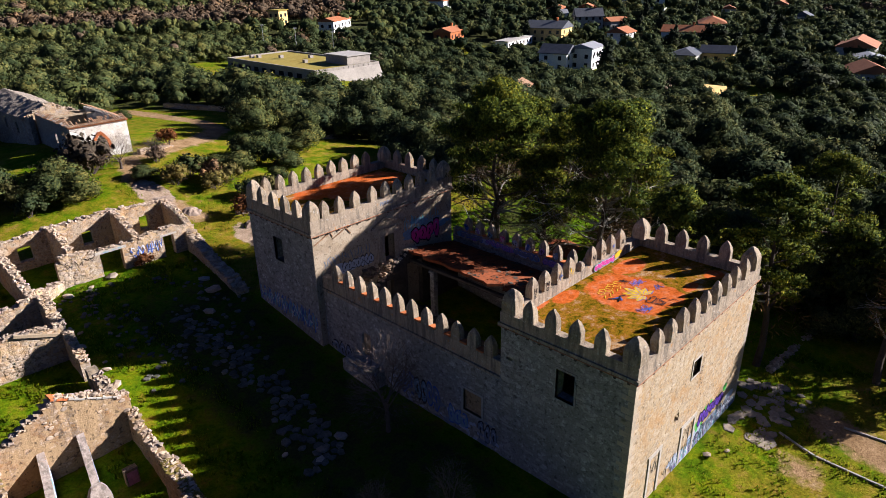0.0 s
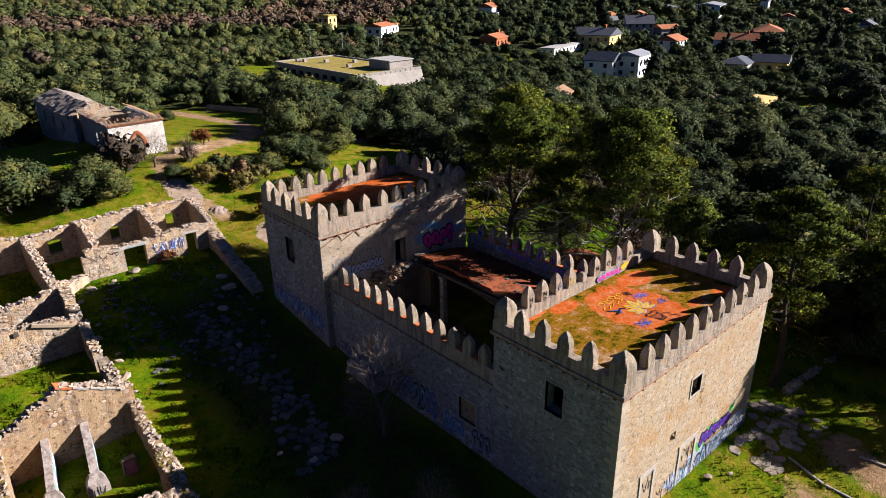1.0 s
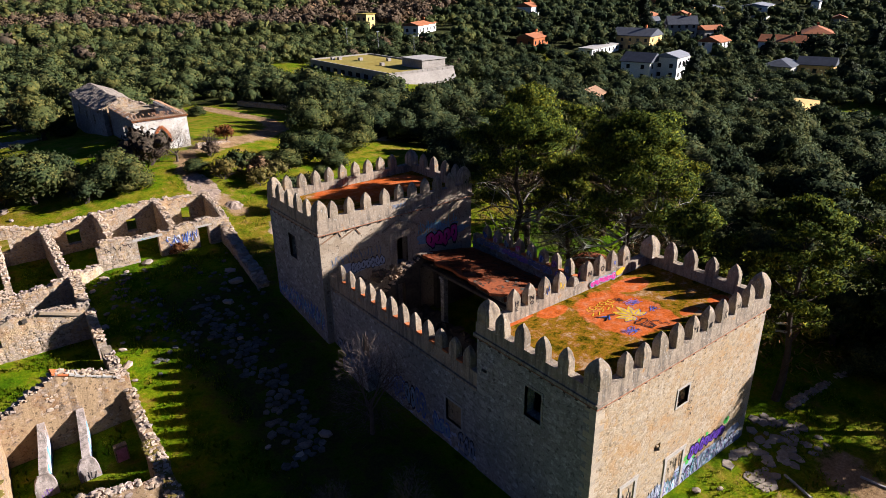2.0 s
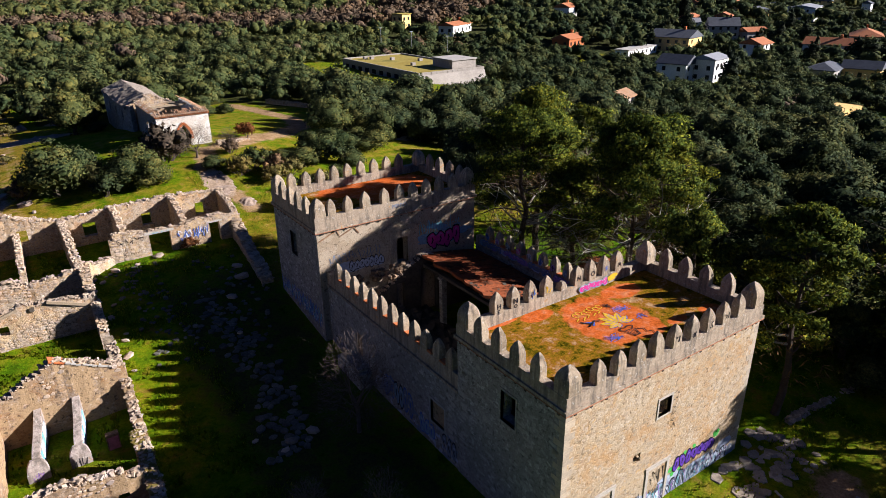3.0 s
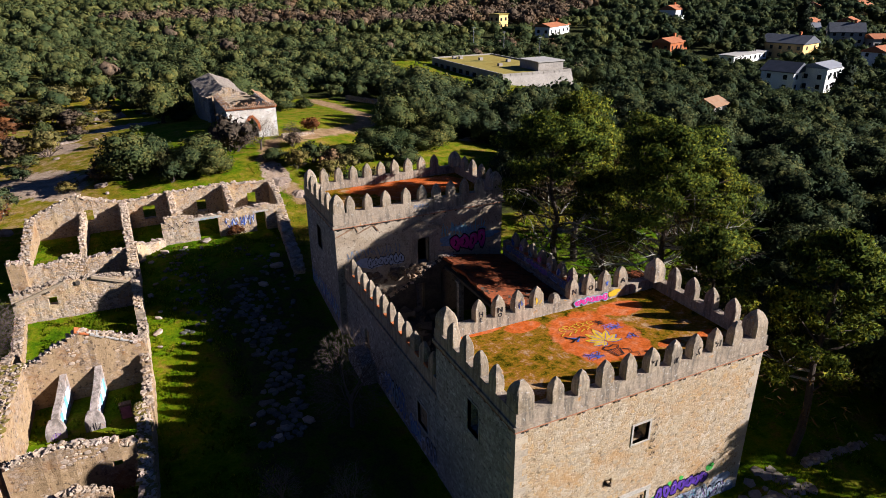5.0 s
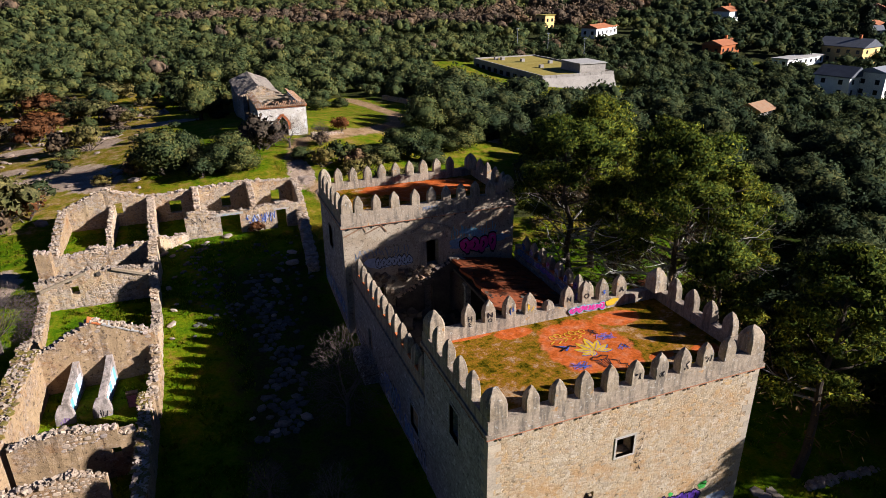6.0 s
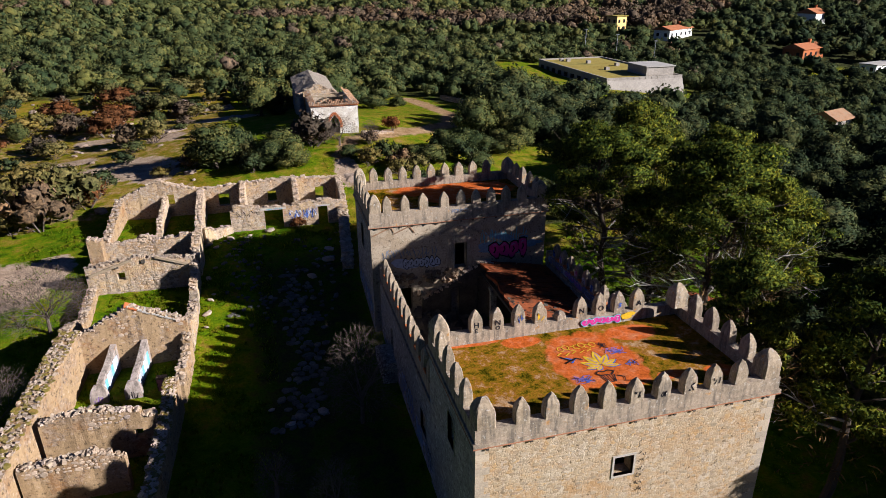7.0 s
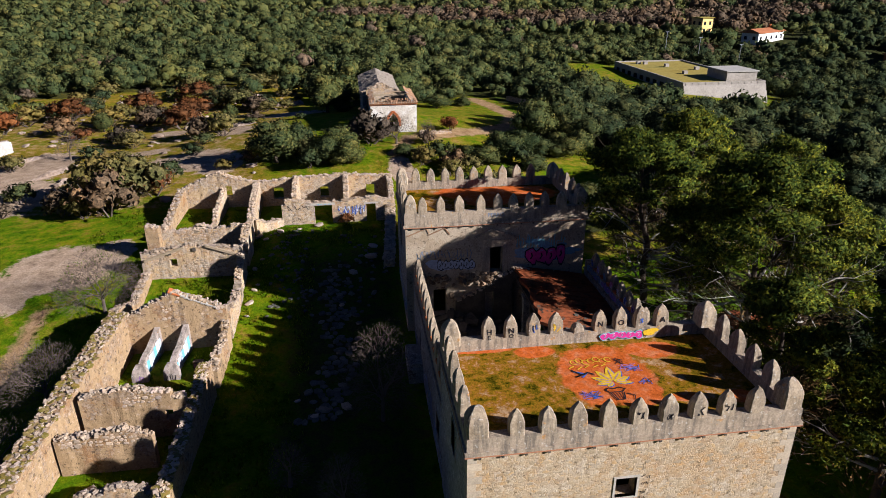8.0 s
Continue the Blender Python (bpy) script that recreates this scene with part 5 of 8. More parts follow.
ruin_wall("ruined_wall", "plastered wall stump", (-22.9, 37.6), (-21.8, 37.6), 1.0, [(0, 6.8), (1.1, 6.7)], seed=15, mat=M_PLASTER)
ruin_wall("ruined_wall", "leaning broken pier", (-14.2, 35.2), (-14.1, 38.0), 0.7, [(0, 5.2), (1.2, 6.0), (2.8, 6.6)], seed=16, stones=3)
_wa = ruin_wall("ruined_wall", "rubble gable wall with a small square window", (-22.6, 34.2), (-14.1, 34.0), 0.6, [(0, 5.6), (2, 5.9), (4.3, 6.2), (6.5, 6.0), (8.5, 5.7)], [(2.35, 2.95, 4.3, 5.0)], seed=17, faces=130, face_low=2.8, stones=3)
for _a, _b in (((-22.3, 5.0), (-18.9, 6.1)), ((-17.1, 6.15), (-13.9, 4.95))):
    _L, _t = math.hypot(_b[0] - _a[0], _b[1] - _a[1]), math.atan2(_b[1] - _a[1], _b[0] - _a[0])
    part("rafter", Geo().obox(((_a[0] + _b[0]) / 2, 33.68, (_a[1] + _b[1]) / 2), (_L / 2, 0.07, 0.10), 0, 0, -_t), M_WOODOLD, _wa, "weathered rafter in the wall")
# Dark plates before the wall paint the shade inside two beam sockets.
for _x, _z in ((-20.3, 5.75), (-18.2, 6.0)):
    part("beam_socket", Geo().box(_x, _x + 0.3, 33.66, 33.72, _z - 0.3, _z), M_DARK, _wa, "dark plate for the shade of a beam socket")
ruin_wall("ruined_wall", "rubble east wall stub", (-14.2, 30.9), (-14.15, 33.8), 0.6, [(0, 4.2), (1.2, 4.5), (2.9, 5.5)], seed=18, stones=3)
_post = thing("gate_pier", (-14.1, 30.3, 2.2), "grey stone gate pier with a slot", "pier")
part("pier_stone", Geo().box(-14.45, -13.8, 29.9, 30.45, 2.0, 3.9).box(-14.4, -14.2, 29.4, 29.9, 2.0, 3.4).box(-14.0, -13.8, 29.3, 29.9, 2.0, 3.1), M_CONCRETE, _post)
# gabled stable with stall dividers
_ga = ruin_wall("ruined_wall", "tall plastered gable wall with tile coping", (-21.3, 24.1), (-14.0, 24.5), 0.6, [(0, 4.7), (1.2, 5.1), (3.5, 6.4), (4.0, 6.35), (6.2, 5.3), (7.3, 4.8)], (), M_PLASTER, seed=19, faces=40, face_low=4.3, stones=2)
_g, _gk = Geo(), Geo()
for _i in range(12):
    _s = 3.6 + _i * 0.27
    _z = 6.42 - (_s - 3.6) * 0.5
    (_g if _i < 3 else _gk).obox((-21.3 + _s * 0.998, 24.1 + _s * 0.055, _z + 0.06), (0.135, 0.36, 0.05), 0.05 + 0.06 * math.sin(_i * 2.3), 0.05 * math.sin(_i * 1.7), 0.42 + 0.08 * math.sin(_i * 3.1))
part("coping", _g, M_BRICK, _ga, "red tiles at the top of the gable")
part("coping", _gk, M_KERB, _ga, "grey slab coping along the gable")
ruin_wall("ruined_wall", "low broken wall", (-14.2, 24.8), (-14.1, 29.4), 0.6, [(0, 4.4), (1.5, 3.9), (3, 3.6), (4.6, 3.9)], seed=20, stones=3)
ruin_wall("ruined_wall", "ruined wall with bare plaster", (-14.3, 19.2), (-14.1, 24.1), 0.55, [(0, 2.6), (1.2, 3.2), (3.5, 3.1), (4.9, 3.9)], seed=21, stones=3, mat=M_PLASTER)
ruin_wall("ruined_wall", "long wall with mossy top", (-15.0, 3.0), (-14.5, 18.4), 0.75, [(0, 2.4), (8, 3.0), (12.6, 3.3), (13.5, 3.6), (15.4, 3.9)], seed=22, stones=2, mat=M_PLASTER, top_mat=M_MOSS)
ruin_wall("ruined_wall", "thick wall with mossy top", (-22.75, 6.5), (-21.6, 24.4), 1.3, [(0, 3.4), (6, 4.2), (9, 4.4), (17.9, 5.0)], seed=23, stones=3, size=0.22, mat=M_PLASTER, top_mat=M_MOSS, faces=0)
ruin_wall("ruined_wall", "plastered cross wall with broken top", (-21.2, 15.0), (-15.0, 14.8), 0.55, [(0, 4.1), (2, 4.5), (3.5, 4.6), (6.2, 3.8)], [(4.9, 5.4, 2.3, 3.0)], seed=24, faces=100, face_low=3.45, stones=4, mat=M_PLASTER)
ruin_wall("ruined_wall", "plastered cross wall broken off short", (-21.6, 12.0), (-16.3, 12.0), 0.55, [(0, 3.5), (2.2, 3.6), (3.8, 3.9), (5.3, 3.2)], seed=25, faces=60, face_low=2.95, stones=3, mat=M_PLASTER)
ruin_wall("ruined_wall", "low rubble wall", (-19.6, 8.6), (-15.2, 8.4), 0.6, [(0, 2.2), (2.5, 2.7), (4.4, 2.2)], seed=26, faces=50, face_low=1.2, stones=4)
ruin_wall("ruined_wall", "wall running on to the north", (-22.0, 24.6), (-22.3, 33.8), 0.7, [(0, 5.0), (1.6, 4.6), (4, 3.4), (9.2, 4.0)], seed=27, stones=3, mat=M_PLASTER)
for _k, (_x0, _x1) in enumerate(((-18.97, -19.62), (-16.95, -17.5))):
    _d = thing("stall_divider", (_x0, 22.4, 1.4), "thin plastered stall divider with rounded end", "wall", "stall dividers")
    _pts = [(24.0, 3.8), (23.2, 3.35), (22.4, 2.95), (21.7, 2.75), (21.2, 2.5), (20.95, 2.1), (20.9, 0.9), (24.0, 0.9)]
    _g, _h = Geo(), 0.2
    _t = lambda y: _x0 + (_x1 - _x0) * (24 - y) / 3.1
    _q = [(_t(y) - _h, y, z) for y, z in _pts] + [(_t(y) + _h, y, z) for y, z in _pts]
    _m = len(_pts)
    _g.add(_q, [tuple(range(_m - 1, -1, -1)), tuple(range(_m, 2 * _m))] + [(i, (i + 1) % _m, _m + (i + 1) % _m, _m + i) for i in range(_m)])
    part("panel", _g, M_STALL, _d)
    part("end_post", Geo().loft([[(_x1 - a, 20.5 + b, z), (_x1 + a, 20.5 + b, z), (_x1 + a, 20.98, z), (_x1 - a, 20.98, z)] for z, a, b in ((0.9, 0.55, 0.0), (1.75, 0.55, 0.0), (2.05, 0.50, 0.06), (2.3, 0.40, 0.16), (2.5, 0.26, 0.28))]), M_STALL, _d, "broad rounded end")
    tag(_d, ("y", 20.5, -1), _x1 - 0.3, _x1 + 0.3, 1.1, 1.85, 4, P_VIOLET if _k == 0 else P_BLACK, 30 + _k, 0.05)
    for _j in range(7):
        _yy = 21.3 + 0.36 * _j
        part("graffiti", Geo().obox((_t(_yy) + _h + 0.012, _yy, 1.7 + 0.14 * _j), (0.008, 0.2, 0.5 + 0.05 * (_j % 3)), -math.atan((_x0 - _x1) / 3.1)), (P_ICE, P_CYAN, P_WHITE)[(_j + _k) % 3], _d)
_pp = thing("painted_pier", (-15.65, 21.0, 1.5), "low pier with pink paint", "pier")
part("pier_stone", Geo().box(-16.05, -15.35, 20.9, 21.3, 1.0, 2.35), M_PLASTER, _pp)
part("graffiti", Geo().box(-15.98, -15.42, 20.885, 20.9, 1.35, 2.2), paint("faded_pink_paint", (0.66, 0.26, 0.36)), _pp, "faded pink paint")

# loose boulders in the courtyard and along the walls
_rb = random.Random(77)
for _x, _y, _s in ((-5.3, 15.9, 0.85), (-6.8, 15.8, 0.8), (-7.4, 15.2, 0.55), (-8.6, 17.0, 0.5), (-5.6, 28.2, 0.6), (-12.6, 42.9, 0.7), (-7.9, 42.9, 1.1), (-13.2, 29.3, 0.8), (-13.0, 31.2, 0.55), (-12.8, 32.0, 0.4), (-13.3, 34.5, 0.6), (-13.2, 27.6, 0.4), (-11.6, 41.9, 0.8), (-13.6, 40.8, 0.9), (-12.9, 40.2, 0.6), (8.2, -0.9, 0.6), (9.4, -1.6, 0.35), (12.2, -2.2, 0.3), (-17.3, 19.2, 0.5), (-16.0, 17.5, 0.4), (-18.4, 9.6, 0.6), (-19.5, 10.2, 0.8), (-12.8, 36.2, 0.5), (-9.8, 42.2, 0.5), (-4.6, 33.0, 0.9), (-2.9, 35.5, 1.2), (-2.6, 37.5, 0.9)):
    _me = _rb.choice(STONES)
    _ob = new("boulder", _me)
    _ob.matrix_basis = pose(_x, _y, ground_z(_x, _y) + 0.12 * _s, _rb.uniform(-12, 12), _rb.uniform(-12, 12), _rb.uniform(0, 360)) @ Matrix.Diagonal((_s, _s * 0.8, _s * 0.6, 1))
    tagged(_ob, "grey fallen stone lying in the grass", "boulder", "fallen stones")


# pale squared stones scattered through the shaded west walls
_ash = Geo().loft([[(u * k, d, v * k) for u, v in ((-0.5, -0.5), (0.5, -0.5), (0.5, 0.5), (-0.5, 0.5))] for d, k in ((0.06, 1.0), (-0.008, 1.0), (-0.018, 0.92))]).mesh("stone")
_ash.materials.append(M_KERB)
_ra = random.Random(37)
for _par, _at, _y0, _y1, _z0, _z1, _n in ((front, 0.0, 0.3, 7.7, 1.0, 9.2, 75), (west_wall, 0.06, 8.0, 23.8, 0.8, 5.9, 85), (rear, -0.45, 24.5, 32.0, 2.6, 9.8, 26)):
    for _i in range(_n):
        _y, _z = _ra.uniform(_y0, _y1), _ra.uniform(_z0, _z1)
        if _ra.random() < 0.45:
            _y = _y0 + (_y1 - _y0) * (0.04 if _ra.random() < 0.5 else 0.96) + _ra.uniform(-0.25, 0.25)
        if 2.9 < _y < 4.7 and 6.5 < _z < 8.9 or 9.0 < _y < 11.0 and 2.5 < _z < 4.6 or 27.8 < _y < 29.5 and 7.0 < _z < 9.5:
            continue
        piece("stone", _ash, _par, pose(_at, _y, _z, 0, _ra.uniform(-2, 2), -90) @ Matrix.Diagonal((_ra.uniform(0.2, 0.62), 1, _ra.uniform(0.12, 0.26), 1)))
# proud stones and pale quoins on the sunlit tower face
_tw = [face_mesh(60 + i, M_FACE, 0.022) for i in range(7)]
_rs = random.Random(91)
_done = []
for _ in range(9000):
    if len(_done) >= 285:
        break
    _x, _z, _w = _rs.uniform(0.7, 13.8), _rs.uniform(1.0, 9.4), _rs.uniform(0.2, 0.46)
    if 6.0 < _x < 7.8 and 6.3 < _z < 8.1 or 4.3 < _x < 14.2 and _z < 4.0 or noise.noise((_x * 0.6, _z * 0.6, 3.3)) < -0.15:
        continue
    if any(abs(_x - a) < (_w + b) * 0.5 and abs(_z - c) < (_w + b) * 0.34 for a, c, b in _done):
        continue
    _done.append((_x, _z, _w))
    piece("stone", _rs.choice(_tw), front, pose(_x, 0.012, _z, _rs.uniform(-2, 2), _rs.uniform(-8, 8), 0) @ Matrix.Diagonal((_w, 0.8, _w * _rs.uniform(0.45, 0.65), 1)))
_z = 0.9
_i = 0
while _z < 9.4:
    _h = _rs.uniform(0.26, 0.40)
    _l = 0.62 if _i % 2 else 0.34
    _k = 0.34 if _i % 2 else 0.62
    part("quoin", Geo().box(-0.018, _l + _rs.uniform(-0.06, 0.06), -0.018, _k + _rs.uniform(-0.06, 0.06), _z + 0.012, _z + _h - 0.012), M_QUOIN, front)
    _l, _k = _k, _l
    part("quoin", Geo().box(14.4 - _l, 14.406, -0.006, _k, _z + 0.006, _z + _h - 0.006), M_QUOIN, front)
    _z += _h
    _i += 1


# ---- chapel ----
def arch_points(xc, half, z0, spring, apex, k=7):
    """Outline of a pointed arch, from its left foot over the apex to its right foot."""
    left = [(xc - half * (1 - t ** 1.9), spring + (apex - spring) * t) for t in np.linspace(0, 1, k)]
    return [(xc - half, z0)] + left + [(2 * xc - x, z) for x, z in reversed(left[:-1])] + [(xc + half, z0)]


chapel = thing("chapel", (1.7, 67.6, 7.4), "roofless whitewashed chapel with a brick-arched door", "chapel")
CX0, CX1, CY0, CY1, CZ, CT = -1.4, 4.8, 67.65, 79.5, 7.0, 11.75
_a = arch_points(1.62, 0.66, CZ, 9.2, 10.35)
_g = Geo()
_k = len(_a)
for _y in (CY0, CY0 + 0.6):
    _top = [(x, _y, CT) for x, _ in _a]
    _v = [(CX0, _y, CZ), (CX0, _y, CT), (CX1, _y, CZ), (CX1, _y, CT)] + [(x, _y, z) for x, z in _a] + _top
    _f = [(4 + i, 4 + i + 1, 4 + _k + i + 1, 4 + _k + i) for i in range(_k - 1)] + [(0, 4, 4 + _k, 1), (4 + _k - 1, 2, 3, 4 + 2 * _k - 1)]
    _g.add(_v, _f)
_g.add([(x, y, z) for y in (CY0, CY0 + 0.6) for x, z in _a], [(i, i + 1, _k + i + 1, _k + i) for i in range(_k - 1)])
_g.add([(CX0, CY0, CT), (CX1, CY0, CT), (CX1, CY0 + 0.6, CT), (CX0, CY0 + 0.6, CT), (CX0, CY0, CZ), (CX0, CY0 + 0.6, CZ), (CX1, CY0, CZ), (CX1, CY0 + 0.6, CZ)], [(0, 1, 2, 3), (0, 3, 5, 4), (1, 6, 7, 2)])
part("wall", _g, M_CHAPEL, chapel, "whitewashed front wall, stained")
# West walls take the shade-cooled masonry; the east wall keeps the render.
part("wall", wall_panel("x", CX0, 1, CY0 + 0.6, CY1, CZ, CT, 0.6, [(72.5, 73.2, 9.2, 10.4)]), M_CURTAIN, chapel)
part("wall", wall_panel("x", CX1, -1, CY0 + 0.6, CY1, CZ, CT, 0.6), M_CHAPEL, chapel)
_bk = Geo().box(-0.16, 0.16, -0.1, 0.0, -0.06, 0.06).mesh("brick")
_bk.materials.append(M_BRICK)
_ar = arch_points(1.62, 0.86, 8.7, 9.2, 10.7, 14)
for (_xa, _za), (_xb, _zb) in zip(_ar, _ar[1:]):
    _n = max(1, int(math.hypot(_xb - _xa, _zb - _za) / 0.15))
    for _i in range(_n):
        _t = (_i + 0.5) / _n
        _x, _z = _xa + (_xb - _xa) * _t, _za + (_zb - _za) * _t
        piece("brick", _bk, chapel, pose(_x, CY0, _z, 0, -math.degrees(math.atan2(_zb - _za, _xb - _xa)) + 90, 0))
part("iron_gate", Geo().box(0.9, 2.3, CY0 + 0.25, CY0 + 0.3, 8.0, 8.7), M_DARK, chapel, "low dark gate in the door")
part("tile_cornice", Geo().box(CX0 - 0.12, CX1 + 0.12, CY0 - 0.16, CY0 + 0.3, CT - 0.14, CT), M_BRICK, chapel, "red brick cornice")
# what is left of the tile roof, in rows round the hole
_tile = Geo().loft([[(0.09 * math.cos(a), y, 0.055 * math.sin(a)) for a in np.linspace(0, math.pi, 5)] for y in (-0.24, 0.24)]).mesh("roof_tile")
_tile.materials.append(M_TILE)
_rt = random.Random(31)
for _r in range(3):
    for _i in range(29):
        if _r > 0 and _rt.random() < 0.45:
            continue
        piece("roof_tile", _tile, chapel, pose(CX0 - 0.1 + _i * 0.222, CY0 - 0.02 + _r * 0.40, CT + 0.06 + _r * 0.17, 22 + _rt.uniform(-5, 5), _rt.uniform(-6, 6), _rt.uniform(-7, 7)))
for _r in range(3):
    for _i in range(44):
        if _r > 0 and _rt.random() < 0.35:
            continue
        piece("roof_tile", _tile, chapel, pose(CX1 + 0.05 - _r * 0.40, CY0 + 0.6 + _i * 0.26, CT + 0.06 + _r * 0.17, 22 + _rt.uniform(-6, 6), _rt.uniform(-6, 6), 90 + _rt.uniform(-8, 8)))
for _r in range(2):
    for _i in range(40):
        if _rt.random() < 0.4:
            continue
        piece("roof_tile", _tile, chapel, pose(CX0 + 0.05 + _r * 0.38, CY0 + 0.6 + _i * 0.28, CT + 0.06 + _r * 0.15, 20 + _rt.uniform(-8, 8), _rt.uniform(-8, 8), -90 + _rt.uniform(-10, 10)))
for _y in (75.6,):
    part("roof_beam", Geo().box(CX0 + 0.3, CX1 - 0.3, _y, _y + 0.2, CT - 0.25, CT - 0.05), M_WOODOLD, chapel, "bare tie beam")
part("floor", Geo().box(CX0 + 0.6, CX1 - 0.6, CY0 + 0.6, CY1, 7.6, 7.75), M_DARK, chapel)
ruin_wall("gable_wall", "broken gable wall", (-2.4, 80.4), (3.4, 80.4), 0.6, [(0, 11.3), (2.7, 12.6), (3.1, 12.6), (5.8, 11.4)], [(2.0, 3.4, 7, 10)], M_RUIN, 6.8, 41, 2, chapel)
# nave behind the gable
_nz = 6.0
part("wall", wall_panel("x", -2.4, 1, 80.7, 99.0, _nz, 11.0, 0.6, [(84, 84.9, 8.8, 10.2), (89, 89.9, 8.8, 10.2), (94, 94.9, 8.8, 10.2)]), M_CURTAIN, chapel, "side wall with three small windows")
part("wall", wall_panel("x", 3.4, -1, 80.7, 99.0, _nz, 11.0, 0.6), M_CHAPEL, chapel)
part("wall", wall_panel("y", 99.6, -1, -2.4, 3.4, _nz, 11.0, 0.6), M_CHAPEL, chapel)
_rings = []
for _j in range(39):
    _y = 80.7 + _j * 0.49
    _r = [(3.6, _y, 10.85)]
    for _i in range(13):
        _u = 1 - _i / 6
        _r.append((0.5 + _u * 3.1, _y, 12.45 - 1.3 * abs(_u) - 0.25 * math.exp(-((_y - 88) ** 2) / 9) + _rt.uniform(-0.09, 0.09)))
    _r += [(-2.6, _y, 10.85), (0.5, _y, 12.0)]
    _rings.append(_r)
_g = Geo().loft(_rings)
part("roof", _g, M_OLDTILE, chapel, "sagging grey tile roof")
ruin_wall("garden_wall", "low stone terrace wall by the chapel", (5.0, 66.4), (9.4, 67.6), 0.6, [(0, 8.2), (4.5, 7.6)], seed=42, stones=2)
ruin_wall("garden_wall", "dry-stone field wall", (27.5, 110.5), (33.5, 98.5), 0.6, [(0, 4.9), (13.4, 4.7)], seed=43, stones=2, size=0.45, step=0.6)


# ---- modern buildings in the valley ----
def local(ob_m, g, material, name, parent, label=""):
    g.v = [tuple(ob_m @ Vector(p)) for p in g.v]
    return part(name, g, material, parent, label)


def flat_building(x, y, rz, L, W, h, z):
    t = thing("flat_roofed_building", (x, y, z), "long low building with a mossy flat roof", "building")
    m = pose(x, y, z, 0, 0, rz)
    for a, b, c, d in ((0, L, 0, 0.4), (0, L, W - 0.4, W), (0, 0.4, 0.4, W - 0.4), (L - 0.4, L, 0.4, W - 0.4)):
        local(m, Geo().box(a, b, c, d, -2, h), M_BLOCK, "wall", t)
    local(m, Geo().box(0.4, L - 0.4, 0.4, W - 0.4, h - 0.6, h - 0.35), M_FLATROOF, "roof", t, "yellow-green mossy roof")
    for k in range(6):
        local(m, Geo().box(4 + k * 7.5 % (L - 8), 5.1 + k * 7.5 % (L - 8), 5 + (k * 5.3) % (W - 9), 6.1 + (k * 5.3) % (W - 9), h - 0.35, h + 0.45), M_BLOCK, "roof_vent", t)
    local(m, Geo().box(L - 12, L - 2.5, W - 9, W - 1.0, h - 0.3, h + 1.9), M_BLOCK, "penthouse", t, "raised block on the roof")
    local(m, Geo().box(L - 12.3, L - 2.2, W - 9.3, W - 0.7, h + 1.9, h + 2.15), M_STUCCO, "penthouse_roof", t)
    for k in range(9):
        local(m, Geo().box(2 + k * (L - 6) / 9, 4.2 + k * (L - 6) / 9, -0.06, 0.02, h - 2.6, h - 1.4), M_GLASS, "window", t)
    for k in range(12):
        local(m, Geo().box(L, L + 0.07, 0.6 + k * (W - 1) / 12, 0.85 + k * (W - 1) / 12, h - 0.7, h - 0.1), M_BLOCK, "pilaster", t)
    for k in range(4):
        a, b, u, v = h - 0.7 - 1.5 * k, h - 2.2 - 1.5 * k, 0.25 + 0.55 * k, 0.75 + 0.55 * k
        local(m, Geo().loft([[(L, -0.1 * k, z), (L + w, -0.1 * k, z), (L + w, W + 0.1 * k, z), (L, W + 0.1 * k, z)] for z, w in ((b, v), (a, u))]), M_BLOCK, "battered_wall", t, "pale sloping wall in courses")
    return t


flat_building(76.0, 175.0, -90.0, 44, 21.5, 4.9, -1.6)
ruin_wall("chapel_link_wall", "low wall joining block and nave", (-1.9, 79.4), (-2.2, 80.4), 0.6, [(0, 11.6), (1.0, 11.3)], (), M_CURTAIN, 6.5, 44, 2, chapel)
part("wall", wall_panel("y", 79.5, -1, CX0 + 0.6, CX1 - 0.6, CZ, CT - 0.3, 0.6), M_RUIN, chapel, "bare rubble cross wall")


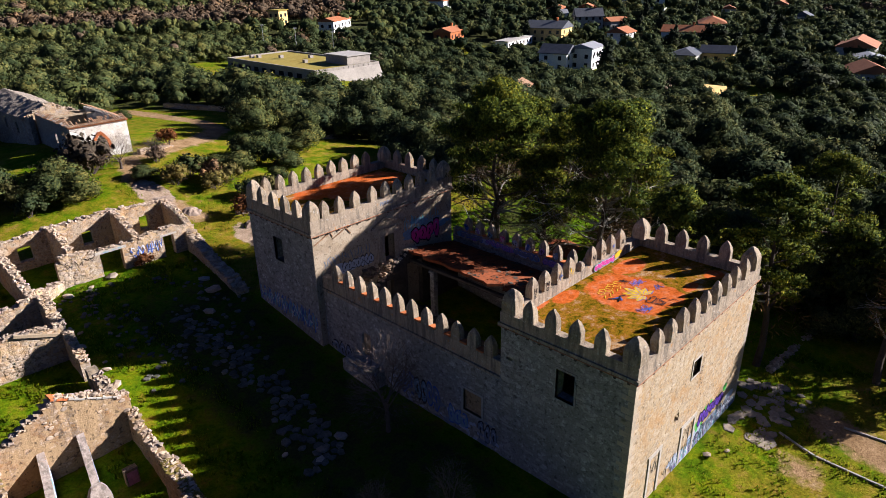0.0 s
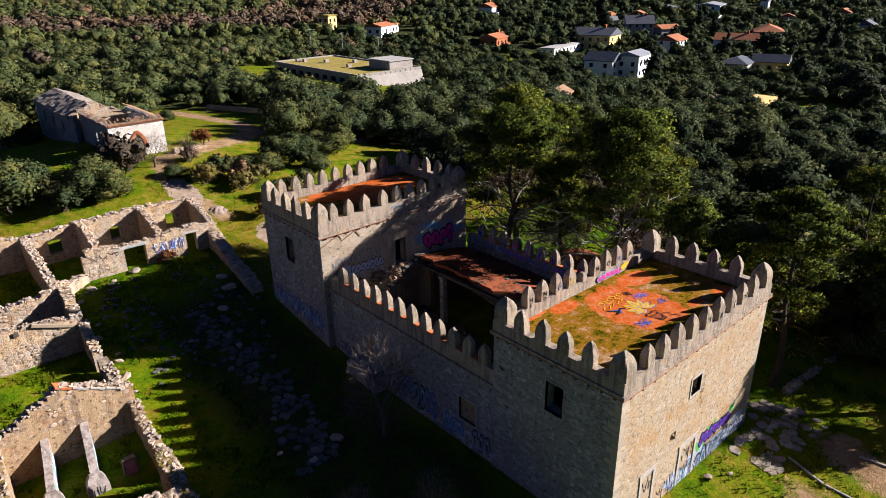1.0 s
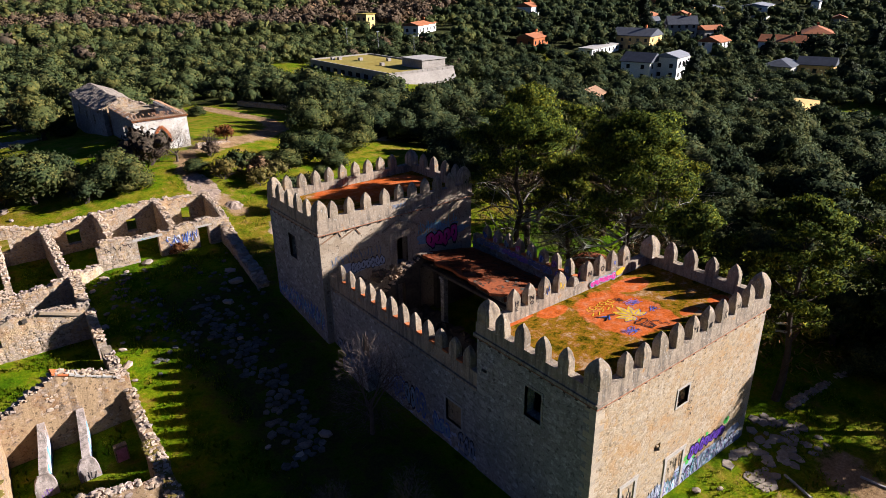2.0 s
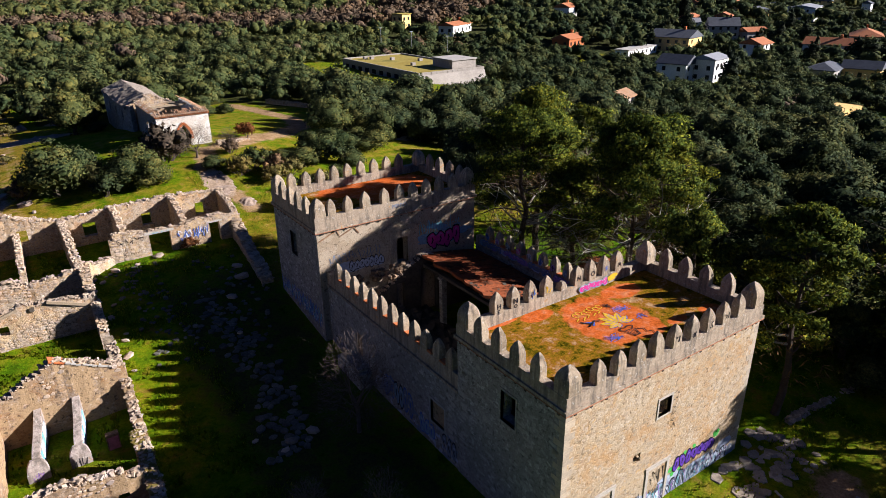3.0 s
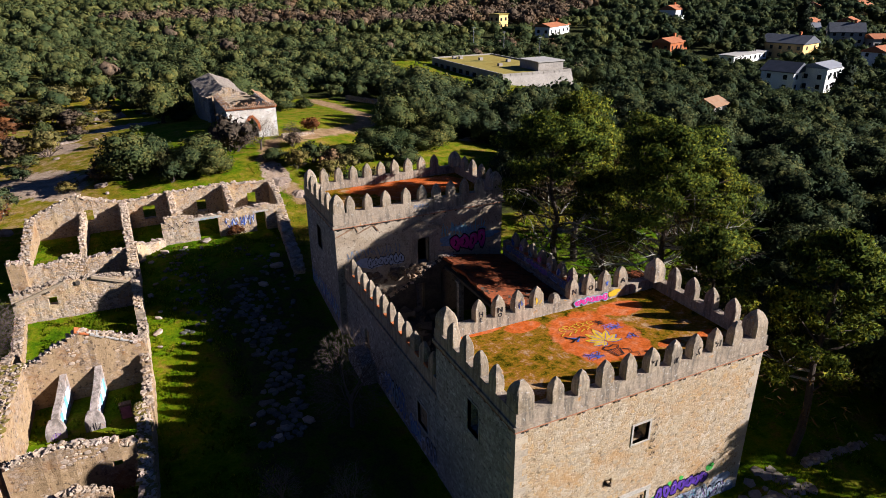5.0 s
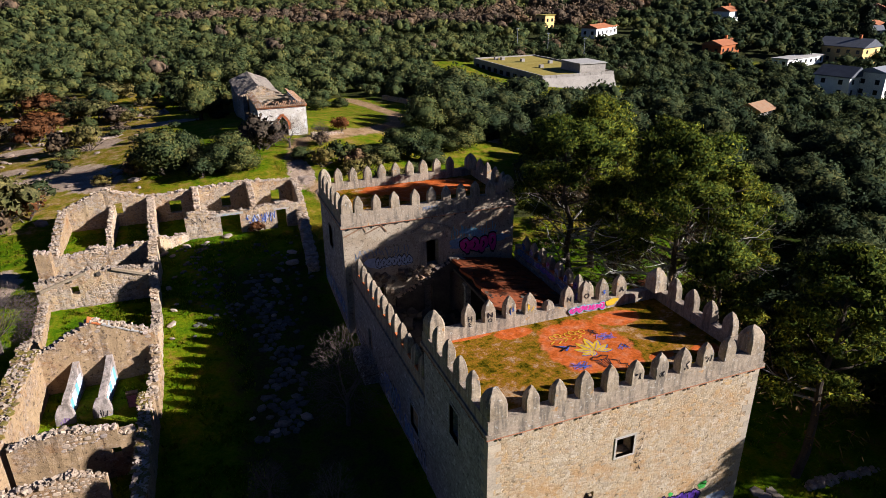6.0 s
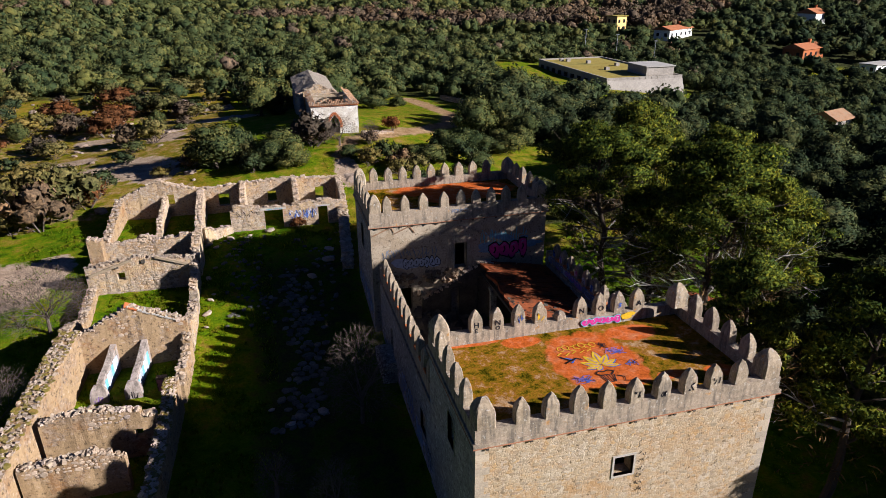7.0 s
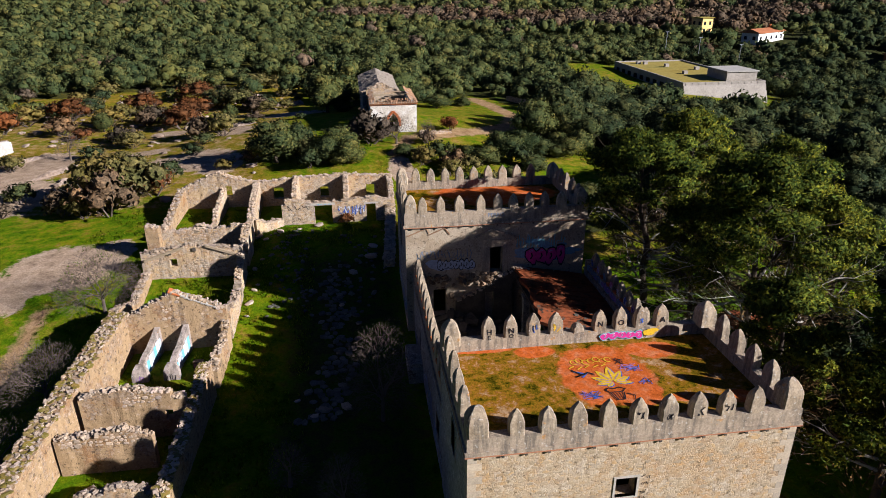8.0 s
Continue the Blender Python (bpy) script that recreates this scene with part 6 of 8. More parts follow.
def house(x, y, rz, L, W, h, wall_m, roof_m, pitch=0.5, storeys=2, label="", chimney=True, hip=False, dz=0.0):
    z = ground_z(x, y) + dz
    t = thing("house", (x, y, z), label, "house", "houses in the valley")
    m = pose(x, y, z, 0, 0, rz)
    local(m, Geo().box(-L / 2, L / 2, -W / 2, W / 2, -2.5, h), wall_m, "wall", t)
    r, o = W / 2 * pitch, 0.5
    a = L / 2 + o if not hip else L / 2 - W / 2
    b, c = L / 2 + o, W / 2 + o
    g = Geo().add([(-b, -c, h - 0.15), (b, -c, h - 0.15), (b, c, h - 0.15), (-b, c, h - 0.15), (-a, 0, h + r), (a, 0, h + r), (-b, -c, h + 0.12), (b, -c, h + 0.12), (b, c, h + 0.12), (-b, c, h + 0.12)],
                  [(0, 3, 2, 1), (6, 7, 5, 4), (8, 9, 4, 5), (0, 1, 7, 6), (2, 3, 9, 8), (1, 2, 8, 7), (3, 0, 6, 9), (7, 8, 5), (9, 6, 4)])
    roof = local(m, g, roof_m, "roof", t)
    if not hip:
        local(m, Geo().add([(sx * L / 2, -W / 2, h) for sx in (-1, 1)] + [(sx * L / 2, W / 2, h) for sx in (-1, 1)] + [(sx * L / 2, 0, h + r - 0.1) for sx in (-1, 1)], [(0, 2, 4), (1, 5, 3)]), wall_m, "gable", t)
    if chimney:
        local(m, Geo().box(L * 0.2, L * 0.2 + 0.9, -0.4, 0.5, h, h + r + 1.2), M_BRICK, "chimney", roof)
    for s in range(storeys):
        n = max(2, int(L / 3.4))
        for k in range(n):
            u = -L / 2 + L * (k + 0.5) / n
            for e, sy in ((-W / 2, -1), (W / 2, 1)):
                q, p = sorted((e, e + sy * 0.05))
                local(m, Geo().box(u - 0.6, u + 0.6, q, p, 0.9 + s * 2.9, 2.3 + s * 2.9), M_GLASS, "window", t)
        for sx in (-1, 1):
            for u in (-W / 4, W / 4):
                q, p = sorted((sx * L / 2, sx * (L / 2 + 0.05)))
                local(m, Geo().box(q, p, u - 0.6, u + 0.6, 0.9 + s * 2.9, 2.3 + s * 2.9), M_GLASS, "window", t)
    return t


house(173, 124, -76, 10, 9, 6.0, M_WHITE, M_SLATE, 0.6, 2, "white two-storey house with a dark gabled roof", False)
_hw = house(182, 118, 12, 11, 8, 7.2, M_WHITE, M_METALROOF, 0.35, 2, "white house wing with a grey sheet roof and skylights", False)
house(236, 173, -76, 18, 14, 6.2, M_CREAM, M_SLATE, 0.42, 2, "ochre house with a broad dark roof")
house(251, 144, 8, 11, 9, 5.6, M_WHITE, M_RED, 0.5, 2, "white house with an orange tile roof", False)
house(281, 129, -74, 18, 11, 4.4, M_WHITE, M_RED, 0.5, 1, "white gabled villa with a long clay roof")
house(328, 136, 26, 24, 13, 4.8, M_STUCCO, M_RED, 0.45, 1, "villa with a broad clay roof", True, True)
house(214, 96, 12, 15, 9, 3.4, M_STUCCO, M_SLATE, 0.45, 1, "low house with a blue-grey slate roof", False, True)
house(222, 88, -74, 11, 8, 3.4, M_CREAM, M_SLATE, 0.6, 1, "slate-roofed wing with an ochre gable", False)
house(211, 173, 14, 26, 6, 3.2, M_WHITE, M_STUCCO, 0.08, 1, "low white flat house", False)
house(194, 196, 20, 15, 8, 3.6, M_BRICK, M_RED, 0.45, 1, "brick house with tall chimneys among trees")
house(103, 87, 18, 6.0, 5.0, 2.6, M_BLOCK, M_TILE, 0.6, 1, "small stone hut with a tile roof", False, dz=0.2)
house(258, 264, 24, 12, 9, 5.0, M_WHITE, M_RED, 0.5, 1, "white house with a red tile roof")
house(283, 200, -40, 8, 7, 5.0, M_WHITE, M_METALROOF, 0.6, 2, "narrow house with a pale blue roof", False)
house(291, 187, -45, 14, 10, 5.4, M_STUCCO, M_SLATE, 0.8, 2, "steep slate-roofed villa among dark trees", True)
house(297, 211, 20, 12, 8, 4.8, M_STUCCO, M_RED, 0.45, 1, "house with a low red roof", False)
house(318, 205, 25, 9, 8, 5.6, M_BRICK, M_RED, 0.5, 2, "red-roofed house among trees", False)
house(300, 176, -20, 12, 8, 4.2, M_STUCCO, M_RED, 0.5, 1, "low house with a rust-red roof", False)
house(410, 211, 20, 30, 16, 6.0, M_WHITE, M_METALROOF, 0.2, 2, "large pale building with a blue-grey roof", False)
house(457, 196, 10, 5, 5, 9.0, M_WHITE, M_SLATE, 0.6, 2, "white slender house above the trees", False)
house(425, 167, 25, 9, 8, 5.0, M_STUCCO, M_RED, 0.5, 1, "small villa with a clay roof", False)
house(205, 36, 26, 14, 10, 4.2, M_STUCCO, M_RED, 0.5, 1, "grey house with a red tile roof", False)
house(258, 52, 8, 18, 12, 5.0, M_STUCCO, M_RED, 0.5, 2, "house with a broad red tile roof", False)
house(232, 42, 22, 10, 8, 4.2, M_WHITE, M_METALROOF, 0.3, 1, "white outbuilding with grey roof", False)
house(372, 106, 8, 9, 8, 6.2, M_WHITE, M_SLATE, 0.6, 2, "small white gabled house", False)
house(146, 255, 18, 6, 6, 6.6, M_CREAM, M_FLATROOF, 0.1, 2, "square ochre house with a flat roof", False)
house(162, 235, 30, 20, 7, 3.6, M_WHITE, M_RED, 0.4, 1, "long white house with clay roof and chimneys")
for _x, _y, _rz in ((392, 250, 20), (470, 230, 25), (500, 160, 10), (430, 290, 30), (560, 200, 15), (350, 250, 40), (365, 215, 15), (480, 280, 0)):
    house(_x, _y, _rz, 15, 10, 4.8, (M_WHITE, M_STUCCO, M_CREAM)[int(_x) % 3], (M_RED, M_RED, M_SLATE)[int(_y) % 3], 0.5, 2, "distant villa among the trees", False)
# skylight strip and upper windows of the white house wing
_m = pose(182, 118, ground_z(182, 118), 0, 0, 12)
for _k in range(3):
    local(_m, Geo().box(-3.6 + 2.6 * _k, -2.2 + 2.6 * _k, -4.06, -3.99, 4.6, 5.8), M_GLASS, "window", _hw)
# clipped hedge and wall of the villa gardens
_ha, _hb = Vector((258, 136)), Vector((252, 104))
_lo = [(*(_ha + (_hb - _ha) * _i / 17), ground_z(*(_ha + (_hb - _ha) * _i / 17)) + 1.6, 1.7, 1.9) for _i in range(18)]
HEDGE_LOBES = _lo
# garden court
_g = Geo().box(150, 162, 60, 67, -6.6, -4.9)
solo("garden_wall", _g, M_CREAM, (156, 63, -6), "sunlit garden wall round a lawn", "wall")
# lamp posts by the flat building
for _x, _y in ((112, 192), (122, 184), (104, 200)):
    _l = thing("street_lamp", (_x, _y, ground_z(_x, _y)), "thin grey street lamp among the trees", "street lamp", "street lamps")
    _z = ground_z(_x, _y)
    part("pole", Geo().tube([(_x, _y, _z - 0.5), (_x, _y, _z + 9)], [0.12, 0.08]), M_METALROOF, _l)
    part("lamp_head", Geo().box(_x - 0.6, _x + 0.6, _y - 0.2, _y + 0.2, _z + 9, _z + 9.15), M_METALROOF, _l)


# ---- ground details ----
def slab_mound(name, label, x, y, rx, ry, rz, h, seed):
    """Low dome of bare granite breaking through the turf."""
    rng = random.Random(seed)
    g, n, k = Geo(), 9, 26
    c, s = math.cos(radians(rz)), math.sin(radians(rz))
    rings = []
    for i in range(n + 1):
        t = 1 - i / n
        r = []
        for j in range(k):
            a = 2 * math.pi * j / k
            w = 1 + 0.30 * noise.noise((math.cos(a) * 1.6, math.sin(a) * 1.6, seed)) + 0.10 * noise.noise((math.cos(a) * 6, math.sin(a) * 6, seed))
            u, v = rx * t * w * math.cos(a), ry * t * w * math.sin(a)
            px, py = x + u * c - v * s, y + u * s + v * c
            r.append((px, py, ground_z(px, py) - 0.25 + (h + 0.25) * (1 - t ** 3) * (0.8 + 0.7 * noise.noise((px * 0.9, py * 0.9, seed)) + 0.3 * noise.noise((px * 2.7, py * 2.7, seed)))))
        rings.append(r)
    g.loft(rings)
    ob = solo(name, g, M_GRANITE, (x, y, ground_z(x, y)), label, "rock", "granite outcrops")
    return ob


for _i, (_x, _y, _rx, _ry, _rz, _h) in enumerate(((-42.5, 66.5, 3.6, 1.0, 55, 0.45), (-38.5, 63.5, 3.2, 0.9, 40, 0.5), (-44.5, 61.0, 2.8, 0.8, 50, 0.35), (-13, 98, 4.5, 2.6, 0, 0.2), (-36.0, 68.0, 2.6, 0.8, 45, 0.4), (-31.5, 66, 2.6, 0.8, 20, 0.25), (-48.5, 76, 3.4, 1.1, 60, 0.4), (1.4, 57.0, 1.3, 2.0, 12, 0.14), (1.8, 53.6, 1.4, 1.9, 30, 0.16), (3.2, 50.6, 1.5, 1.3, 30, 0.22), (-22, 88, 3, 2, 10, 0.5), (-16, 112, 3, 2, 10, 0.9), (33, 66, 2.6, 1.2, -20, 0.6), (6.4, 44.5, 1.3, 1.0, 0, 0.5), (5.6, 40.5, 1.5, 1.1, 30, 0.45), (4.2, 37.5, 1.4, 1.2, 70, 0.4), (7.5, 48.0, 1.4, 0.9, 10, 0.5), (-58, 74, 5, 4, 30, 0.4))):
    slab_mound("granite_outcrop", "pale granite outcrop in the turf", _x, _y, _rx, _ry, _rz, _h, _i + 1)

# paving of the courtyard, most of it sunk in turf
def flag_mesh(seed, material):
    rng = random.Random(seed)
    k = rng.choice((5, 6, 7))
    o = [(0.5 * rng.uniform(0.75, 1.1) * math.cos(2 * math.pi * i / k), 0.5 * rng.uniform(0.75, 1.1) * math.sin(2 * math.pi * i / k)) for i in range(k)]
    me = Geo().loft([[(u, v, -0.12) for u, v in o], [(u, v, 0.02) for u, v in o], [(u * 0.9, v * 0.9, 0.05) for u, v in o]]).mesh("paving_stone")
    me.materials.append(material)
    return me


FLAGS = [flag_mesh(s, M_PAVE) for s in range(8)]
BROWN_FLAGS = [flag_mesh(s, M_FLAG) for s in range(8)]
pavement = thing("pavement", (-6, 28, 2), "worn paving stones sunk in shade-darkened turf", "pavement", kind="structure")
_rp = random.Random(5)
_n = 0
for _r in range(37):
    for _c in range(5):
        _y = 14.8 + 0.52 * _r + _rp.uniform(-0.12, 0.12)
        _x = -6.35 + 0.07 * (_y - 22) + 0.5 * math.sin(_y * 0.35) + (_c - 2) * 0.60 + 0.3 * (_r % 2) + _rp.uniform(-0.12, 0.12)
        if noise.noise((_x * 0.5, _y * 0.4, 9)) < -0.18 or (_c in (0, 4) and _rp.random() < 0.4):
            continue
        _s = _rp.uniform(0.55, 0.86)
        piece("paving_stone", _rp.choice(FLAGS), pavement, pose(_x, _y, ground_z(_x, _y) + 0.03, _rp.uniform(-3, 3), _rp.uniform(-3, 3), _rp.uniform(0, 360)) @ Matrix.Diagonal((_s, _s * 0.8, 1, 1)))
        _n += 1
while _n < 296:
    _x, _y = _rp.uniform(-12.5, -1.5), _rp.uniform(27, 42)
    if noise.noise((_x * 0.35, _y * 0.35, 9)) < -0.05:
        continue
    _s = _rp.uniform(0.22, 0.6)
    piece("paving_stone", _rp.choice(FLAGS), pavement, pose(_x, _y, ground_z(_x, _y) + 0.03, _rp.uniform(-3, 3), _rp.uniform(-3, 3), _rp.uniform(0, 360)) @ Matrix.Diagonal((_s, _s * 0.8, 1, 1)))
    _n += 1
# kerbs of the path south-east of the castle
for _pts in (((13.3, -3.2), (12.55, -5.4), (12.45, -8.9), (12.4, -12.0)), ((16.5, -5.9), (16.75, -8.0), (16.8, -11.0))):
    for (_ax, _ay), (_bx, _by) in zip(_pts, _pts[1:]):
        _L = math.hypot(_bx - _ax, _by - _ay)
        _m = round(_L / 0.8)
        for _i in range(_m):
            _t = (_i + 0.5) / _m
            _x, _y = _ax + (_bx - _ax) * _t, _ay + (_by - _ay) * _t
            _k = solo("kerb", Geo().obox((_x, _y, ground_z(_x, _y) + 0.02), (_L / _m / 2 - 0.012, 0.055, 0.08), math.atan2(_by - _ay, _bx - _ax) + _rp.uniform(-0.03, 0.03), 0, _rp.uniform(-0.02, 0.02)), M_KERB, (_x, _y, ground_z(_x, _y)), "pale stone kerb edging the path", "kerb", "path kerbs", "structure")
# broken paving and boulders behind the castle
ruin_wall("low_wall", "tumbled low stone wall under the pines", (19.3, -0.4), (26.6, -0.9), 0.45, [(0, 0.85), (1.0, 1.15), (2.2, 0.75), (4, 0.95), (5.5, 0.65), (7.4, 0.8)], seed=71, stones=4, size=0.42)
for _i in range(72):
    _x = _rp.uniform(11.2, 18.2)
    _y = _rp.uniform(-3.6, 0.3) if _x > 14.6 else _rp.uniform(-3.2, -0.5)
    _s = _rp.uniform(0.3, 0.9)
    _o = new("flagstone", _rp.choice(BROWN_FLAGS))
    _o.matrix_basis = pose(_x, _y, ground_z(_x, _y) - 0.01 + 0.0006 * _i, _rp.uniform(-1, 1), _rp.uniform(-1.5, 1.5), _rp.uniform(0, 360)) @ Matrix.Diagonal((_s * 1.2, _s, 1, 1))
    tagged(_o, "flat grey flagstone beside the castle", "flagstone", "fallen stones")
GRANITES = []
for _me in STONES[:5]:
    GRANITES.append(_me.copy())
    GRANITES[-1].materials.clear()
    GRANITES[-1].materials.append(M_GRANITE)
for _i in range(110):
    _x, _y = _rp.uniform(-62, -16), _rp.uniform(52, 130)
    if woods(_x, _y) <= 0:
        continue
    _s = _rp.uniform(0.4, 1.7)
    _o = new("boulder", _rp.choice(GRANITES))
    _o.matrix_basis = pose(_x, _y, ground_z(_x, _y) + 0.1 * _s, _rp.uniform(-12, 12), _rp.uniform(-12, 12), _rp.uniform(0, 360)) @ Matrix.Diagonal((_s, _s * 0.8, _s * 0.7, 1))
    tagged(_o, "pale granite boulder in the scrub", "boulder", "scrub boulders")
ruin_wall("roadside_wall", "white wall stub beside the rock", (-54.5, 77.5), (-53.4, 80.5), 0.5, [(0, 6.2), (3.2, 5.6)], seed=51, stones=0, mat=M_STUCCO)
solo("red_earth_bank", Geo().loft([[(26.6 + r * 2.6 * math.cos(a), 22.4 + r * 2.2 * math.sin(a), ground_z(26.6, 22.4) - 0.2 + 0.75 * (1 - r * r)) for a in np.linspace(0, 2 * math.pi, 15)[:-1]] for r in (1.0, 0.75, 0.5, 0.2)]), M_RUSTROOF, (26.6, 22.4, 1.4), "bank of rust-red earth under the pines", "earth bank")


# ---- trees ----
def leaf_cloud(rng, lobes, n, size, spread=0.3, shell=(0.86, 1.16), up=0.15, corners=4, length=1.0, soft=0.25):
    """n leaf clumps on the outside of the lobes (x, y, z, rx, rz), one small card each: corner points and their normals."""
    lb = np.array(lobes, dtype=float)
    w = lb[:, 3] ** 2
    idx = rng.choice(len(lb), n, p=w / w.sum())
    d = rng.normal(size=(n, 3))
    d[:, 2] += up
    d /= np.linalg.norm(d, axis=1)[:, None]
    r = rng.uniform(*shell, size=n)
    c = lb[idx, :3] + d * np.stack([lb[idx, 3], lb[idx, 3], lb[idx, 4]], 1) * r[:, None]
    nn = d + spread * rng.normal(size=(n, 3))
    nn /= np.linalg.norm(nn, axis=1)[:, None]
    a = np.cross(nn, rng.normal(size=(n, 3)))
    a /= np.linalg.norm(a, axis=1)[:, None]
    b = np.cross(nn, a)
    s = size * rng.uniform(0.55, 1.45, size=n)[:, None]
    q = s * rng.uniform(0.6, 1.0, size=n)[:, None] / length
    if corners == 3:
        v = np.stack([c - a * s, c - b * q * rng.uniform(0.4, 1.2, size=n)[:, None] + a * s * 0.5, c + b * q * 1.2 + a * s * 0.3], 1)
    else:
        v = np.stack([c - a * s, c - b * q * 0.8 + nn * s * 0.12, c + a * s * 0.9, c + b * q], 1)
    mid = (lb[:, :3] * w[:, None]).sum(0) / w.sum()
    whole = c - mid
    whole /= np.linalg.norm(whole, axis=1)[:, None] + 1e-6
    nrm = 0.8 * d + 0.75 * whole + soft * rng.normal(size=(n, 3))
    nrm /= np.linalg.norm(nrm, axis=1)[:, None]
    return v.reshape(-1, 3), np.repeat(nrm, corners, axis=0), corners


ICO = {}


def ico(sub):
    if sub not in ICO:
        bm = bmesh.new()
        bmesh.ops.create_icosphere(bm, subdivisions=sub, radius=1.0)
        bm.verts.ensure_lookup_table()
        ICO[sub] = (np.array([v.co[:] for v in bm.verts]), np.array([[v.index for v in f.verts] for f in bm.faces]))
        bm.free()
    return ICO[sub]


def core(rng, lobes, sub, k=0.82):
    """The dark inside of a crown."""
    V, F, base = [], [], 0
    v0, f0 = ico(sub)
    for x, y, z, rx, rz in lobes:
        v = v0 * rng.uniform(0.84, 1.1, size=(len(v0), 1)) * np.array([rx, rx, rz]) * k + np.array([x, y, z])
        V.append(v)
        F.append(f0 + base)
        base += len(v)
    return np.concatenate(V), np.concatenate(F)


def mesh_of(name, cards, tris_v, tris_f, materials):
    """Leaf cards (points, normals, corners of each), then the triangles of the core, in one mesh."""
    pts, nrm, k = cards
    nq = len(pts) // k
    V = np.concatenate([pts, tris_v]) if len(tris_v) else pts
    me = bpy.data.meshes.new(name)
    nt = len(tris_f)
    me.vertices.add(len(V))
    me.vertices.foreach_set("co", V.astype(np.float32).ravel())
    li = np.concatenate([np.arange(nq * k), (np.asarray(tris_f) + nq * k).ravel()]) if nt else np.arange(nq * k)
    me.loops.add(len(li))
    me.loops.foreach_set("vertex_index", li.astype(np.int32))
    me.polygons.add(nq + nt)
    me.polygons.foreach_set("loop_start", np.concatenate([np.arange(nq) * k, nq * k + np.arange(nt) * 3]).astype(np.int32))
    me.update(calc_edges=True)
    me.polygons.foreach_set("use_smooth", np.ones(nq + nt, dtype=bool))
    if nrm is not None:
        core_n = np.zeros((len(tris_v), 3), dtype=np.float32)
        if nt:
            f = np.asarray(tris_f)
            fn = np.cross(tris_v[f[:, 1]] - tris_v[f[:, 0]], tris_v[f[:, 2]] - tris_v[f[:, 0]])
            for j in range(3):
                np.add.at(core_n, f[:, j], fn)
            core_n /= np.linalg.norm(core_n, axis=1)[:, None] + 1e-9
        me.normals_split_custom_set_from_vertices(np.concatenate([nrm, core_n]).astype(np.float32))
    for m in materials:
        me.materials.append(m)
    return me


def oak_lobes(rng, r, h):
    """A low broad crown of several rounded heads."""
    n = int(rng.integers(5, 7))
    out = [(0, 0, h * 0.56, r * 0.74, h * 0.38)]
    for i in range(n):
        a = 2 * math.pi * (i + rng.uniform(-0.3, 0.3)) / n
        q = r * rng.uniform(0.42, 0.68)
        s = r * rng.uniform(0.30, 0.46)
        out.append((q * math.cos(a), q * math.sin(a), h * rng.uniform(0.36, 0.72), s, s * rng.uniform(0.75, 1.0)))
    for i in range(2):
        a = rng.uniform(0, 6.28)
        s = r * rng.uniform(0.3, 0.42)
        out.append((r * 0.25 * math.cos(a), r * 0.25 * math.sin(a), h - s * 0.8, s, s * 0.85))
    return out


def branch_geo(g, rng, p, d, length, r, depth, sides=5, bend=0.35, fork=3, shrink=0.62):
    """A limb and its twigs."""
    pts, rad = [Vector(p)], [r]
    k = 4
    for i in range(k):
        d = (d + Vector(rng.normal(size=3)) * bend * 0.35).normalized()
        pts.append(pts[-1] + d * length / k)
        rad.append(r * (1 - 0.62 * (i + 1) / k))
    g.tube(pts, rad, sides)
    if depth:
        for i in range(fork):
            at = pts[-1 - (i % 3)]
            nd = (d + Vector(rng.normal(size=3)) * 0.62 + Vector((0, 0, 0.12))).normalized()
            branch_geo(g, rng, at, nd, length * shrink * rng.uniform(0.8, 1.15), rad[-1 - (i % 3)] * 0.72, depth - 1, max(3, sides - 1), bend, fork, shrink)


def oak_template(seed, leaves, size, sub=2, r=2.6, h=4.6, heads=99, k=0.9):
    rng = np.random.default_rng(seed)
    lobes = oak_lobes(rng, r, h)[:heads]
    q = leaf_cloud(rng, lobes, leaves, size, 0.5, (0.80, 1.16), 0.15, 3)
    v, f = core(rng, lobes, sub, k)
    return q, v, f, lobes


def tree_thing(name, label, category, group, trunk_geo, crown_me, bark, crown_name="crown"):
    t = new(name)
    tagged(t, label, category, group)
    me = trunk_geo.mesh("trunk")
    me.materials.append(bark)
    o = new("trunk", me)
    o.parent = t
    c = new(crown_name, crown_me)
    c.parent = t
    return t


def oak_trunk(seed, h):
    rng = np.random.default_rng(seed)
    g = Geo()
    g.tube([(0, 0, -0.5), (0.05, 0, 0.3), (0.1, 0.06, h * 0.32)], [0.30, 0.24, 0.18], 5)
    for i in range(3):
        a = 6.28 * i / 3 + rng.uniform(-0.4, 0.4)
        branch_geo(g, rng, (0.1, 0.06, h * 0.28), Vector((math.cos(a), math.sin(a), 1.0)).normalized(), h * 0.42, 0.12, 0, 4)
    return g


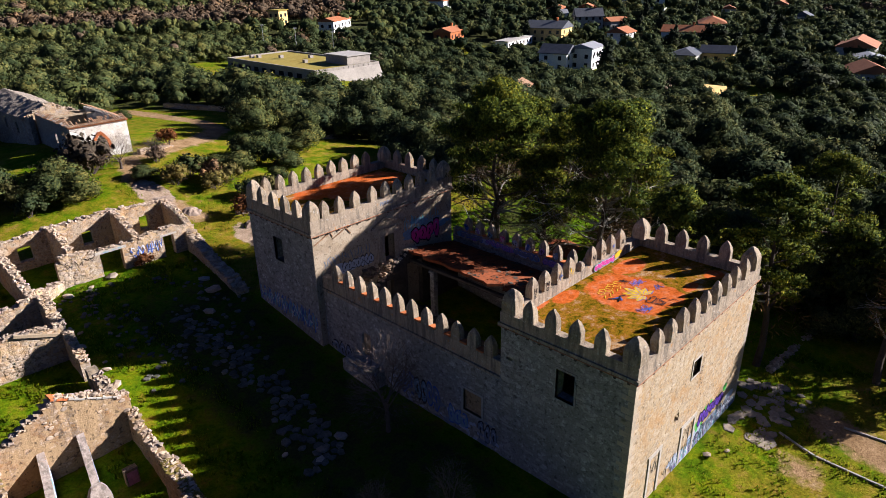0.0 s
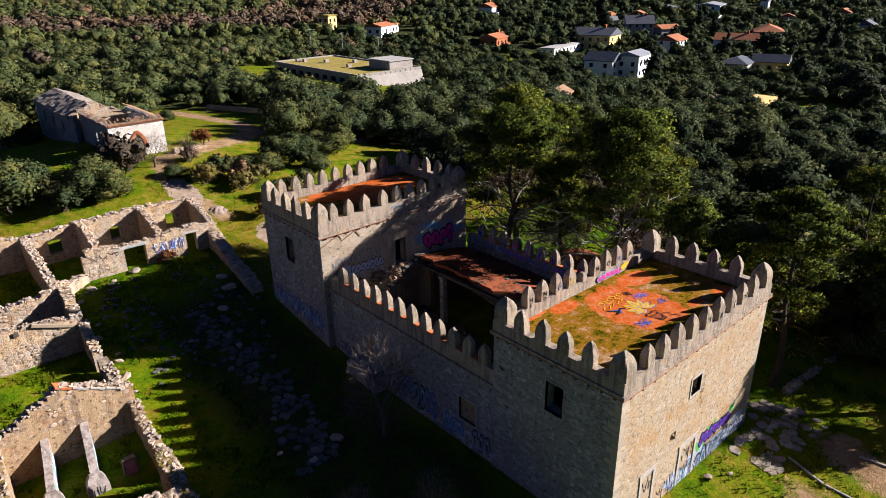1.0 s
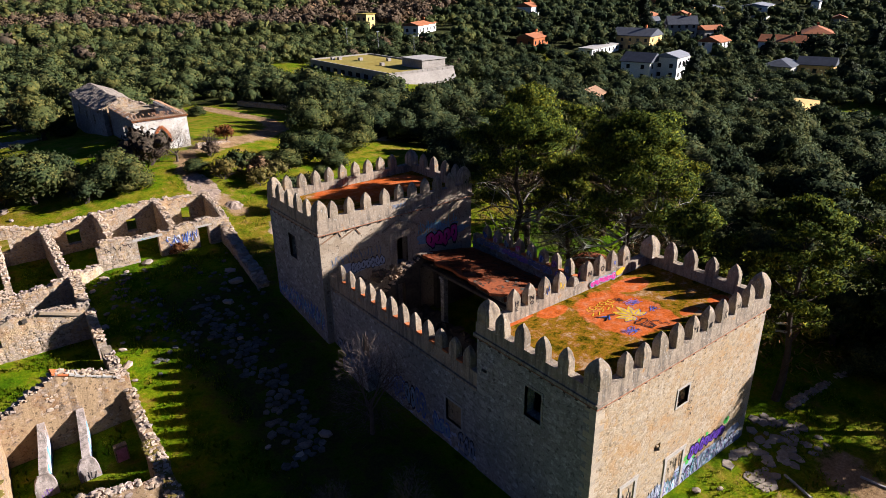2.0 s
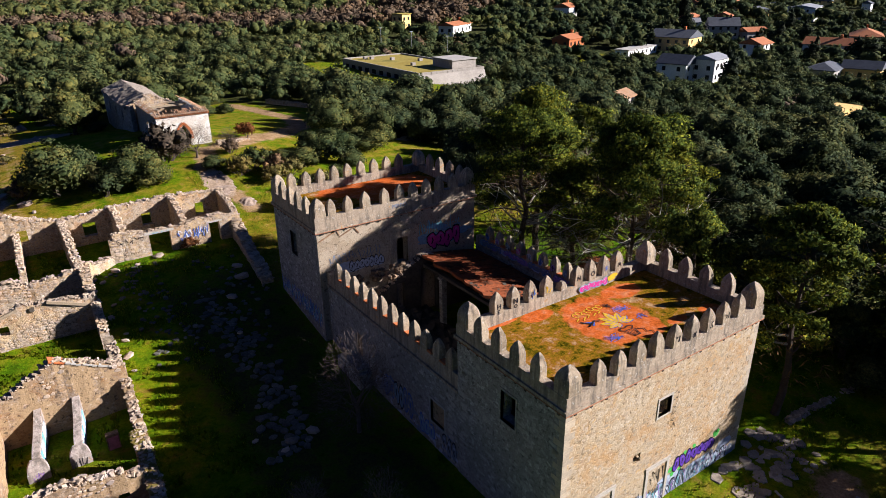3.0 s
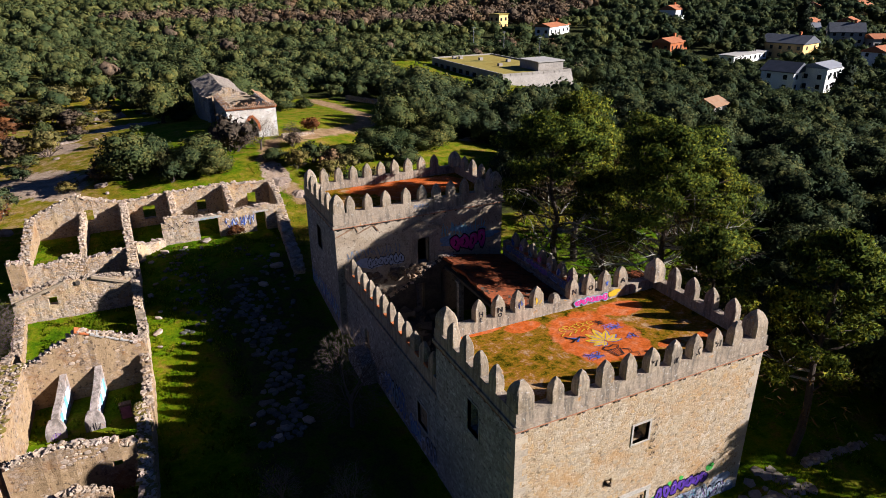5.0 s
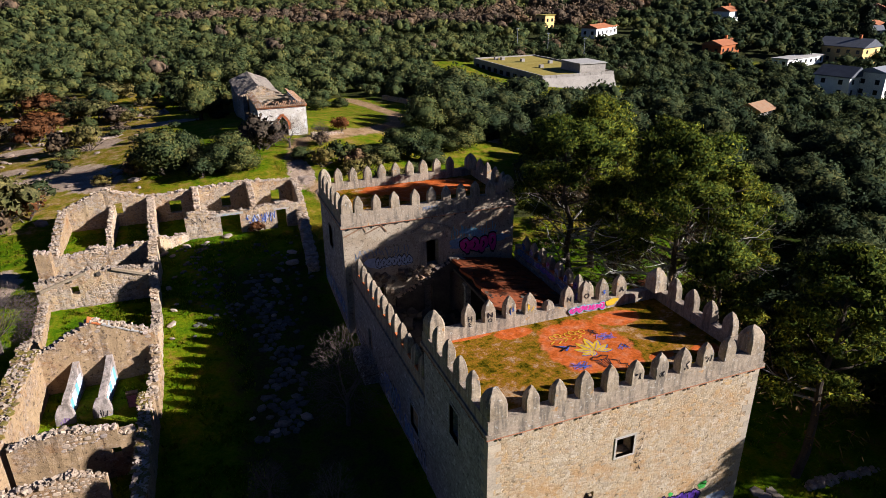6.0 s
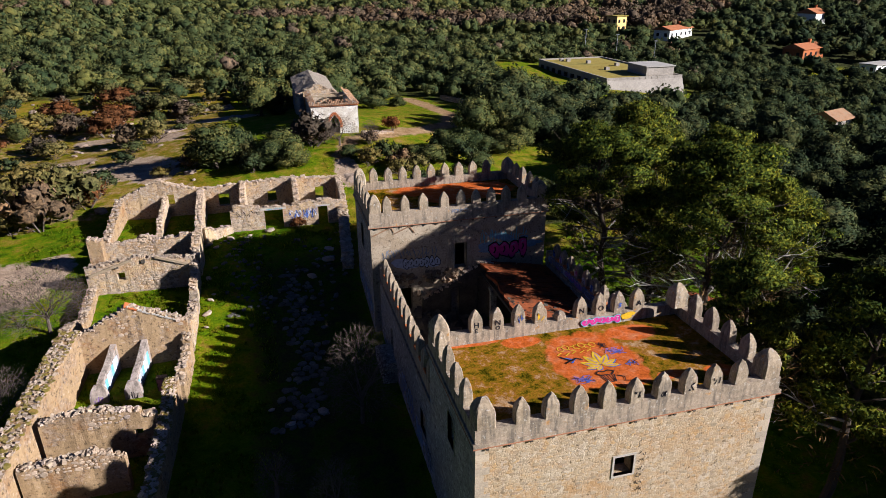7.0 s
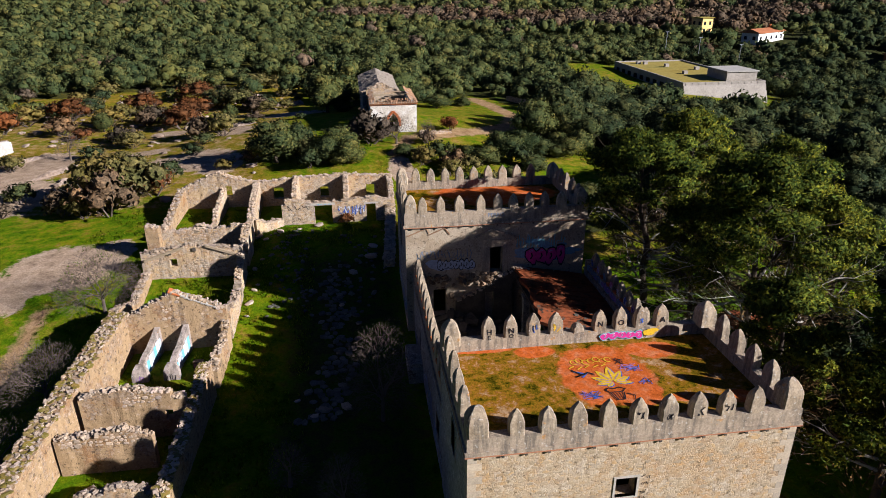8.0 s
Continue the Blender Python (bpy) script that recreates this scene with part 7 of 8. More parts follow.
OAKS, OLIVE_OAKS = [], []
for _s in range(10):
    _q, _v, _f, _l = oak_template(100 + _s, 2100, 0.13, 1, k=0.80)
    (OAKS if _s < 5 else OLIVE_OAKS).append(tree_thing("holm_oak", "round dark green holm oak" if _s < 5 else "spreading olive-grey holm oak", "tree", "holm oaks", oak_trunk(_s, 4.6), mesh_of("crown", _q, _v, _f, [M_OAK if _s < 5 else M_OLIVEOAK]), M_BARK))
SHRUBS = []
for _s, (_m, _lab) in enumerate(((M_SHRUB, "olive-brown shrub in the clearing"), (M_SHRUB, "low dry shrub in the clearing"), (M_RUSTLEAF, "russet-leaved shrub in the clearing"), (M_OAK, "small dark green shrub"), (M_BAREWOOD, "leafless brown shrub in the clearing"))):
    _rng = np.random.default_rng(300 + _s)
    _lo = oak_lobes(_rng, 1.5, 2.0)
    _q = leaf_cloud(_rng, _lo, 420, 0.11, 0.8, (0.6, 1.1))
    _v, _f = core(_rng, _lo, 1, 0.66)
    _g = Geo()
    for _i in range(5):
        _a = _rng.uniform(0, 6.28)
        branch_geo(_g, _rng, (0, 0, -0.2), Vector((math.cos(_a) * 0.7, math.sin(_a) * 0.7, 1)).normalized(), 1.5, 0.05, 1, 4)
    SHRUBS.append(tree_thing("shrub", _lab, "shrub", "scrub", _g, mesh_of("crown", _q, _v, _f, [_m]), M_TWIG))

USED = set()


def plant(templates, k, x, y, s, rz, sz=1.0, dz=None):
    t = templates[k % len(templates)]
    dz = (-0.75 * s * sz if templates is not SHRUBS else -0.1) if dz is None else dz
    m = pose(x, y, ground_z(x, y) + dz, 0, 0, rz) @ Matrix.Diagonal((s, s, s * sz, 1))
    if id(t) not in USED:
        USED.add(id(t))
        t.matrix_basis = m
        return t
    return copy_thing(t, m)


# Middle of the camera's path; the woods are culled and sorted from here.
VIEW_POINT = (-14.0, -17.0)
_rw = random.Random(11)
for _x, _y, _s, _k in ((-35.0, 49.8, 1.2, 4), (-32.6, 48.8, 1.2, 0), (-30.0, 49.0, 1.3, 4), (-33.6, 52.5, 1.3, 1), (-30.8, 52.0, 1.5, 0), (-28.4, 51.8, 1.3, 1), (-26.6, 54.0, 1.4, 2), (-28.6, 55.2, 1.2, 0), (-31.8, 55.0, 1.2, 3),
                       (-31.2, 96.2, 1.8, 2), (-34.7, 119.5, 1.9, 2), (-60.2, 92.7, 1.8, 2), (-42.6, 108.8, 1.8, 2), (-32.9, 104.0, 1.7, 2), (-25.1, 109, 2.2, 0), (-29, 112, 2.0, 1), (-58.9, 99, 2.0, 0), (-44.8, 96.5, 1.8, 0), (-21.5, 106, 1.7, 4), (-38, 99, 1.7, 4), (-50, 90, 1.7, 4), (-0.9, 64.6, 1.3, 4), (-39, 84, 1.5, 4), (-36.5, 80, 1.4, 0)):
    plant(SHRUBS, _k, _x, _y, _s * (1.3 if _y < 60 and _x < -20 else 0.8), _rw.uniform(0, 360), 1.0 if _y < 60 and _x < -20 else 0.75)
# hand-set oaks round the chapel and the clearings
for _x, _y, _s in ((31.0, 10.2, 1.3), (33.4, 12.2, 1.35), (35.4, 14.6, 1.35), (29.2, 6.6, 1.2), (36.5, 8.5, 1.3), (27.4, 9.6, 1.1), (40.0, 17.0, 1.4), (33.5, 4.0, 1.3), (32.4, 7.6, 1.4), (37.8, 12.0, 1.4), (29.4, 12.4, 1.1)):
    plant(OAKS, _rw.randrange(5), _x, _y, _s, _rw.uniform(0, 360), 0.95)
# Mostly out of view, added to shade the ground under the south-east pines.
for _x, _y, _s in ((31.2, -6.8, 1.3), (33.4, -9.8, 1.5), (34.6, -5.2, 1.3), (28.2, -3.6, 0.9), (31.4, -3.0, 1.1)):
    plant(OLIVE_OAKS, _rw.randrange(5), _x, _y, _s, _rw.uniform(0, 360), 1.05)
for _x, _y, _s in ((-13.6, 60.8, 1.0), (-11.2, 62.4, 0.75), (-7.6, 58.6, 1.05), (-4.7, 57.8, 1.0), (-6.0, 60.6, 0.8), (2.4, 59.4, 0.62), (12.3, 57.2, 1.05), (10.4, 58.0, 0.72), (14.6, 58.6, 0.8), (20.6, 61.6, 1.0), (23.6, 61.0, 1.1), (26.2, 63.0, 1.05), (17.6, 60.0, 0.75),
                   (24.4, 66.0, 0.85), (28.4, 67.5, 1.0), (31.5, 72.0, 0.95), (35.0, 78.5, 1.0), (35.5, 85.0, 1.0), (38.0, 91.0, 1.1), (-6.2, 98.4, 0.8), (-5.4, 92.0, 0.7), (11.6, 99.0, 1.1), (17.0, 103.0, 0.8)):
    plant(OLIVE_OAKS, _rw.randrange(5), _x, _y, _s, _rw.uniform(0, 360), _rw.uniform(0.72, 0.85))
for _x, _y, _s in ((27.5, -1.5, 0.83), (29.5, 1.2, 0.92), (31.5, 3.8, 0.92), (28.5, 5.2, 0.83), (33.5, 6.2, 1.0), (30.5, 9.5, 0.92), (34.5, -0.5, 1.0), (26.5, 12.5, 0.74), (30.5, 17.2, 0.83), (37.5, 6.0, 1.1), (40.0, 9.0, 1.1), (14.5, 52.5, 0.62), (18.0, 55.5, 0.8)):
    plant(OLIVE_OAKS, _rw.randrange(5), _x, _y, _s, _rw.uniform(0, 360), _rw.uniform(0.85, 1.0))
for _x, _y, _s, _k in ((-1.8, 63.4, 1.5, 4), (-9.8, 61.0, 0.9, 0), (-9.4, 57.2, 0.8, 3), (-16.4, 62.4, 0.8, 4), (4.4, 56.2, 0.8, 0), (6.4, 57.2, 0.9, 3), (8.2, 55.4, 0.8, 4), (9.8, 54.6, 0.7, 0), (16.4, 56.6, 0.9, 3), (-8.4, 109.5, 1.5, 1), (-23.2, 80.0, 1.2, 0), (-26.8, 80.9, 1.1, 4), (7.0, 46.8, 0.6, 2), (5.6, 63.2, 0.6, 4), (9.5, 68.5, 0.6, 2), (7.5, 53.5, 0.7, 0), (9.5, 50.2, 0.7, 3), (-5.0, 43.0, 0.35, 2), (11.5, 49.5, 0.8, 0), (13, 45, 0.9, 3), (15, 41, 1.0, 0)):
    plant(SHRUBS, _k, _x, _y, _s, _rw.uniform(0, 360))


# Bearings the camera sweeps; no wood is planted outside them.
def in_view(x, y, margin=0.0):
    a = math.degrees(math.atan2(y - VIEW_POINT[1], x - VIEW_POINT[0]))
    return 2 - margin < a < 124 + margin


BARE_BELT = [(20, 370), (75, 320), (110, 290), (150, 280), (200, 330), (260, 380)]
# scrub in the western clearing, and the edge of the closed wood
near, mid, far, bare, shrubs = [], [], [], [], []
_y = -60.0
while _y < 300:
    _x = -190.0
    while _x < 330:
        px, py = _x + _rw.uniform(-2.2, 2.2), _y + _rw.uniform(-2.2, 2.2)
        _x += 4.6
        dist = math.hypot(px - VIEW_POINT[0], py - VIEW_POINT[1])
        if dist > 270 or dist < 30 or not in_view(px, py):
            continue
        p = woods(px, py)
        keep = _rw.random()
        if keep > p:
            continue
        s = 0.68 + 0.75 * _rw.random() ** 1.5
        if p < 0.7 and px < 0 and (py < 90 or _rw.random() < 0.75):
            shrubs.append((px, py, s * _rw.uniform(0.8, 1.45) * (0.55 if px > -18 else 0.7 if py < 90 else 0.95)))
        elif (near_line(px, py, BARE_BELT) < 34 and _rw.random() < 0.9) or (dist > 150 and _rw.random() < 0.015):
            bare.append((px, py, s * 1.1))
        else:
            mid.append((px, py, s))
    _y += 4.6
mid.sort(key=lambda q: math.hypot(q[0] - VIEW_POINT[0], q[1] - VIEW_POINT[1]))
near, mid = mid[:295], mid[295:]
_y = -60.0
while _y < 900:
    _x = -560.0
    while _x < 900:
        px, py = _x + _rw.uniform(-3.6, 3.6), _y + _rw.uniform(-3.6, 3.6)
        _x += 7.4
        dist = math.hypot(px - VIEW_POINT[0], py - VIEW_POINT[1])
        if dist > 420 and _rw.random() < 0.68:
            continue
        if dist <= 270 or dist > 900 or not in_view(px, py):
            continue
        if _rw.random() > woods(px, py) * 0.96:
            continue
        s = _rw.uniform(0.95, 1.6) * (1.35 if dist > 420 else 1.0)
        if (near_line(px, py, BARE_BELT) < 38 and _rw.random() < 0.9) or (dist > 480 and noise.noise((px * 0.01, py * 0.01, 3.0)) > 0.2 and _rw.random() < 0.3):
            bare.append((px, py, s * 1.2))
        else:
            far.append((px, py, s))
    _y += 7.4
for px, py, s in near:
    plant(OAKS if px > 24 or (px > 8 and py > 95) else OLIVE_OAKS, _rw.randrange(5), px, py, s, _rw.uniform(0, 360), _rw.uniform(0.8, 1.15))
for px, py, s in shrubs[:290]:
    plant(SHRUBS, _rw.choice((0, 0, 0, 1, 1, 1, 0, 3, 3, 3, 4, 4, 2)), px, py, s, _rw.uniform(0, 360), _rw.uniform(0.65, 0.95))


def joined_wood(name, label, spots, templates, material, seed):
    """Trees past counting, as one mesh."""
    rng = np.random.default_rng(seed)
    Q, N, V, F, base = [], [], [], [], 0
    for px, py, s in spots:
        (q, nrm, corners), v, f = templates[int(rng.integers(len(templates)))]
        a = rng.uniform(0, 2 * math.pi)
        R = np.array([[math.cos(a), -math.sin(a), 0], [math.sin(a), math.cos(a), 0], [0, 0, rng.uniform(0.8, 1.2)]]) * s
        o = np.array([px, py, ground_z(px, py) - 0.3])
        Q.append(q @ R.T + o)
        N.append(nrm @ (R / s).T)
        V.append(v @ R.T + o)
        F.append(f + base)
        base += len(v)
    me = mesh_of(name, (np.concatenate(Q), np.concatenate(N), corners), np.concatenate(V), np.concatenate(F), [material])
    return tagged(new(name, me), label, "woodland", kind="stuff")


# Lighter or darker leaves by bearing from the camera's path.
_edge = lambda q: math.degrees(math.atan2(q[1] - VIEW_POINT[1], q[0] - VIEW_POINT[0])) + 9 * noise.noise((q[0] * 0.02, q[1] * 0.02, 7.0)) > 55
_mids = [oak_template(130 + s, 290, 0.25, 1, 2.8, 4.4, 6, 0.84) for s in range(8)]
_mids = [(q, v, f) for q, v, f, _ in _mids]
_fars = [oak_template(140 + s, 60, 0.50, 1, 3.2, 4.8, 3, 0.88)[:3] for s in range(8)]
joined_wood("holm_oak_wood", "closed olive-green holm oak wood", [q for q in mid if _edge(q)], _mids, M_OLIVEOAK, 1)
joined_wood("holm_oak_wood", "closed dark green holm oak wood", [q for q in mid if not _edge(q)], _mids, M_OAK, 4)
joined_wood("distant_wood", "distant olive holm oak wood", [q for q in far if _edge(q)], _fars, M_OLIVEOAK, 2)
joined_wood("distant_wood", "distant dark holm oak wood", [q for q in far if not _edge(q)], _fars, M_OAK, 5)
joined_wood("leafless_wood", "brownish leafless trees in the distance", bare, [oak_template(150 + s, 70, 0.40, 1, 3.0, 5.0, 3, 0.7)[:3] for s in range(4)], M_BAREWOOD, 3)


# ---- pines beside the castle ----
def pine(x, y, h, r, seed, lean=(0, 0), needles=9000, low=0.42, limbs=15, dead=10, wide=1.0, label="tall olive-green pine with bare lower limbs"):
    """Pine with a forked trunk, tiers of needle tufts on the outer limbs and an uneven rounded top."""
    rng = np.random.default_rng(seed)
    z = ground_z(x, y)
    t = thing("pine", (x, y, z), label, "tree", "pines by the castle")
    g = Geo()
    top = Vector((lean[0], lean[1], h * 0.84))
    pts = [Vector((0, 0, -0.4))]
    for i in range(1, 7):
        s = i / 6
        pts.append(Vector((top.x * s ** 1.4 + 0.14 * rng.normal(), top.y * s ** 1.4 + 0.14 * rng.normal(), -0.4 + (top.z + 0.4) * s)))
    r0 = 0.017 * h + 0.06
    g.tube(pts, [r0 * (1 - 0.8 * i / 6) for i in range(7)], 8)

    def along(s):
        k = min(5, int(s * 6))
        return pts[k] + (pts[k + 1] - pts[k]) * (s * 6 - k)

    lobes = []
    for i in range(limbs):
        s = low + (0.97 - low) * (i + 0.5) / limbs
        a = i * 2.4 + rng.uniform(-0.5, 0.5)
        p = along(s)
        # broad shoulders about the middle of the crown, narrowing to the top
        k = (s - low) / (1 - low)
        reach = r * (0.62 + 1.1 * k - 1.35 * k * k) * rng.uniform(0.7, 1.2) * wide
        rise = 0.35 + 0.7 * k
        d = Vector((math.cos(a), math.sin(a), rise)).normalized()
        branch_geo(g, rng, p, d, reach * 0.95, r0 * 0.40 * (1.25 - s), 2, 4, 0.4, 2, 0.5)
        for u, side in ((1.0, 0.0), (0.84, 0.42), (0.80, -0.42), (0.60, 0.25), (0.55, -0.3)):
            if u < 0.7 and rng.random() < 0.65 or rng.random() < 0.12:
                continue
            c, sn = math.cos(a + side), math.sin(a + side)
            e = p + Vector((c, sn, rise)).normalized() * reach * u
            lr = r * rng.uniform(0.11, 0.21)
            lobes.append((e.x, e.y, e.z + rng.uniform(-0.1, 0.5), lr, lr * rng.uniform(0.4, 0.6)))
    for i in range(16):
        a = rng.uniform(0, 6.28)
        q = r * 0.42 * math.sqrt(rng.uniform(0, 1))
        lr = r * rng.uniform(0.13, 0.22)
        lobes.append((top.x + q * math.cos(a), top.y + q * math.sin(a), h * (0.97 - 0.13 * (q / r / 0.42) ** 2) - lr * 0.5, lr, lr * 0.65))
    me = g.mesh("trunk")
    me.materials.append(M_BARK)
    o = new("trunk", me)
    o.parent = t
    cards = leaf_cloud(rng, lobes, needles, 0.155, 0.7, (0.6, 1.28), 0.3, 3, 2.0, 0.3)
    v, f = core(rng, lobes, 1, 0.62)
    c = new("crown", mesh_of("crown", cards, v, f, [M_PINE]))
    c.parent = t
    # brown dying sprays and twigs on the lower limbs
    n = 150 * dead
    a = rng.uniform(0, 6.28, n)
    u = r * rng.uniform(0.12, 0.72, n)
    c0 = np.stack([u * np.cos(a), u * np.sin(a), h * rng.uniform(max(0.2, low - 0.22), low + 0.16, n)], 1)
    ax = np.stack([np.cos(a), np.sin(a), rng.uniform(-0.5, 0.9, n)], 1) + 0.5 * rng.normal(size=(n, 3))
    ax /= np.linalg.norm(ax, axis=1)[:, None]
    sd = np.cross(ax, rng.normal(size=(n, 3)))
    sd /= np.linalg.norm(sd, axis=1)[:, None]
    ln, wd = rng.uniform(0.12, 0.42, n)[:, None], rng.uniform(0.012, 0.05, n)[:, None]
    q = np.stack([c0 - ax * ln, c0 - sd * wd, c0 + ax * ln, c0 + sd * wd], 1).reshape(-1, 3)
    o = new("dry_spray", mesh_of("dry_spray", (q, None, 4), np.zeros((0, 3)), np.zeros((0, 3), int), [M_DRYPINE]))
    o.parent = t
    tagged(o, "brown dry needles and twigs", kind="stuff")
    gd = Geo()
    for i in range(dead):
        p = along(rng.uniform(max(0.18, low - 0.25), low + 0.12))
        a = rng.uniform(0, 6.28)
        branch_geo(gd, rng, p, Vector((math.cos(a), math.sin(a), rng.uniform(-0.1, 0.6))).normalized(), r * rng.uniform(0.5, 1.0), 0.10, 2, 4, 0.5, 3, 0.55)
    me = gd.mesh("dead_branch")
    me.materials.append(M_DEAD)
    o = new("dead_branch", me)
    o.parent = t
    tagged(o, "bleached dead limbs")
    return t


# x, y, height, crown radius, lean, needle clumps, start of the crown, dead limbs
for _i, (_x, _y, _h, _r, _lx, _ly, _n, _low, _dead) in enumerate((
        (18.8, 24.2, 16.6, 5.5, -2.6, -2.4, 28000, 0.44, 16), (23.2, 27.2, 16.4, 4.6, -0.8, -0.6, 14000, 0.46, 6),
        (22.2, 15.4, 17.0, 6.0, -1.6, -1.2, 28000, 0.46, 20), (26.6, 15.6, 13.4, 4.2, 0.6, 0.4, 12000, 0.42, 8),
        (19.0, 6.6, 12.4, 3.6, -0.9, 0.4, 16000, 0.40, 9), (19.4, 0.5, 13.4, 4.3, 2.6, 1.4, 22000, 0.36, 2),
        (20.2, 19.4, 12.8, 3.4, -0.6, 0.2, 10000, 0.46, 14), (23.0, -6.2, 12.0, 2.3, 5.0, -0.2, 8000, 0.55, 5), (30.2, -1.6, 8.6, 3.6, 0, 0, 8000, 0.36, 4),
        (31.2, 19.0, 11.6, 4.2, 0, 0, 8000, 0.4, 3), (28.4, 31.0, 12.0, 4.2, 0, 0, 8000, 0.4, 3), (32.4, 25.4, 11.6, 4.2, 0, 0, 8000, 0.4, 3),
        (34.6, -5.5, 9.8, 4.0, 0, 0, 7000, 0.4, 2), (36.0, 33.0, 11.4, 4.2, 0, 0, 6000, 0.4, 2), (38.0, 2.0, 12.0, 4.4, 0, 0, 6000, 0.4, 2),
        # Unseen pines, added only to throw shade on the south-east ground.
        (36.0, -10.5, 12.6, 4.4, 0, 0, 5000, 0.3, 2), (31.4, -7.6, 11.6, 3.8, 0.6, 0, 7000, 0.35, 2),
        (27.0, -10.6, 7.6, 2.8, 0, 0, 5000, 0.5, 2), (30.5, -11.8, 9.4, 3.0, 0, 0, 5000, 0.55, 2), (24.6, -9.6, 6.6, 2.2, 0, 0, 4000, 0.55, 2))):
    pine(_x, _y, _h, _r, 500 + _i, (_lx, _ly), _n, _low, 16 if _i < 9 else 12, _dead)


# ---- leafless trees ----
def leafless(x, y, h, seed, label, spread=0.8, twigs=6, fine=900):
    rng = np.random.default_rng(seed)
    z = ground_z(x, y)
    t = thing("leafless_tree", (x, y, z), label, "tree", "leafless trees")
    g = Geo()
    g.tube([(0, 0, -0.3), (0.05, 0.03, h * 0.15), (0.05, 0.08, h * 0.3)], [0.16, 0.13, 0.10], 7)
    me = g.mesh("trunk")
    me.materials.append(M_TWIG)
    o = new("trunk", me)
    o.parent = t
    for i in range(twigs):
        a = 6.28 * i / twigs + rng.uniform(-0.4, 0.4)
        g = Geo()
        branch_geo(g, rng, (0.05, 0.06, h * rng.uniform(0.15, 0.3)), Vector((math.cos(a) * spread, math.sin(a) * spread, 1)).normalized(), h * 0.36, 0.06, 4 if h > 5 else 3, 3, 0.4, 3 if h > 5 else 4, 0.68)
        me = g.mesh("branch")
        me.materials.append(M_TWIG)
        o = new("branch", me)
        o.parent = t
    # the fine outer twigs
    n = int(fine * 1.8)
    if n:
        d = rng.normal(size=(n, 3))
        d[:, 2] = np.abs(d[:, 2]) * 0.9 - 0.15
        d /= np.linalg.norm(d, axis=1)[:, None]
        R = h * 0.5 * spread + 0.5
        c = d * (rng.uniform(0.35, 1.0, n) ** 0.6)[:, None] * np.array([R, R, h * 0.66]) + np.array([0, 0, h * 0.3])
        a = d + 0.5 * rng.normal(size=(n, 3))
        a /= np.linalg.norm(a, axis=1)[:, None]
        b = np.cross(a, rng.normal(size=(n, 3)))
        b /= np.linalg.norm(b, axis=1)[:, None]
        s = h * 0.034 * rng.uniform(0.5, 1.5, size=n)[:, None]
        q = np.stack([c - a * s, c + b * 0.009, c + a * s, c - b * 0.009], 1).reshape(-1, 3)
        o = new("twig_spray", mesh_of("twig_spray", (q, None, 4), np.zeros((0, 3)), np.zeros((0, 3), int), [M_TWIG]))
        o.parent = t
    return t


leafless(-3.0, 14.2, 7.4, 1, "grey leafless tree against the castle wall", 0.52, 9, 1500)
leafless(-24.6, 29.4, 5.8, 2, "grey leafless tree behind the ruin", 1.0, 9, 2600)
leafless(-25.2, 19.0, 4.8, 3, "grey leafless tree behind the ruin", 1.0, 8, 2000)
leafless(-25.2, 12.5, 3.8, 4, "grey leafless tree behind the ruin", 1.0, 5)
leafless(5.6, 63.4, 3.4, 5, "twisted dead tree by the chapel", 0.5, 4)
leafless(1.6, 63.2, 4.2, 9, "grey leafless tree before the chapel door", 1.1, 7, 1500)
leafless(-42.8, 73.5, 4.6, 6, "thin leafless tree in the clearing", 0.6, 5)
leafless(-5.5, 6.5, 4.2, 7, "thin leafless sapling in the shade", 0.4, 4)
leafless(-8.5, 9.0, 3.2, 8, "thin leafless sapling in the shade", 0.4, 4)

_rng = np.random.default_rng(77)
_hedge = new("hedge", mesh_of("hedge", leaf_cloud(_rng, HEDGE_LOBES, 2600, 0.4, 0.5, (0.8, 1.1), 0.15, 3), *core(_rng, HEDGE_LOBES, 1, 0.85), [M_CONIFER]))
tagged(_hedge, "clipped dark green hedge along a garden", "hedge")
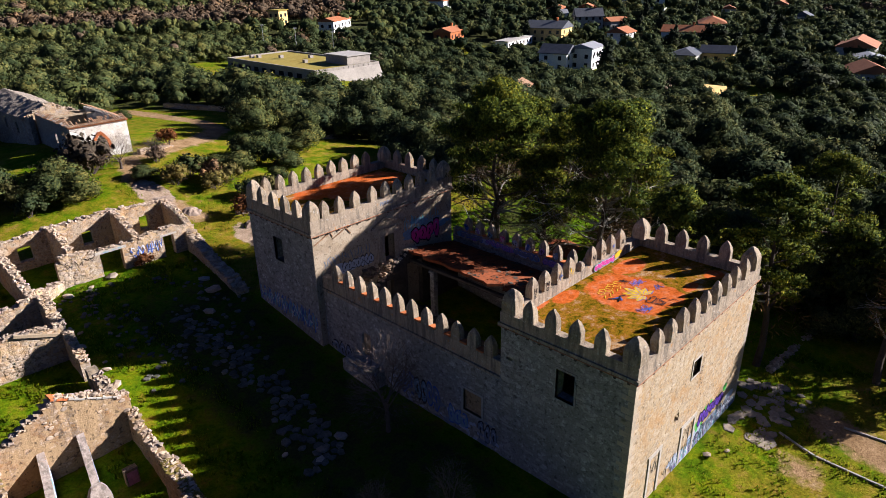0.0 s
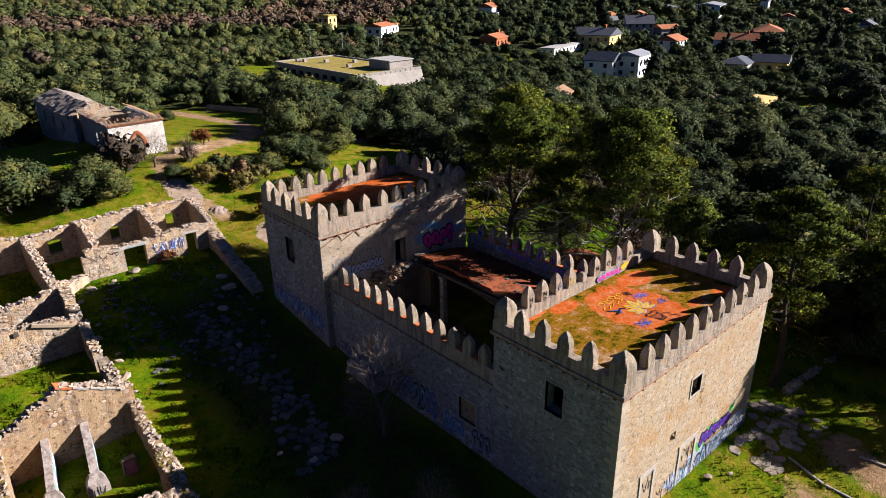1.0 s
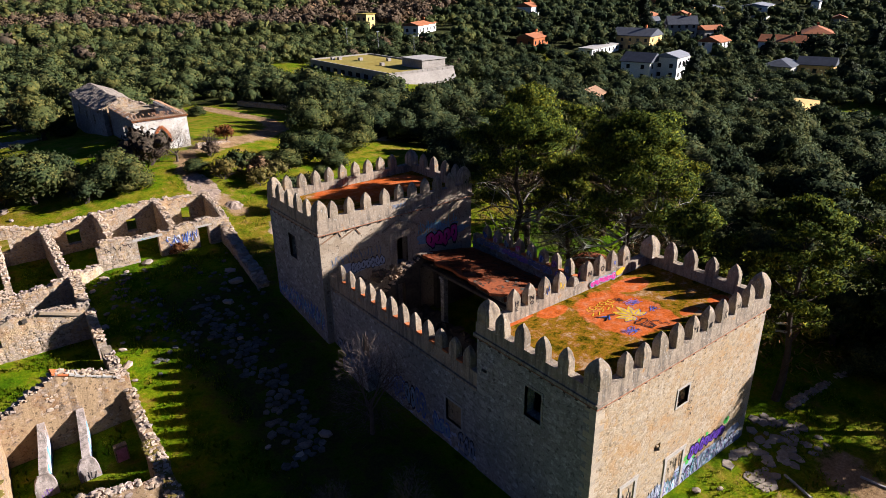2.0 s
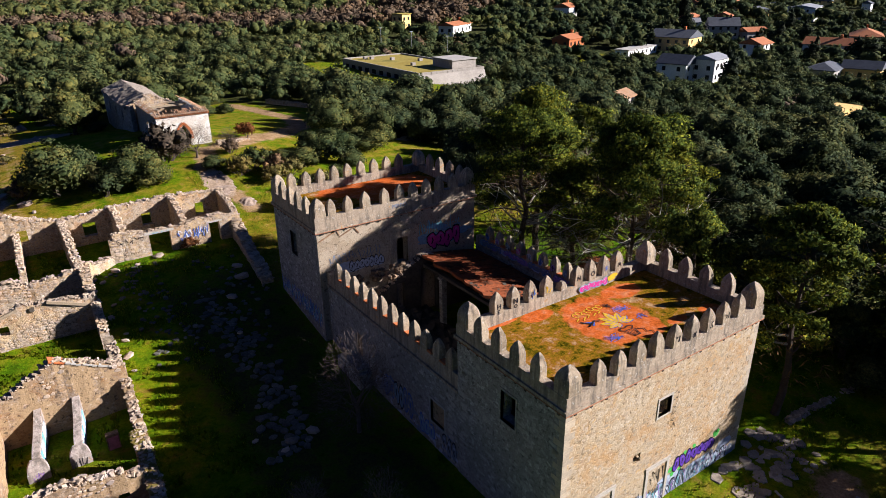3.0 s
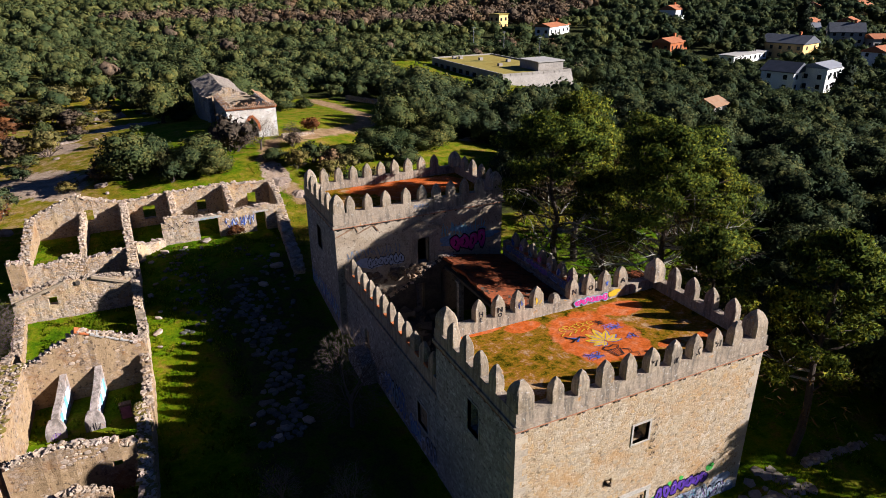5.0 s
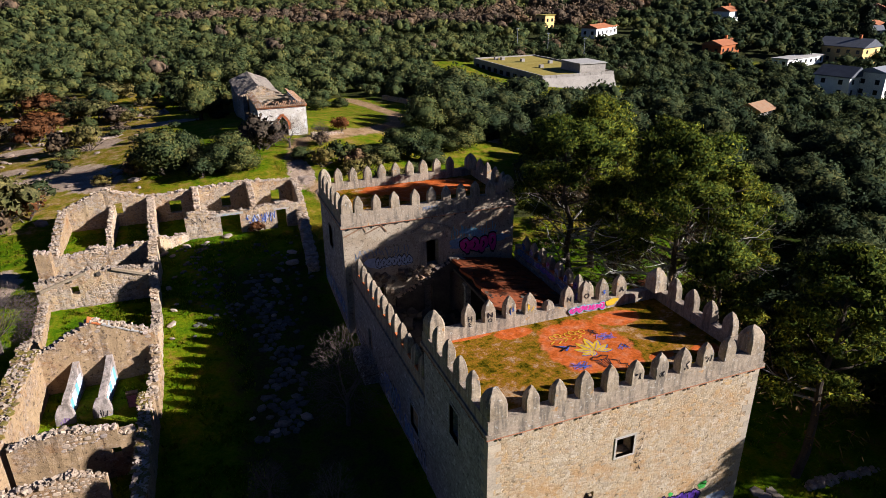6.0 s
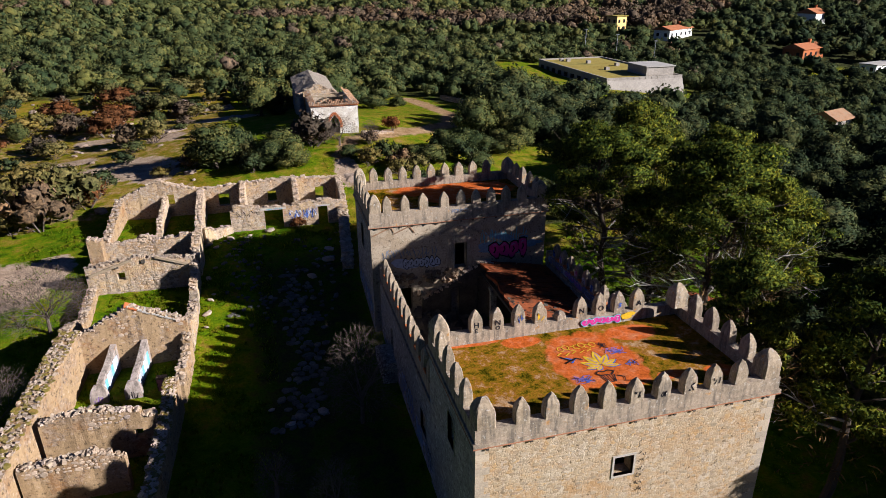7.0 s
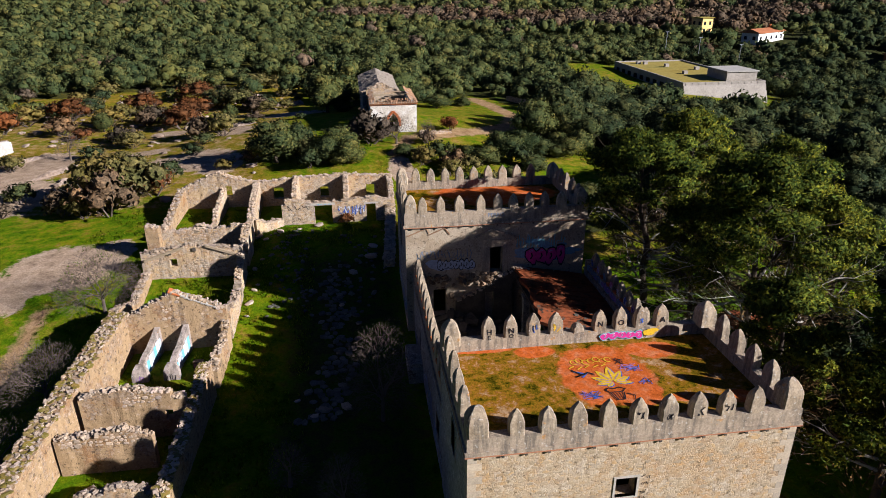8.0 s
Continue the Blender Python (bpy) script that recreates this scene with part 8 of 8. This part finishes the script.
# dark cypress and round garden trees in the valley
for _k, (_x, _y, _h, _r) in enumerate(((178, 108, 12, 3.0), (283, 94, 17, 3.6), (184, 49, 9, 6.0), (236, 112, 12, 3), (262, 150, 11, 3), (172, 42, 8, 5.0), (200, 70, 9, 4), (226, 178, 11, 2), (270, 112, 9, 5), (262, 104, 9, 5), (256, 98, 8, 4.5), (300, 150, 13, 3), (292, 158, 12, 3), (250, 190, 11, 4), (276, 196, 12, 4.5), (310, 225, 14, 4), (232, 208, 11, 3), (340, 180, 14, 3.4), (360, 160, 13, 3.2), (268, 84, 16, 3.4))):
    _rng = np.random.default_rng(900 + _k)
    _z = ground_z(_x, _y)
    _lo = [(_r * 0.25 * _rng.normal(), _r * 0.25 * _rng.normal(), _h * (0.12 + 0.8 * i / 9), _r * (1.0 - 0.85 * i / 9) if _r < 3.9 else _r * 0.8 * math.sin(math.pi * (0.2 + 0.75 * i / 9)), _h * 0.11) for i in range(10)]
    _q = leaf_cloud(_rng, _lo, 900, 0.5)
    _v, _f = core(_rng, _lo, 1, 0.8)
    _t = thing("garden_conifer", (_x, _y, _z), "dark green garden conifer", "tree", "garden conifers")
    part("trunk", Geo().tube([(_x, _y, _z - 0.5), (_x, _y, _z + _h * 0.5)], [0.3, 0.15]), M_BARK, _t)
    _c = new("crown", mesh_of("crown", _q, _v, _f, [M_CONIFER]))
    _c.parent = _t


# ---- grass ----
def grass(name, label, spots, size, seed):
    rng = np.random.default_rng(seed)
    p = np.array(spots)
    n = len(p)
    a = rng.uniform(0, 2 * math.pi, n)
    d = np.stack([np.cos(a), np.sin(a), np.zeros(n)], 1)
    h = size * rng.uniform(0.5, 1.5, n)[:, None]
    lean = rng.normal(size=(n, 3)) * 0.35
    lean[:, 2] = 1
    w = h * 0.28
    v = np.stack([p - d * w, p + d * w, p + d * w * 0.3 + lean * h, p - d * w * 0.3 + lean * h * 0.95], 1).reshape(-1, 3)
    up = np.zeros((4 * n, 3))
    up[:, 2] = 1
    me = mesh_of(name, (v, up, 4), np.zeros((0, 3)), np.zeros((0, 3), int), [M_GRASS])
    return tagged(new(name, me), label, "grass", kind="stuff")


_sp = []
for _x0, _x1, _y0, _y1, _n in ((-14, -8, 8, 43, 9000), (-8, -1, 36, 43.4, 2500), (-21, -15, 24.8, 33.6, 3500), (-21, -15, 15.4, 23.8, 2500), (2, 24, -12, -0.5, 8000), (-22, -15, 40, 48.5, 2000), (-14, -1, 44.3, 48.6, 1200), (-21, -15, 5, 14.5, 1500), (-30, -22.8, 4, 50, 6000), (15, 34, -2, 36, 8000), (-1, 12, 33, 60, 5000)):
    for _i in range(_n):
        _x, _y = _rw.uniform(_x0, _x1), _rw.uniform(_y0, _y1)
        if noise.noise((_x * 0.45, _y * 0.45, 5)) + noise.noise((_x * 1.7, _y * 1.7, 6)) * 0.5 < -0.05 or cover(_x, _y)[0] > 0.6:
            continue
        _sp.append((_x, _y, ground_z(_x, _y) + 0.0))
grass("grass_tufts", "tufts of bright green winter grass", _sp, 0.14, 5)
